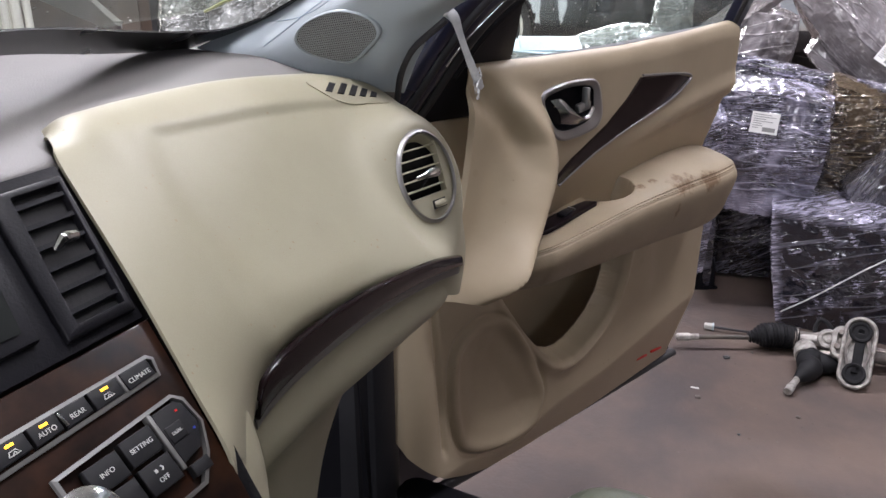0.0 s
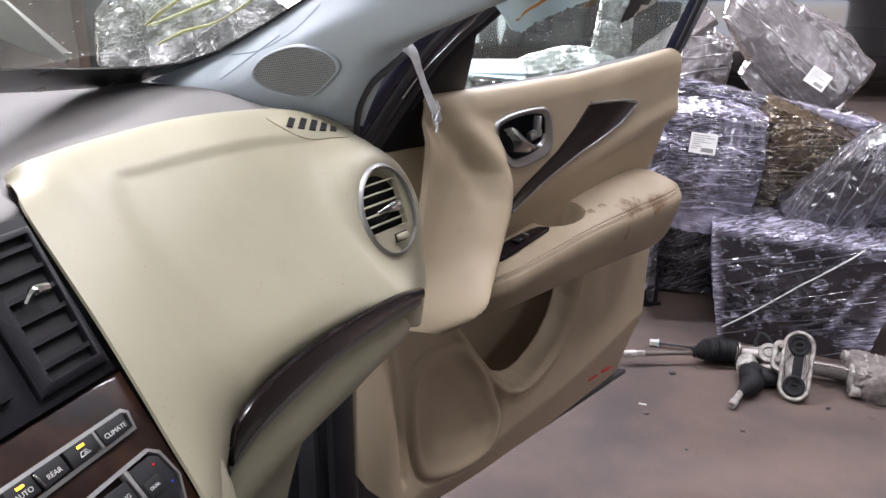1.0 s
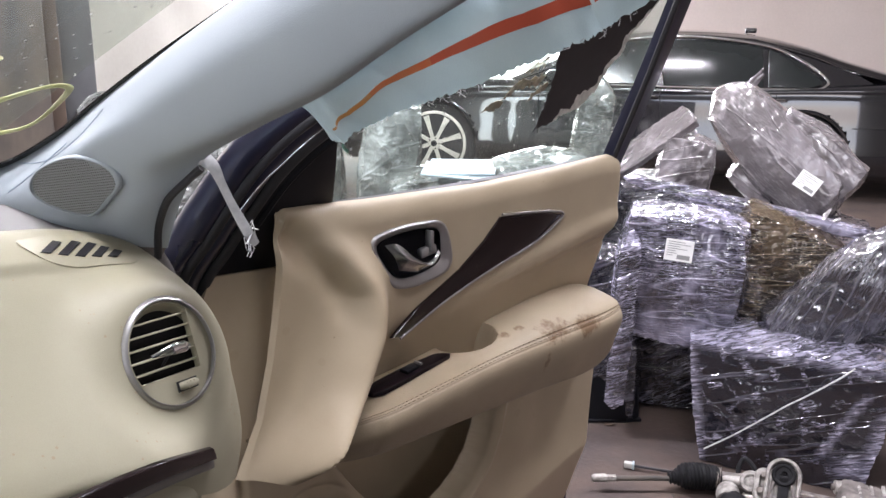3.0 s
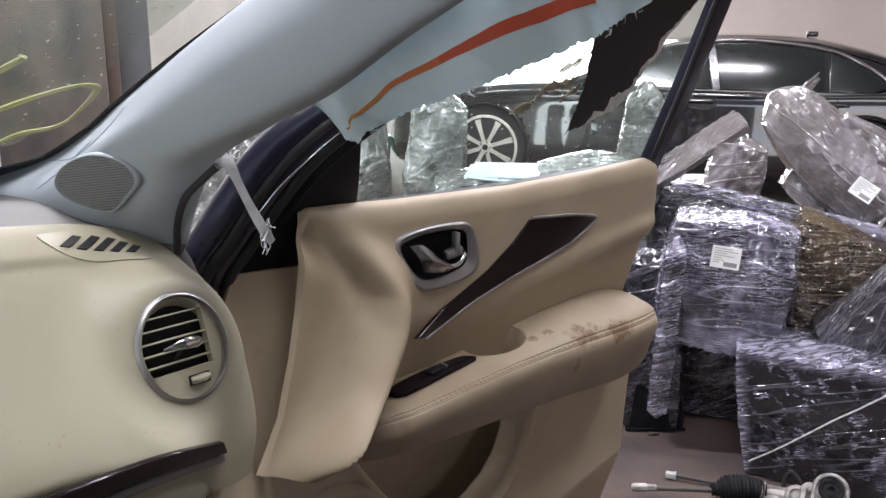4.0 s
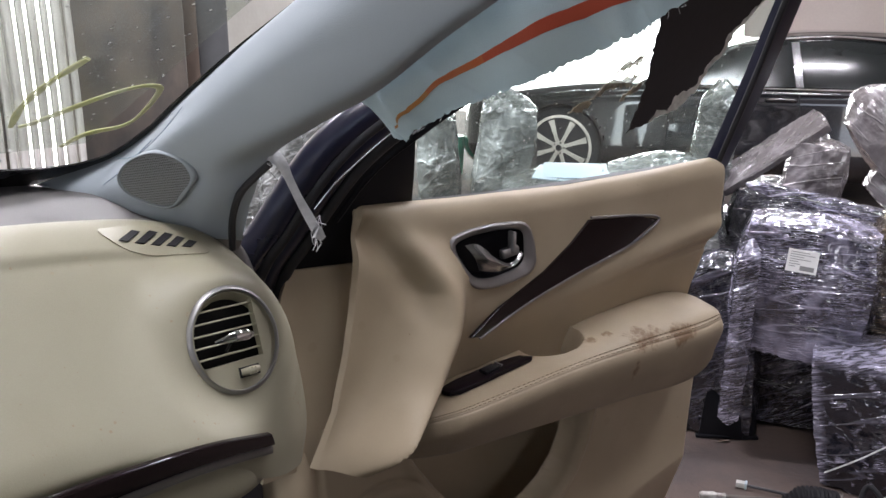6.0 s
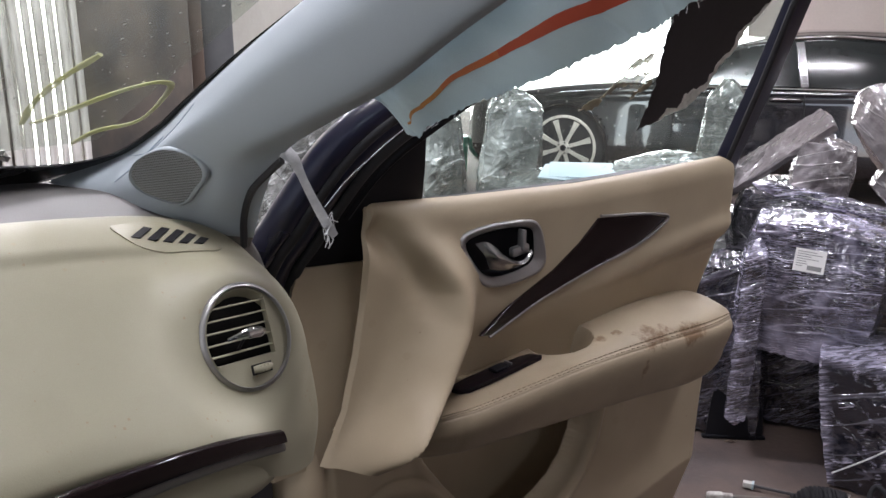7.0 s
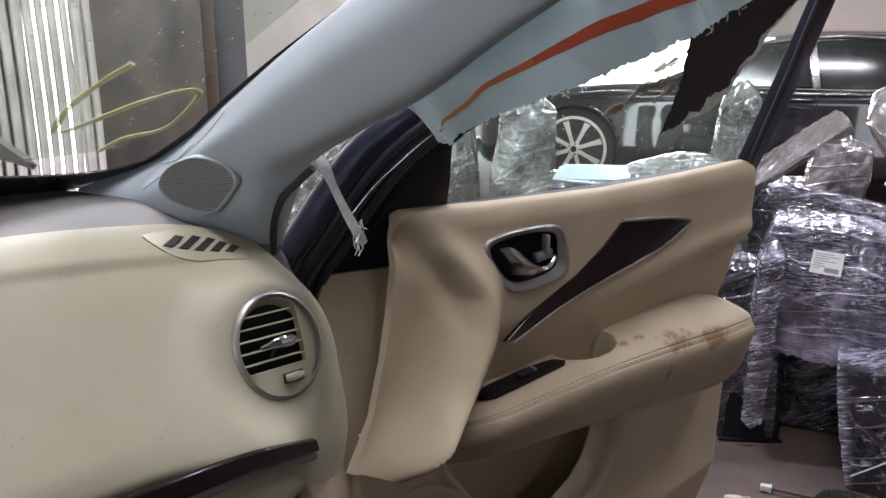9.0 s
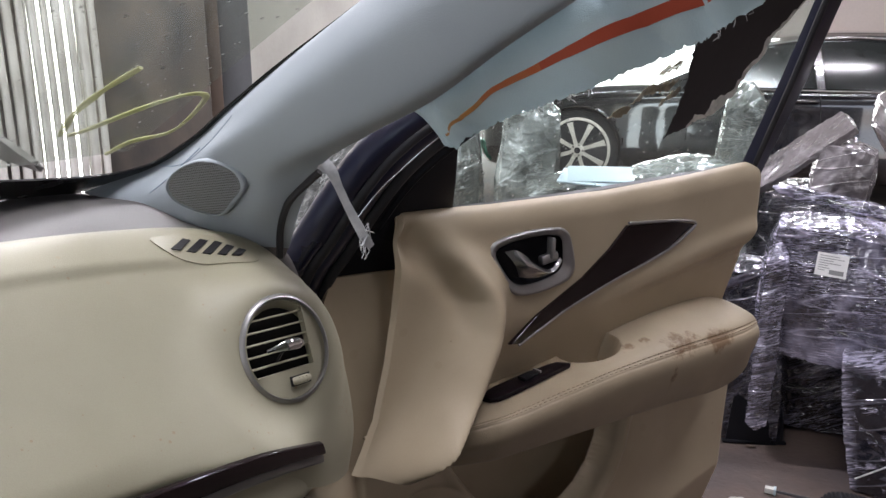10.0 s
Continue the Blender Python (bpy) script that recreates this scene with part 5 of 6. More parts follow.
def armrest_grid():
    rows = []
    for u, zb, zs, zo, vf_ in ARM:
        rows.append([(u, 0.045, zb + 0.004), (u, 0.020, zb + 0.002), (u, 0.6 * vf_, 0.45 * zb + 0.55 * zs + 0.004), (u, vf_, zs), (u, vf_ - 0.006, zs - 0.022), (u, vf_ + 0.006, 0.5 * (zs + zo) - 0.012), (u, 0.5 * vf_, zo + 0.004), (u, 0.03, zo - 0.004)])
    g = smooth_grid(rows, 520, 150)
    # the pull cup
    u, v, z = g[:, :, 0], g[:, :, 1], g[:, :, 2]
    cup = ease((1 - np.hypot((u - 0.408) / 0.060, (v - 0.024) / 0.046)) / 0.24) * (np.arange(150)[None, :] < 63)
    g[:, :, 2] = z - 0.075 * cup
    # sewn edge
    g[:, :, 1] += 0.0016 * np.exp(-((np.arange(150)[None, :] - 58) / 1.6) ** 2) + 0.0010 * np.exp(-((np.arange(150)[None, :] - 66) / 1.4) ** 2)
    return g


_ag = armrest_grid()
part("armrest", grid_bm(_ag, 0.003), LEATHER, door, "beige stitched leather armrest with brown mud stains")
for _j in (56, 61):
    _st = bmesh.new()
    for _i in range(40, 476, 4):
        tube(_ag[[_i, _i + 2], _j] + (0, -0.0004, 0.0005), 0.0007, 5, bm=_st)
    tagged(part("stitching", _st, THREAD, door), "row of tan stitches along the armrest edge", kind="stuff")
SW = [(a + 0.022, b + 0.026) for a, b in [(0.143, -0.021), (0.150, -0.012), (0.180, -0.006), (0.226, -0.005), (0.290, -0.008), (0.306, -0.010), (0.318, -0.028), (0.312, -0.032), (0.25, -0.036), (0.20, -0.040), (0.160, -0.041), (0.147, -0.034)]]
_swo = SW


def arm_top(u, v, h=0.0):
    return (u, v, 0.8655 + 0.05 * (u - 0.2) - 0.03 * v + h)


switch = part("switch_panel", plate(_swo, lambda a, b, h: arm_top(a, b, h + 0.001), 0.006, 0.0015), SWITCHM, door, "dark window switch panel")
part("switch", block(0.030, 0.016, 0.006, 0.002), BLACK, switch).matrix_local = Matrix.Translation(arm_top(0.257, 0.006, 0.009)) @ pose(0, 0, 0, 2, 0, 8)
part("switch_edge", block(0.004, 0.014, 0.004, 0.001), SILVER, switch).matrix_local = Matrix.Translation(arm_top(0.276, 0.006, 0.0115)) @ pose(0, 0, 0, 2, 0, 8)


# handle, wood trim
def face_at(base):
    return lambda u, z, h=0.0: (u, base - h, z)


def soften(poly):
    """Cut the corners of an outline once."""
    q = np.array(poly)
    return [tuple(p) for a, b in zip(q, np.roll(q, -1, 0)) for p in (a * 0.75 + b * 0.25, a * 0.25 + b * 0.75)]


def polar(poly, n=72, cu=0.266, cz=1.050):
    """An outline seen from a centre at n even angles."""
    q = np.array(soften(soften(poly))) - (cu, cz)
    ang = np.unwrap(np.arctan2(q[:, 1], q[:, 0]))
    if ang[-1] < ang[0]:
        q, ang = q[::-1], ang[::-1]
    rad = np.hypot(q[:, 0], q[:, 1])
    k = np.linspace(0, 2 * math.pi, n, endpoint=False) + ang[0]
    rr = np.interp(k, np.append(ang, ang[0] + 2 * math.pi), np.append(rad, rad[0]))
    return [(cu + a * math.cos(b), cz + a * math.sin(b)) for a, b in zip(rr, k)]


_bo, _bi = polar(BEZEL), polar(BEZEL_IN)
_ring = np.array([[(a[0] * (1 - k) + b[0] * k, v, a[1] * (1 - k) + b[1] * k) for a, b in zip(_bo, _bi)] for k, v in ((0.0, 0.018), (0.0, 0.010), (0.05, 0.0075), (0.15, 0.0062), (0.30, 0.0060), (0.42, 0.0072), (0.60, 0.0085), (0.80, 0.0100), (0.95, 0.0115), (1.0, 0.013), (1.0, 0.020))])
handle = part("handle_bezel", grid_bm(_ring, 0.0, close_v=True), SILVER, door, "satin silver handle surround")
_cup = np.array([[(u * k + 0.26 * (1 - k), 0.012 + d, z * k + 1.052 * (1 - k)) for u, z in _bi] for k, d in ((1.0, -0.002), (0.97, 0.014), (0.9, 0.024), (0.6, 0.027), (0.05, 0.027))])
part("handle_cup", grid_bm(_cup, 0.0, close_v=True), BLACK, handle, "black handle recess")
part("lever", loft([[(0.217, 0.018, 1.072), (0.227, 0.008, 1.055), (0.236, 0.008, 1.034)], [(0.230, 0.009, 1.074), (0.240, -0.003, 1.052), (0.249, 0.003, 1.031)], [(0.246, 0.005, 1.064), (0.253, -0.005, 1.047), (0.262, 0.001, 1.029)], [(0.264, 0.002, 1.048), (0.268, -0.007, 1.040), (0.276, 0.001, 1.028)],
                    [(0.284, 0.000, 1.038), (0.286, -0.007, 1.034), (0.290, 0.002, 1.029)], [(0.300, 0.000, 1.040), (0.300, -0.005, 1.036), (0.302, 0.004, 1.032)], [(0.314, 0.003, 1.051), (0.315, -0.001, 1.045), (0.316, 0.006, 1.038)]], 34, 16, 0.004), LEVERM, handle, "twisted dark chrome door lever")
part("lock_tab", block(0.006, 0.014, 0.032, 0.002, (0.300, 0.008, 1.066)), SILVER, handle, "silver lock tab")
part("lock_base", block(0.034, 0.012, 0.015, 0.004, (0.299, 0.012, 1.050), (0, -6, 0)), SILVER, handle)
part("wood_trim", plate(SWOOSH, face_at(0.014), 0.006, 0.002), WOOD, door, "glossy dark wood sweep")
_edge = [(0.240, 0.929), (0.288, 0.946), (0.336, 0.962), (0.40, 0.978), (0.465, 0.992), (0.53, 1.003), (0.579, 1.014), (0.62, 1.028), (0.656, 1.049), (0.60, 1.062), (0.476, 1.076)]
part("silver_edge", tube([(u, 0.009, z) for u, z in _edge], 0.0023, 8, 60, up=(0, 1, 0)), SILVER, door, "thin satin silver edge")


# window frame, glass, film
def gl(u, z, h=0.0):
    """A point of the leaning window plane; h towards the inside."""
    return (u, 0.055 - 0.42 * (z - 1.11) - 0.92 * h, z - 0.39 * h)


part("rear_frame", plate([(0.860, 1.09), (0.908, 1.09), (0.898, 1.28), (0.880, 1.42), (0.855, 1.60), (0.812, 1.60), (0.834, 1.42), (0.850, 1.28)], lambda a, b, h: gl(a, b, h - 0.008), 0.022, 0.004), NAVY, door, "dark navy rear window frame")
part("rear_channel", tube([gl(0.866, 1.10, 0.014), gl(0.850, 1.28, 0.014), gl(0.828, 1.42, 0.014), gl(0.805, 1.60, 0.014)], 0.006, 8, 20), RUBBER, door, "black glass run channel")
_ff = [(-0.095, 1.02), (-0.080, 1.089), (-0.060, 1.124), (-0.038, 1.166), (-0.008, 1.214), (0.024, 1.246), (0.060, 1.270), (0.12, 1.306), (0.25, 1.372), (0.42, 1.45), (0.60, 1.53), (0.82, 1.60)]
part("frame_outer_tube", tube([gl(u - 0.012, z + 0.004, -0.006) for u, z in _ff], 0.021, 12, 70), NAVY, door, "dark navy outer frame tube")
part("front_frame", tube([gl(u + 0.016, z - 0.004, 0.0) for u, z in _ff], 0.017, 12, 70), NAVY, door, "dark navy front window frame")
part("frame_seal", tube([gl(u + 0.038, z - 0.016, 0.006) for u, z in _ff], 0.009, 10, 70), RUBBER, door, "black frame seal")
part("frame_seal", tube([gl(u + 0.002, z + 0.004, 0.012) for u, z in _ff], 0.008, 10, 70), RUBBER, door, "black outer seal")
part("glass_run", tube([gl(u + 0.056, z - 0.030, 0.004) for u, z in _ff[3:]], 0.006, 8, 60), BLACK, door, "black glass run")
part("frame_trim_line", tube([gl(-0.029, 1.168, 0.022), gl(-0.006, 1.200, 0.022), gl(0.020, 1.224, 0.022), gl(0.047, 1.247, 0.022), gl(0.073, 1.265, 0.022)], 0.0015, 8, 24), CHROME, door, "thin bright trim line")
part("mirror_corner", plate([(-0.075, 1.03), (0.10, 1.03), (0.140, 1.137), (0.128, 1.185), (0.117, 1.232), (0.09, 1.266), (0.045, 1.235), (0.012, 1.195), (-0.02, 1.14)], lambda a, b, h: gl(a, b, h - 0.004), 0.010, 0.003), BLACK, door, "black plastic mirror corner")
part("belt_seal", tube([(0.10, 0.048, 1.134), (0.36, 0.047, 1.124), (0.64, 0.048, 1.121), (0.85, 0.052, 1.118)], 0.010, 8, 20), RUBBER, door, "black belt seal")
_pane = part("pane", plate([(0.11, 1.12), (0.85, 1.11), (0.84, 1.30), (0.83, 1.42), (0.80, 1.58), (0.60, 1.52), (0.42, 1.44), (0.25, 1.36), (0.12, 1.295)], lambda a, b, h: gl(a, b, h - 0.008), 0.004), SIDE_GLASS, door, "dusty cracked door glass", smooth=False)
_pane.visible_shadow = False


def ragged(pts, seed, step=0.006, amp=0.0035):
    rnd = random.Random(seed)
    out = []
    for a, b in zip(pts, pts[1:] + pts[:1]):
        n = max(1, int(math.dist(a, b) / step))
        for k in range(n):
            t = k / n
            j = 0 if k == 0 else rnd.uniform(-amp, amp)
            out.append((a[0] + (b[0] - a[0]) * t + j, a[1] + (b[1] - a[1]) * t + rnd.uniform(-amp, amp) * (k > 0)))
    return out


FILM_SHAPE = [(0.515, 1.46), (0.532, 1.357), (0.553, 1.289), (0.561, 1.244), (0.556, 1.203), (0.575, 1.214), (0.603, 1.218), (0.612, 1.240), (0.642, 1.236), (0.648, 1.262), (0.692, 1.276), (0.700, 1.310), (0.725, 1.335), (0.722, 1.36), (0.752, 1.385), (0.776, 1.411), (0.80, 1.46), (0.60, 1.46)]
part("tint_film", plate(ragged(FILM_SHAPE, 3), lambda a, b, h: gl(a, b, h + 0.002), 0.0012), FILM, door, "torn black window tint film", smooth=False)
_torn = [(0.603, 1.216), (0.618, 1.226), (0.645, 1.230), (0.672, 1.236), (0.705, 1.266), (0.712, 1.30), (0.738, 1.33), (0.742, 1.36), (0.772, 1.39), (0.79, 1.42), (0.778, 1.42), (0.752, 1.388), (0.724, 1.362), (0.722, 1.336), (0.698, 1.311), (0.690, 1.278), (0.648, 1.263), (0.640, 1.238), (0.612, 1.242)]
part("torn_edge", plate(ragged(_torn, 9, 0.005, 0.003), lambda a, b, h: gl(a, b, h + 0.0005), 0.001), TORN, door, "whitish torn film edge", smooth=False)
for _k, _pts in enumerate(([(0.432, 1.264), (0.47, 1.277), (0.52, 1.286), (0.536, 1.300), (0.50, 1.299), (0.462, 1.288)], [(0.47, 1.302), (0.526, 1.316), (0.531, 1.330), (0.49, 1.320)], [(0.505, 1.262), (0.545, 1.270), (0.548, 1.284), (0.52, 1.276)], [(0.40, 1.246), (0.435, 1.252), (0.44, 1.262), (0.415, 1.260)])):
    part("film_shred", plate(ragged(_pts, 20 + _k, 0.004, 0.004), lambda a, b, h: gl(a, b, h + 0.0005 + 0.002 * math.sin(90 * a)), 0.001), SHRED, door, "crumpled brownish film remnant", smooth=False)


# ---- the rest of our car ----
seat = thing("passenger_seat", CAR, "grey-green leather car seat with rounded bolster", "car seat")
part("cushion", block(0.47, 0.58, 0.20, 0.08, (0.212, -0.195, 0.668), segs=6), SEATM, seat, "grey-green leather cushion")
part("backrest", block(0.46, 0.16, 0.60, 0.06, (0.165, -0.62, 1.00), (-14, 0, 0), segs=4), SEATM, seat, "grey-green leather backrest")
part("base", block(0.36, 0.40, 0.22, 0.02, (0.165, -0.22, 0.54)), BLACK, seat)
shell = thing("car_body", CAR, "dark navy car body shell with sill and roof", "car body")
part("sill", block(0.14, 1.5, 0.16, 0.03, (0.60, -0.30, 0.38)), BLACK, shell, "black plastic door sill")
part("hinge_pillar", block(0.14, 0.16, 0.75, 0.03, (0.575, 0.52, 0.72)), RUBBER, shell, "black hinge pillar")
part("kick_panel", loft([[(0.50, 0.46, 1.0), (0.52, 0.45, 0.8), (0.53, 0.44, 0.5)], [(0.44, 0.58, 1.0), (0.44, 0.58, 0.8), (0.44, 0.60, 0.5)]], 10, 12, 0.004), BLACK, shell, "black kick panel")
part("floor_pan", block(1.35, 2.4, 0.06, 0.01, (-0.15, -0.45, 0.36)), BLACK, shell, "dark carpeted floor")
part("firewall", block(1.25, 0.04, 0.85, 0.01, (-0.15, 0.66, 0.75)), BLACK, shell, "dark firewall")
# roof, rear sides and rear wall are unseen, added to block light
part("roof", block(1.32, 1.55, 0.05, 0.02, (-0.13, -0.98, 1.64)), LINING, shell, "unseen grey roof lining that shades the cabin")
part("rear_side", block(0.08, 1.0, 1.25, 0.03, (0.52, -1.28, 0.98)), NAVY, shell, "unseen dark navy rear door and centre pillar blocking light")
part("far_side", block(0.08, 1.0, 1.25, 0.03, (-0.82, -1.28, 0.98)), NAVY, shell, "unseen dark navy far rear side blocking light")
part("rear_wall", block(1.3, 0.05, 1.2, 0.02, (-0.15, -1.75, 1.0)), PAD, shell, "unseen dark rear of the cabin blocking light")


# ---- wrapped parts piled beside the car ----
def lump(sx, sy, sz, seed, square=0.55, rough=0.05, n=38, taper=0.0):
    """A lumpy film-wrapped bundle: a rounded box with folds, flats and creases."""
    rnd = random.Random(seed)
    off = Vector((rnd.uniform(-50, 50), rnd.uniform(-50, 50), rnd.uniform(-50, 50)))
    lean = Vector((rnd.uniform(-1, 1), rnd.uniform(-1, 1), rnd.uniform(-1, 1))).normalized()
    bm = bmesh.new()
    bmesh.ops.create_cube(bm, size=2)
    bmesh.ops.subdivide_edges(bm, edges=bm.edges[:], cuts=n, use_grid_fill=True)
    small = min(sx, sy, sz)
    for v in bm.verts:
        p = v.co.copy()
        q = p.normalized() * 1.18
        p = p * square + q * (1 - square)
        k = 1 - taper * (p.x * 0.5 + 0.5)
        d = Vector((p.x * sx, p.y * sy * k, p.z * sz * k)) * 0.5
        nrm = p.normalized()
        w = d + lean * (d.dot(lean) * 2.5)
        a = noise.noise(d * (1.1 / small) + off)
        b = 1 - 2 * abs(noise.noise(w * (2.2 / small) + off * 2))
        c = 1 - 2 * abs(noise.noise(w * 17 + off * 3))
        e = 1 - 2 * abs(noise.noise(w * 38 + off))
        v.co = d + nrm * (small * rough * (1.7 * a + 0.5 * b) + 0.0045 * c + 0.0016 * e)
    return bm


def bundle(at, size, turn, seed, material, label, square=0.55, rough=0.05, taper=0.0, tail=None):
    t = thing("wrapped_part", pose(*at, *turn), label, "wrapped part", "film-wrapped car parts")
    part("film", lump(*size, seed, square, rough, taper=taper), material, t)
    rnd = random.Random(seed + 40)
    for _ in range(0 if square > 0.8 or material in (WRAP2, WRAP3) else 2):
        y, a, b = -0.5 * size[1] * (0.86 + 0.24 * square), rnd.uniform(-0.3, 0.3) * size[2], rnd.uniform(-0.3, 0.3) * size[2]
        p = [(size[0] * q, y * (1.02 - 0.5 * q * q) + rnd.uniform(-0.004, 0.004), a + (b - a) * (q + 0.42) / 0.84 + rnd.uniform(-0.012, 0.012)) for q in (-0.42, -0.25, -0.08, 0.1, 0.27, 0.42)]
        part("film_fold", tube(p, [0.001, 0.004, 0.003, 0.0045, 0.003, 0.001], 7, 30, flat=0.5), WRAPC, t, "bunched ridge of clear film")
    if tail:
        rnd = random.Random(seed + 70)
        p = np.array(tail[0], float)
        d = np.array(tail[1], float)
        for _ in range(3):
            e = d + [rnd.uniform(-0.03, 0.03) for _ in range(3)]
            part("film_tail", tube([p, p + e * 0.5, p + e], [0.03, 0.022, 0.006], 9, 14, flat=0.35), WRAP2, t, "bunched end of clear film")
    return t


def sticker(t, m, w=0.088, h=0.070):
    """A white paper label with fine grey bars of print."""
    s = part("label", block(w, h, 0.0012), PAPER, t, "white paper label", smooth=False)
    s.matrix_local = m
    rows = (0.62, 0.80, 0.45, 0.70, 0.30, 0.36, 0.22)
    for k, q in enumerate(rows):
        b = part("print_bar", block(w * q, h * 0.030, 0.0006), PRINTK, s, smooth=False)
        b.matrix_local = pose(-w * (0.42 - q / 2), h * (0.38 - 0.105 * k), 0.001)
    b = part("print_bar", block(w * 0.46, h * 0.20, 0.0006), PRINTK, s, smooth=False)
    b.matrix_local = pose(w * 0.18, -h * 0.30, 0.001)


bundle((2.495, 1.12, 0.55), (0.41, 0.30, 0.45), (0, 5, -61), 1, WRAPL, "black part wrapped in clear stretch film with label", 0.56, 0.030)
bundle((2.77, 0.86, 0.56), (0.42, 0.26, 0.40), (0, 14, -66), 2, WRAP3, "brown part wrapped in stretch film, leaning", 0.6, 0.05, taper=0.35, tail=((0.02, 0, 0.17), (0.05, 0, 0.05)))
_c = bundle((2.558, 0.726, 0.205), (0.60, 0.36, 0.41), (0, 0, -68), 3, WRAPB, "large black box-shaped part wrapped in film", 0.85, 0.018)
_film = _c.children[0].data
_layers = _film.attributes.new("film_layers", "FLOAT", "POINT")
for _v, _l in zip(_film.vertices, _layers.data):
    # film gathers along the box's upright edges and over its top
    _x, _z = _v.co.x, _v.co.z
    _e = max(0.75 * ease((-_x - 0.252) / 0.05), 0.38 * ease((_z - 0.172) / 0.03), 0.6 * ease((_x - 0.235) / 0.05) * ease((0.12 - _z) / 0.1))
    _s = math.exp(-((_x - 0.165 - 0.42 * (_z + 0.0)) / 0.012) ** 2) * ease((0.15 - _z) / 0.06) * ease((_z + 0.13) / 0.05)
    _l.value = max(_e, 0.6 * _s, 0.9 * math.exp(-((_x - 0.225) / 0.05) ** 2 - ((_z + 0.12) / 0.04) ** 2))
    _v.co.x *= 0.94 + 0.58 * _z
part("cord", tube([(-0.225, -0.198, -0.145), (-0.143, -0.206, -0.075), (-0.062, -0.208, 0.0), (0.0, -0.208, 0.058), (0.045, -0.208, 0.095), (0.13, -0.206, 0.17), (0.17, -0.196, 0.208)], 0.0026, 6, 20), TETHER, _c, "thin greyish white cord")
bundle((2.72, 0.60, 0.57), (0.62, 0.24, 0.24), (0, -42, -70), 4, WRAPD, "long dark part wrapped in film, leaning over", 0.55, 0.05, tail=((0.28, 0, 0), (0.08, 0, 0.02)))
bundle((3.34, 1.22, 0.875), (0.62, 0.24, 0.23), (0, 46, -64), 5, WRAP2, "long grey part in cloudy film on the pile", 0.30, 0.03, taper=-0.25, tail=((-0.27, 0, 0.05), (-0.02, 0, 0.10)))
bundle((3.36, 1.13, 0.80), (0.40, 0.14, 0.38), (0, 36, -67), 15, WRAP2, "flat grey part in cloudy film with label", 0.7, 0.06, tail=((0.17, 0, 0.0), (0.06, 0, -0.02)))
bundle((2.86, 1.35, 0.83), (0.19, 0.18, 0.27), (0, 8, -60), 6, WRAP2, "small grey part in cloudy film", 0.6, 0.03, tail=((0.0, 0, 0.11), (0.02, 0, 0.05)))
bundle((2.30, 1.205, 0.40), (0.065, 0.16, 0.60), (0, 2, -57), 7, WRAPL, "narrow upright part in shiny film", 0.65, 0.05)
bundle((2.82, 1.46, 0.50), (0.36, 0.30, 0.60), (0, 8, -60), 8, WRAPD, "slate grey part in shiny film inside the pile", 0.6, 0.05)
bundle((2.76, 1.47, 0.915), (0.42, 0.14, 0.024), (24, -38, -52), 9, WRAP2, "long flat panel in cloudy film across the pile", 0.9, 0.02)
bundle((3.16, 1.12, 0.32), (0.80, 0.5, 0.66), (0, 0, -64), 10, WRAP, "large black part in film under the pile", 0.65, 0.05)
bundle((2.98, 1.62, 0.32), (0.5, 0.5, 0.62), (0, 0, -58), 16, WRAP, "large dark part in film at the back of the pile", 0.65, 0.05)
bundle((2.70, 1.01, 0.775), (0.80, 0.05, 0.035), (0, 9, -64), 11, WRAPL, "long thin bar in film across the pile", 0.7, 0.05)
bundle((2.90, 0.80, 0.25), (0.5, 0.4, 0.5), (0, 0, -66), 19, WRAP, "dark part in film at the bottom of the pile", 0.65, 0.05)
bundle((2.06, 2.55, 0.52), (0.16, 0.20, 1.04), (0, -3, -40), 12, WRAPC, "tall part standing in clear film", 0.6, 0.06)
bundle((2.16, 2.28, 0.54), (0.22, 0.23, 1.10), (0, 4, -40), 13, WRAPC, "tall shiny part standing in clear film", 0.6, 0.06)
bundle((2.66, 1.68, 0.60), (0.14, 0.18, 1.06), (0, 5, -52), 14, WRAPC, "upright part in clear film", 0.6, 0.06)
bundle((2.42, 1.66, 0.46), (0.42, 0.30, 0.86), (0, 0, -50), 17, WRAPC, "broad part in loose clear film", 0.6, 0.06)
bundle((2.16, 1.92, 0.42), (0.44, 0.30, 0.82), (0, 0, -46), 18, WRAPC, "part in loose clear film beside the door", 0.6, 0.06)
bundle((2.40, 1.40, 0.30), (0.34, 0.30, 0.60), (0, 0, -56), 20, WRAP, "dark part in film low in the pile", 0.65, 0.05)

bundle((2.64, 1.30, 0.17), (0.40, 0.32, 0.34), (0, 0, -58), 21, WRAP, "black part in film on the floor under the pile", 0.7, 0.04)
bundle((2.46, 1.40, 0.22), (0.20, 0.20, 0.26), (0, 6, -50), 22, WRAP, "black part in torn film above the trim box", 0.7, 0.05)

box = thing("plastic_trim_box", pose(2.39, 1.31, 0.0, 0, 0, -40), "black plastic trim box on the floor", "plastic part")
part("shell", loft([[(-0.09, -0.09, 0.0), (0.09, -0.09, 0.0), (0.09, 0.09, 0.0), (-0.09, 0.09, 0.0)], [(-0.092, -0.094, 0.02), (0.092, -0.094, 0.02), (0.09, 0.09, 0.02), (-0.09, 0.09, 0.02)], [(-0.075, -0.085, 0.17), (0.078, -0.085, 0.135), (0.078, 0.085, 0.135), (-0.075, 0.085, 0.18)], [(-0.04, -0.05, 0.19), (0.04, -0.05, 0.15), (0.04, 0.05, 0.15), (-0.04, 0.05, 0.20)]], 24, 24, 0.004), BLACK, box, "matt black moulded shell")
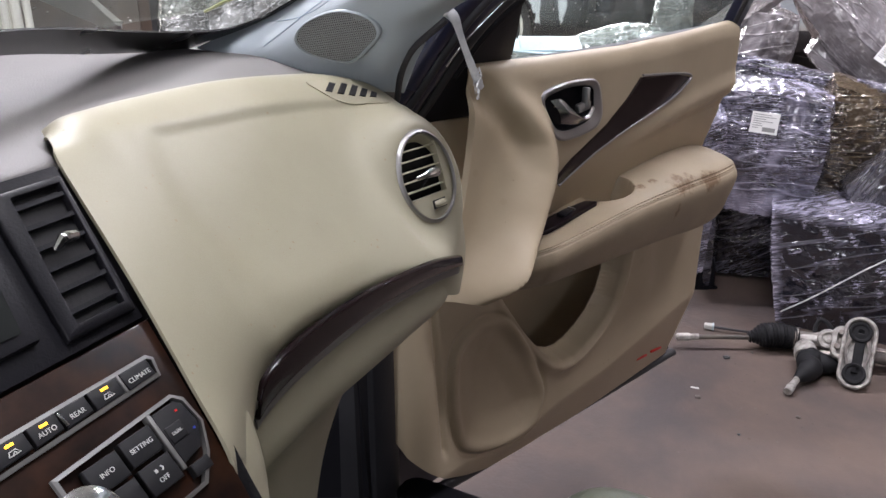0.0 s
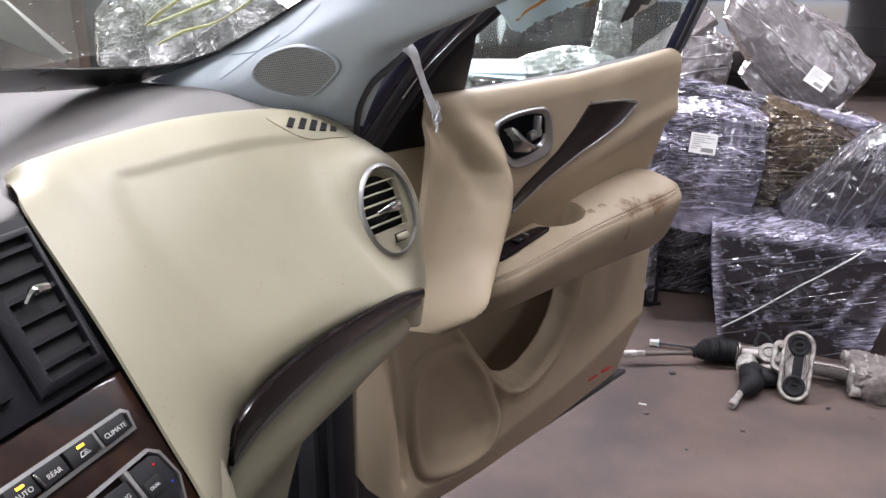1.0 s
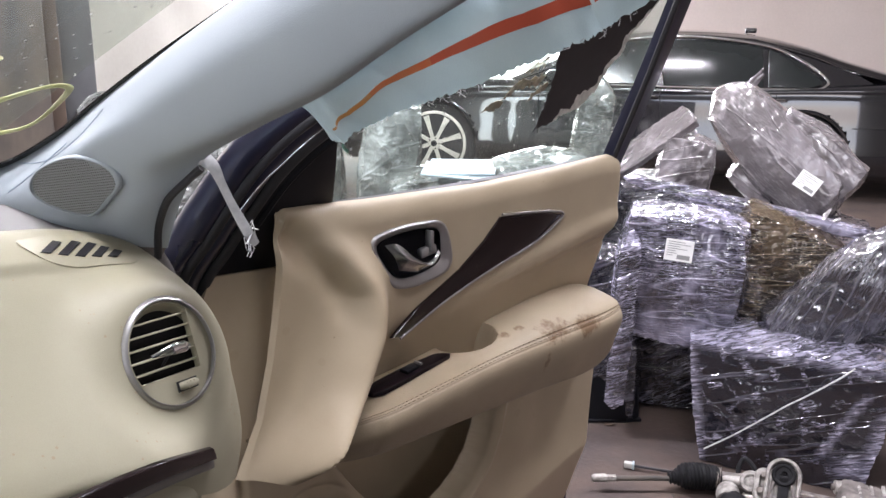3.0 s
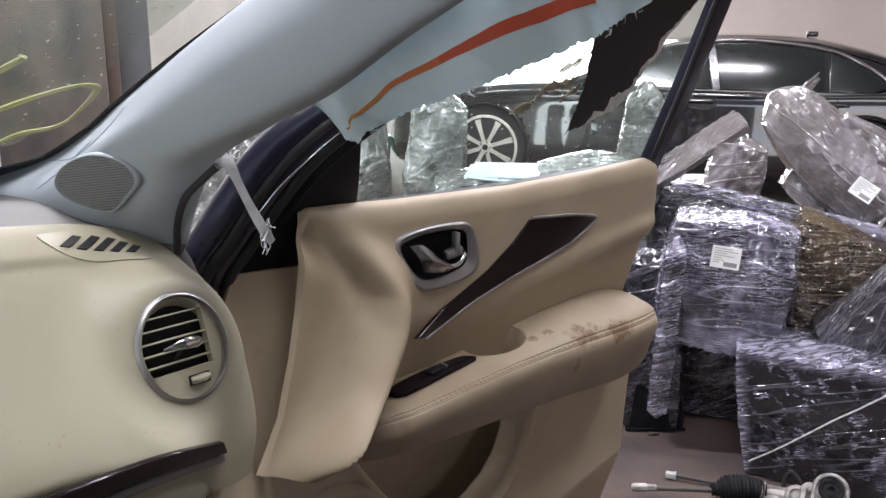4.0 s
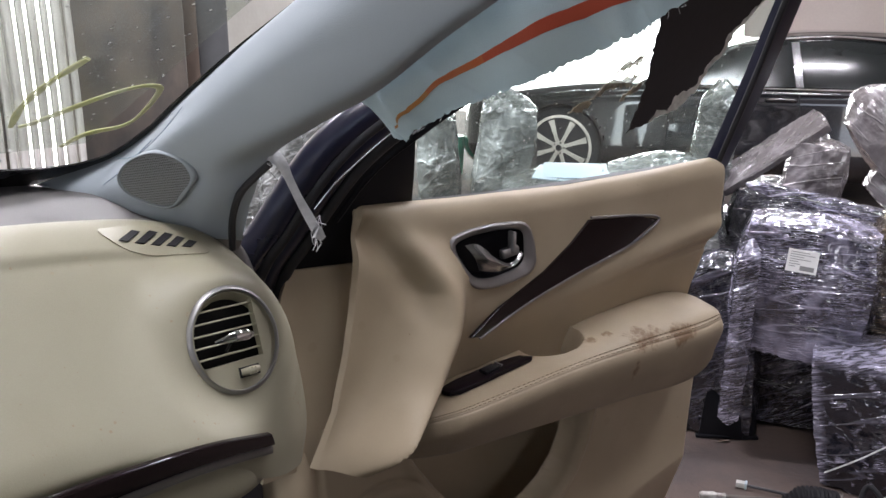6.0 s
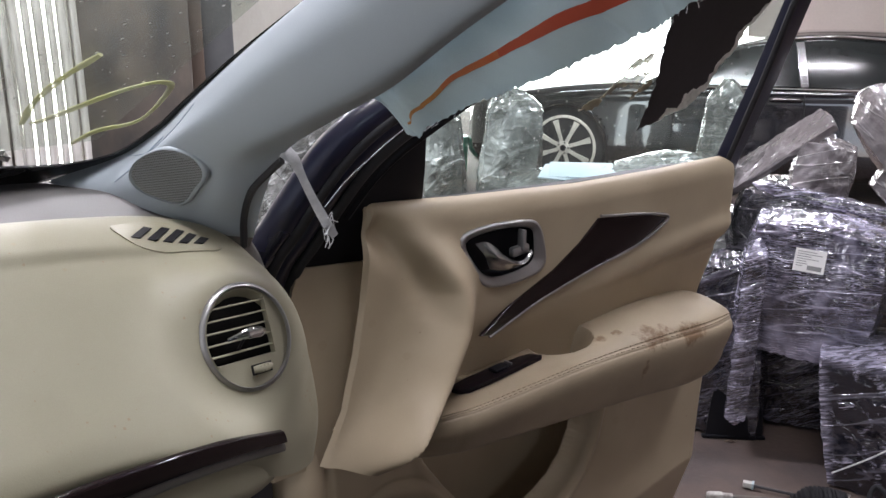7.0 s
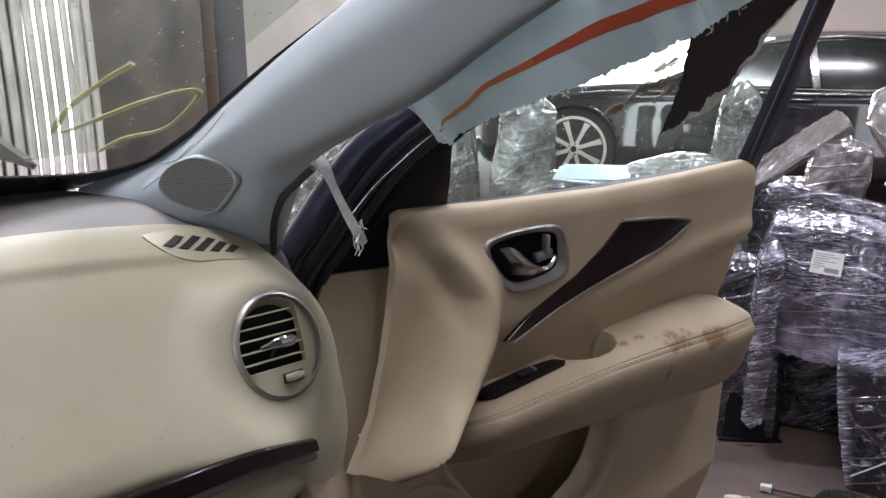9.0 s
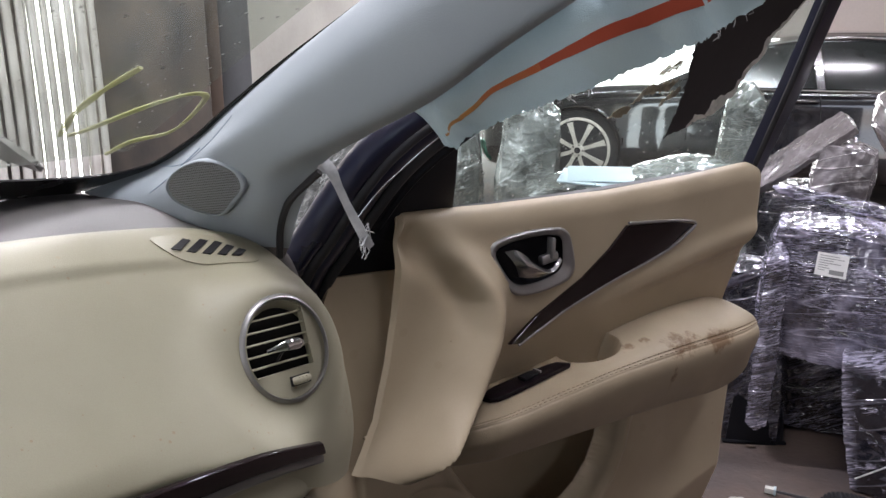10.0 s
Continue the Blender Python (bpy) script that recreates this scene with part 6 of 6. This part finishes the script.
part("flange", block(0.21, 0.022, 0.010, 0.003, (0, -0.095, 0.008)), BLACK, box)
part("clip", block(0.02, 0.02, 0.018, 0.003, (0.06, -0.10, 0.012)), BLACK, box)

tray = thing("plastic_sheet", pose(2.032, 1.767, 0.865, 6, 4, -50), "pale blue-white folded plastic sheet on the pile", "plastic sheet")
part("fold", block(0.25, 0.17, 0.006, 0.002, (0.02, 0, 0)), BLUEP, tray)
part("fold", block(0.22, 0.15, 0.006, 0.002, (0.03, 0.02, 0.012), (4, -3, 8)), BLUEP, tray)

# labels laid on the front of two parts
for _p, _t in (((2.345, 1.045, 0.672), (82, 4, -61)), ((3.22, 1.02, 0.79), (80, 30, -67))):
    _l = thing("shipping_label", pose(*_p, *_t), "white paper label with grey print", "label", "paper labels")
    sticker(_l, Matrix.Identity(4))


# ---- steering rack on the floor ----
RACK = pose(2.0, 0.935, 0.042, 0, 0, -57) @ Matrix.Scale(0.8, 4)
rack = thing("steering_rack", RACK, "dirty aluminium steering rack with black bellows", "steering rack")
part("tie_rod", tube([(-0.08, -0.030, 0), (0.16, 0.030, 0.0)], 0.0095, 12), RUST, rack, "rusty brown tie rod")
part("rod_end", tube([(-0.150, -0.047, 0), (-0.142, -0.045, 0), (-0.10, -0.034, 0), (-0.092, -0.032, 0), (-0.062, -0.025, 0)], [0.010, 0.016, 0.017, 0.013, 0.014], 8), PALECAST, rack, "pale threaded rod end")
_xs = np.linspace(0.135, 0.315, 48)
_bel = [0.020 + 0.029 * ease((x - 0.135) / 0.065) - 0.004 * ease((x - 0.24) / 0.07) + 0.0035 * math.sin((x - 0.135) * 2 * math.pi / 0.0128) for x in _xs]
part("bellows", tube([(x, 0.026 + 0.22 * (x - 0.135), 0.012 * math.sin((x - 0.135) * 17)) for x in _xs], _bel, 20), GAITER, rack, "ribbed black rubber bellows")
part("clamp", tube([(0.312, 0.064, 0), (0.326, 0.062, 0)], 0.046, 18), STEEL, rack, "bright worn band clamp")
part("housing", tube([(0.32, 0.062, 0), (0.36, 0.054, 0), (0.40, 0.045, 0), (0.47, 0.030, 0.0), (0.50, 0.022, 0), (0.66, -0.012, 0), (1.0, -0.075, 0)], [0.034, 0.036, 0.044, 0.044, 0.032, 0.030, 0.030], 18), CASTAL, rack, "cast aluminium housing")

# mounting bracket, standing on edge: across, along and out of its face
_out = Vector((-0.12, -0.78, 0.61)).normalized()
_long = (Vector((0.12, 0.61, 0.78)) - _out * _out.dot(Vector((0.12, 0.61, 0.78)))).normalized()
FACE = Matrix((_long.cross(_out), _long, _out)).transposed().to_4x4()


def oval(rows, half, at, n=40):
    """Rounded-end plate from (radius, height) rows about a line of two centres."""
    bm = bmesh.new()
    rings = []
    for r, h in rows:
        ring = []
        for a in np.linspace(0, 2 * math.pi, n, endpoint=False):
            y = half if math.sin(a) >= 0 else -half
            ring.append(bm.verts.new((r * math.cos(a), y + r * math.sin(a), h)))
        rings.append(ring)
    for a, b in zip(rings, rings[1:]):
        for j in range(n):
            bm.faces.new((a[j], a[(j + 1) % n], b[(j + 1) % n], b[j]))
    bm.faces.new(rings[0][::-1])
    bm.faces.new(rings[-1])
    bm.transform(Matrix.Translation(at) @ FACE)
    return bm


_at = Vector((0.508, -0.128, 0.066))
_mount = part("mount_bracket", oval([(0.046, -0.085), (0.050, -0.030), (0.058, -0.026), (0.060, 0.004), (0.056, 0.011), (0.050, 0.011), (0.046, 0.006), (0.044, -0.012)], 0.080, _at), PALECAST, rack, "pale cast oval mounting bracket")
for _v in (0.080, -0.080):
    _p = _at + _long * _v
    _m = part("bushing", oval([(0.041, -0.012), (0.041, 0.003), (0.036, 0.008), (0.030, 0.007), (0.027, 0.003), (0.013, 0.003), (0.013, -0.006)], 0.0, _p, 28), GAITER, _mount, "black rubber bushing")
    for _a, _w in ((0, 1), (180, 1)):
        _n = Vector((math.cos(math.radians(_a)), 0, 0))
        part("web", block(0.010, 0.060, 0.016, 0.003), CASTAL, _mount).matrix_local = Matrix.Translation(_at) @ FACE @ pose(0.036 * _n.x, 0.3 * _v, -0.006, 0, 0, 14 if _v * _n.x > 0 else -14)
part("link_bar", block(0.036, 0.155, 0.014, 0.005), GAITER, _mount, "black rubber link bar").matrix_local = Matrix.Translation(_at) @ FACE @ pose(0.004, 0, -0.004)
part("ear", oval([(0.030, -0.06), (0.034, -0.012), (0.030, -0.002), (0.016, -0.002), (0.012, -0.018)], 0.030, _at + FACE.to_3x3() @ Vector((-0.062, 0.030, 0)), 28), PALECAST, _mount, "pale cast side ear")
for _x, _y, _r in ((-0.066, 0.066, 0.010), (-0.072, 0.010, 0.012), (-0.054, -0.028, 0.013)):
    part("ear_bolt", oval([(_r, -0.01), (_r, 0.004), (_r * 0.7, 0.007)], 0.0, _at + FACE.to_3x3() @ Vector((_x, _y, 0)), 12), STEEL, _mount, "dull steel bolt head")

part("adjuster_cap", oval([(0.030, -0.07), (0.038, -0.030), (0.040, 0.0), (0.036, 0.006), (0.026, 0.006), (0.022, -0.002), (0.016, -0.002), (0.014, 0.004), (0.010, 0.004)], 0.0, Vector((0.418, -0.040, 0.066)), 28), PALECAST, rack, "pale ringed adjuster cap")
part("neck", tube([(0.33, 0.045, 0.01), (0.37, 0.02, 0.025), (0.41, 0.005, 0.03)], [0.018, 0.020, 0.022], 14, 12), PALECAST, rack, "pale cast neck")
part("pinion_collar", tube([(0.345, -0.02, 0.005), (0.343, -0.055, 0.004), (0.34, -0.085, 0.0)], [0.040, 0.044, 0.040], 16), PALECAST, rack, "pale cast pinion collar")
part("pinion_boot", tube([(0.35, -0.06, 0.0), (0.352, -0.10, -0.004), (0.345, -0.13, -0.006), (0.35, -0.16, -0.008), (0.325, -0.20, -0.012), (0.295, -0.235, -0.020)], [0.040, 0.048, 0.042, 0.045, 0.034, 0.015], 16, 26), GAITER, rack, "black rubber pinion boot")
part("boot_shoulder", tube([(0.37, -0.08, -0.01), (0.42, -0.11, -0.01), (0.45, -0.10, -0.016)], [0.040, 0.036, 0.022], 12, 12), GAITER, rack)
part("pinion_shaft", tube([(0.298, -0.23, -0.018), (0.275, -0.275, -0.026), (0.270, -0.285, -0.028), (0.255, -0.315, -0.032)], [0.013, 0.013, 0.017, 0.015], 10), PALECAST, rack, "pale splined pinion shaft")
part("lug", tube([(0.40, -0.045, 0.0), (0.44, -0.065, 0.01), (0.475, -0.06, 0.0)], [0.020, 0.026, 0.018], 10, 10), STEEL, rack)
part("hose", tube([(0.385, 0.05, 0.02), (0.39, 0.08, 0.06), (0.41, 0.09, 0.085), (0.44, 0.06, 0.07), (0.46, 0.03, 0.03)], 0.009, 8, 30), GAITER, rack, "black rubber hose")
part("pressure_pipe", tube([(0.55, -0.03, 0.034), (0.64, -0.040, 0.036), (0.74, -0.055, 0.030)], 0.005, 8, 20), STEEL, rack, "thin steel pressure pipe")

# gearbox cover: a rough casting with lugs and bolts
_gear = part("gearbox_cover", lump(0.20, 0.19, 0.12, 61, 0.6, 0.16, 16), CASTAL, rack, "grey cast gearbox cover")
_gear.matrix_local = pose(0.83, -0.055, 0.006, 0, 0, -8)
part("cover_flange", block(0.020, 0.15, 0.10, 0.012, (0.735, -0.04, 0.010), (0, 0, -8)), PALECAST, rack, "pale cast flange")
for _x, _y, _z in ((0.735, 0.035, 0.045), (0.735, -0.12, -0.02), (0.80, 0.045, 0.03), (0.88, -0.14, -0.01)):
    _g = part("lug", tube([(_x - 0.016, _y, _z), (_x + 0.020, _y, _z)], [0.026, 0.024], 12), PALECAST, rack)
    part("cover_bolt", tube([(_x - 0.026, _y, _z), (_x - 0.014, _y, _z)], 0.012, 6), STEEL, _g)
for _k in range(3):
    part("cover_rib", block(0.012, 0.15, 0.016, 0.004, (0.785 + 0.04 * _k, -0.05, 0.064), (4 * _k, 0, -8)), PALECAST, rack)

cable = thing("wiring_lead", pose(2.10, 1.000, 0.015, 0, 0, -45) @ Matrix.Scale(0.8, 4), "black wiring lead with pale connector on the floor", "cable")
part("lead", tube([(0, 0, 0.0), (0.05, -0.015, 0.0), (0.11, -0.025, -0.004), (0.17, -0.05, 0.0), (0.22, -0.10, 0.01), (0.26, -0.06, 0.0)], 0.006, 8, 30), RUBBER, cable)
part("connector", block(0.034, 0.024, 0.022, 0.003, (-0.014, 0.004, 0.0), (0, 0, -15)), PALE, cable, "pale grey plug")
part("plug_collar", block(0.008, 0.028, 0.026, 0.002, (0.004, 0.0, 0.0), (0, 0, -15)), BLUEP, cable, "light blue collar")

_rnd = random.Random(21)
CRUMBS = [(1.970, 0.865, 0.010), (2.061, 0.828, 0.007), (1.70, 0.80, 0.005), (1.82, 0.55, 0.004), (2.12, 0.42, 0.004), (1.62, 0.62, 0.003)]
for _i, (_x, _y, _s) in enumerate(CRUMBS):
    _d = mesh_ob("debris", lump(_s * 1.6, _s, _s * 0.4, 100 + _i, 0.6, 0.15, 6), _rnd.choice((RUBBER, RUST)))
    _d.matrix_world = pose(_x, _y, _s * 0.3, 0, 0, _rnd.uniform(0, 360))
    tagged(_d, "small dark crumb of dirt on the concrete", "debris", "floor debris")

_leaf = mesh_ob("dry_leaf", loft([[(-0.020, 0.0, 0.002), (-0.008, 0.009, 0.006), (0.008, 0.010, 0.004), (0.022, 0.002, 0.007)], [(-0.020, 0.0, 0.002), (-0.006, 0.0, 0.002), (0.008, 0.0, 0.001), (0.022, 0.001, 0.006)],
                                  [(-0.020, 0.0, 0.002), (-0.007, -0.008, 0.007), (0.006, -0.010, 0.009), (0.022, 0.0, 0.007)]], 10, 14, 0.0006), POSTW)
_leaf.matrix_world = pose(2.296, 1.224, 0.001, 0, 0, -35)
tagged(_leaf, "curled dry brown leaf on the concrete floor", "leaf")


_scrap = mesh_ob("paper_scrap", block(0.024, 0.008, 0.0012, 0.0004), PALE)
_scrap.matrix_world = pose(1.740, 0.835, 0.0008, 0, 0, -62)
tagged(_scrap, "small pale paper scrap lying on the concrete", "scrap")


# ---- black saloon behind the pile ----
saloon = thing("black_car", HALL, "glossy black parked saloon car with alloy wheels", "car")
WHEELBASE, WHEEL_Z = 2.93, 0.350


def car_side():
    """Lower body: stations from nose to tail, profile from rocker over the side to the bonnet or deck."""
    S = [(-0.92, 0.50, 0.62, 0.30), (-0.80, 0.56, 0.70, 0.12), (-0.5, 0.66, 0.78, 0.02), (0.0, 0.74, 0.855, 0.0), (0.5, 0.78, 0.89, 0.0), (1.0, 0.80, 0.875, 0.0), (1.6, 0.80, 0.870, 0.0), (2.4, 0.81, 0.875, 0.0), (3.0, 0.83, 0.90, 0.0), (3.5, 0.83, 0.93, 0.0), (4.0, 0.81, 0.93, 0.04), (4.3, 0.74, 0.90, 0.12), (4.42, 0.64, 0.84, 0.3)]
    rows = []
    for s, shoulder, deck, inset in S:
        rows.append([(s, 0.12 + inset, 0.17), (s, 0.03 + inset, 0.24), (s, -0.018 + inset, 0.34), (s, 0.006 + inset, 0.62 * min(1, shoulder / 0.76)), (s, 0.022 + inset, shoulder), (s, 0.07 + inset, deck), (s, 0.45, deck + 0.035), (s, 0.90, deck + 0.05)])
    g = smooth_grid(rows, 180, 60)
    bm = grid_bm(g)
    gone = []
    for v in bm.verts:
        if v.co.y < 0.35:
            for c in (0.0, WHEELBASE):
                d = math.hypot(v.co.x - c, v.co.z - WHEEL_Z)
                if d < 0.36:
                    gone.append(v)
                    break
                if d < 0.385:
                    k = 0.37 / d
                    v.co.x, v.co.z = c + (v.co.x - c) * k, WHEEL_Z + (v.co.z - WHEEL_Z) * k
    bmesh.ops.delete(bm, geom=gone, context="VERTS")
    other = bmesh.ops.duplicate(bm, geom=bm.verts[:] + bm.edges[:] + bm.faces[:])["geom"]
    for v in other:
        if isinstance(v, bmesh.types.BMVert):
            v.co.y = 1.80 - v.co.y
    return bm


part("lower_body", car_side(), PAINTB, saloon, "glossy black side panels")
for _c in (0.0, WHEELBASE):
    part("arch_lip", tube([(_c + 0.368 * math.cos(a), 0.004, WHEEL_Z + 0.368 * math.sin(a)) for a in np.linspace(-0.45, math.pi + 0.45, 40)], 0.017, 8, up=(0, 1, 0)), PAINTB, saloon, "black wheel arch lip")
ROOF = [(0.55, 0.89, 0.86), (0.95, 1.06, 1.02), (1.35, 1.22, 1.19), (1.75, 1.285, 1.26), (2.15, 1.295, 1.27), (2.55, 1.275, 1.25), (2.95, 1.20, 1.16), (3.30, 1.09, 1.04), (3.75, 0.97, 0.935)]


def roof_rows():
    rows = []
    for s, top, side in ROOF:
        t = max(0.0, (side - 0.87)) * 0.62
        rows.append([(s, 0.05 + t * 0.9, side - 0.02), (s, 0.075 + t, side), (s, 0.16 + t, side + (top - side) * 0.8), (s, 0.5, top + 0.01), (s, 0.9, top + 0.02), (s, 1.3, top + 0.01), (s, 1.64 - t, side + (top - side) * 0.8), (s, 1.725 - t, side), (s, 1.75 - t * 0.9, side - 0.02)])
    return rows


part("roof", loft(roof_rows(), 70, 60, 0.01), PAINTB, saloon, "glossy black roof")


def side_y(z):
    return 0.055 + max(0.0, z - 0.87) * 0.60


def side_plate(outline, out, depth, bevel=0.0):
    return plate(outline, lambda s, z, h: (s, side_y(z) - out - h, z), depth, bevel)


part("cabin_side", side_plate([(0.60, 0.855), (0.98, 1.045), (1.35, 1.20), (1.75, 1.27), (2.15, 1.28), (2.55, 1.255), (2.95, 1.165), (3.25, 1.04), (3.45, 0.93), (3.3, 0.86)], -0.03, 0.02), PAINTB, saloon, "black cabin pillars", smooth=False)
for _o in ([(0.93, 0.905), (1.12, 0.895), (1.80, 0.89), (1.74, 1.235), (1.40, 1.19), (1.12, 1.05)], [(1.86, 0.89), (2.62, 0.89), (2.62, 1.20), (2.15, 1.245), (1.80, 1.24)], [(2.66, 0.892), (2.98, 0.90), (3.06, 0.925), (3.05, 0.965), (2.90, 1.08), (2.66, 1.185)]):
    part("side_window", side_plate(_o, -0.008, 0.012, 0.003), DARKGL, saloon, "dark tinted side glass")
_b = [(0.9, 0.88), (1.8, 0.876), (2.5, 0.878), (2.98, 0.886), (3.085, 0.915), (3.085, 0.965), (2.93, 1.085), (2.66, 1.20), (2.15, 1.262), (1.75, 1.252), (1.36, 1.20)]
part("window_trim", tube([(s, side_y(z) - 0.012, z) for s, z in _b], 0.011, 8, 80), CHROME, saloon, "bright window surround")
for _s in (1.70, 2.68):
    _h = part("door_handle", tube([(_s - 0.11, -0.012, 0.795), (_s - 0.09, -0.030, 0.80), (_s, -0.036, 0.802), (_s + 0.09, -0.030, 0.80), (_s + 0.11, -0.012, 0.795)], [0.010, 0.014, 0.015, 0.014, 0.010], 10, 20), PAINTB, saloon, "black door handle with bright edge")
    part("handle_edge", tube([(_s - 0.09, -0.045, 0.808), (_s + 0.09, -0.045, 0.808)], 0.004, 6), CHROME, _h)
for _s in (0.86, 1.83, 2.72):
    part("door_gap", tube([(_s, -0.004, 0.30), (_s + 0.01, -0.008, 0.60), (_s, 0.010, 0.80), (_s - 0.01, 0.05, 0.87)], 0.004, 6, 20), HOLE, saloon)
part("rear_bumper_line", tube([(3.3, -0.010, 0.60), (3.9, 0.02, 0.61), (4.25, 0.11, 0.62)], 0.004, 6, 12), HOLE, saloon)
part("tail_lamp", side_plate([(4.08, 0.70), (4.32, 0.72), (4.30, 0.82), (4.12, 0.80)], 0.045, 0.012, 0.004), REDP, saloon, "red tail lamp")
part("mirror_pod", tube([(0.98, 0.06, 0.90), (0.98, -0.02, 0.93), (0.98, -0.13, 0.945), (0.98, -0.17, 0.945)], [0.022, 0.045, 0.068, 0.040], 16, 20, flat=0.8), PAINTB, saloon, "black door mirror")
part("roof_aerial", block(0.10, 0.03, 0.045, 0.012, (2.62, 0.90, 1.315)), PAINTB, saloon, "small black roof aerial")
part("underbody", block(4.8, 1.4, 0.5, 0.05, (1.7, 0.92, 0.45)), HOLE, saloon)


def wheel(at):
    w = part("wheel", tube([(0, 0.20, 0), (0, 0.19, 0), (0, 0.04, 0), (0, 0.0, 0), (0, -0.012, 0)], [0.32, 0.343, 0.347, 0.338, 0.276], 44, up=(0, 0, 1)), TYRE, saloon, "black tyre")
    w.location = at
    rim = part("rim", band(ellipse(0.274, 0.274, 48), ellipse(0.250, 0.250, 48), lambda a, b, h: (a, -0.006 - h, b), 0.016, 0.003), ALLOY, w, "weathered alloy rim")
    part("brake_disc", tube([(0, 0.04, 0), (0, 0.06, 0)], 0.17, 32), STEEL, w)
    part("dark_barrel", tube([(0, 0.075, 0), (0, 0.10, 0)], 0.24, 32), HOLE, w)
    part("caliper", block(0.10, 0.05, 0.17, 0.015, (0.135, 0.03, -0.03)), BRAKE, w, "red brake caliper")
    for k in range(8):
        a = radians(45 * k + 18)
        c, s = math.cos(a), math.sin(a)
        bm = bmesh.new()
        rows = []
        for q, wd in ((0.03, 0.018), (0.12, 0.018), (0.20, 0.024), (0.257, 0.038)):
            rows.append([(c * q - s * o, -0.020 + 0.012 * (q > 0.2) + dy, s * q + c * o) for o, dy in ((-wd, 0.015), (-wd * 0.8, 0.0), (wd * 0.8, 0.0), (wd, 0.015))])
        bm.free()
        part("spoke", grid_bm(np.array(rows), 0.012), ALLOY, w)
    part("hub", tube([(0, 0.0, 0), (0, -0.022, 0), (0, -0.026, 0)], [0.06, 0.055, 0.045], 24), ALLOY, w)
    part("hub_cap", tube([(0, -0.02, 0), (0, -0.029, 0)], 0.026, 20), BLACK, w, "dark round hub cap")
    for k in range(5):
        a = radians(72 * k)
        part("wheel_bolt", tube([(0.045 * math.cos(a), -0.02, 0.045 * math.sin(a)), (0.045 * math.cos(a), -0.030, 0.045 * math.sin(a))], 0.008, 6), BLACK, w)


wheel((0.0, 0.03, WHEEL_Z))
wheel((WHEELBASE, 0.03, WHEEL_Z))


# ---- things in front of our car, seen through the windscreen ----
panel = thing("rusty_panel", pose(1.172, 3.845, 0, 0, 0, -12), "dark rusty sheet panel leaning upright", "metal panel")
part("sheet", block(0.50, 0.05, 2.4, 0.01, (0, 0, 1.2)), RUST, panel, "dark brown rusty sheet")
part("edge_rail", block(0.03, 0.07, 2.4, 0.005, (-0.262, -0.005, 1.2)), STEEL, panel, "dull steel edge rail")
post = thing("timber_post", pose(1.49, 3.93, 0, 0, 0, -12), "brown upright timber post", "post")
part("post_shaft", block(0.07, 0.07, 3.4, 0.006, (0, 0, 1.7)), POSTW, post)
side = thing("grey_board", pose(1.615, 4.00, 0, 0, 0, -12), "dark grey upright board beside the post", "board")
part("board", block(0.19, 0.04, 3.2, 0.006, (0, 0, 1.6)), BOARDM, side)
rad = thing("metal_cooler", pose(0.66, 3.60, 0, 0, 0, 2), "shiny bare metal cooler with upright tubes", "radiator")
# gaps between tubes show the added glow in place of blown-out metal
for _i in range(15):
    part("cooler_tube", tube([(-0.46 + 0.047 * _i, 0, 0.55), (-0.452 + 0.047 * _i, 0.004 * (_i % 3), 1.0), (-0.46 + 0.047 * _i, 0, 1.62)], 0.0160 + 0.0035 * (_i % 2), 12, 12), SHEET, rad, "upright bright metal tube")
part("top_tank", block(0.80, 0.10, 0.12, 0.02, (-0.1, 0, 1.64)), SHEET, rad)
part("back_plate", block(0.42, 0.02, 1.1, 0.005, (-0.29, 0.06, 1.08)), STEEL, rad)
part("bottom_tank", block(0.80, 0.10, 0.50, 0.02, (-0.1, 0, 0.30)), SHEET, rad)
pointed = thing("bonnet_corner", CAR, "pale grey pointed bonnet corner beyond the windscreen", "body panel")
part("panel_sheet", loft([[(0.474, 0.772, 1.210), (0.470, 0.780, 1.216), (0.410, 0.780, 1.269), (0.356, 0.780, 1.317), (0.275, 0.780, 1.389), (0.140, 0.780, 1.509)],
                          [(0.472, 0.776, 1.203), (0.498, 0.810, 1.195), (0.430, 0.810, 1.224), (0.370, 0.810, 1.252), (0.280, 0.810, 1.294), (0.130, 0.810, 1.364)]], 10, 40, 0.008), PALE, pointed, "pale grey painted panel")
part("panel_prop", tube([(0.2, 0.86, 0.0), (0.2, 0.815, 1.225)], 0.012, 8), STEEL, pointed)

for _i, (_x, _y, _s) in enumerate(((1.74, 3.93, 0.96), (1.90, 3.80, 1.00), (2.07, 3.66, 0.97), (2.22, 3.52, 1.02))):
    bundle((_x, _y, _s * 0.5), (0.26, 0.26, _s), (0, 3 * _i - 4, -20), 30 + _i, WRAPC, "tall part in clear film by the wall", 0.6, 0.06)
bin_ = thing("green_container", pose(4.55, 5.95, 0, 0, 0, -54), "small green plastic container on the floor", "container")
part("tub", tube([(0, 0, 0), (0, 0, 0.02), (0, 0, 0.36)], [0.10, 0.11, 0.13], 20), GREENP, bin_)
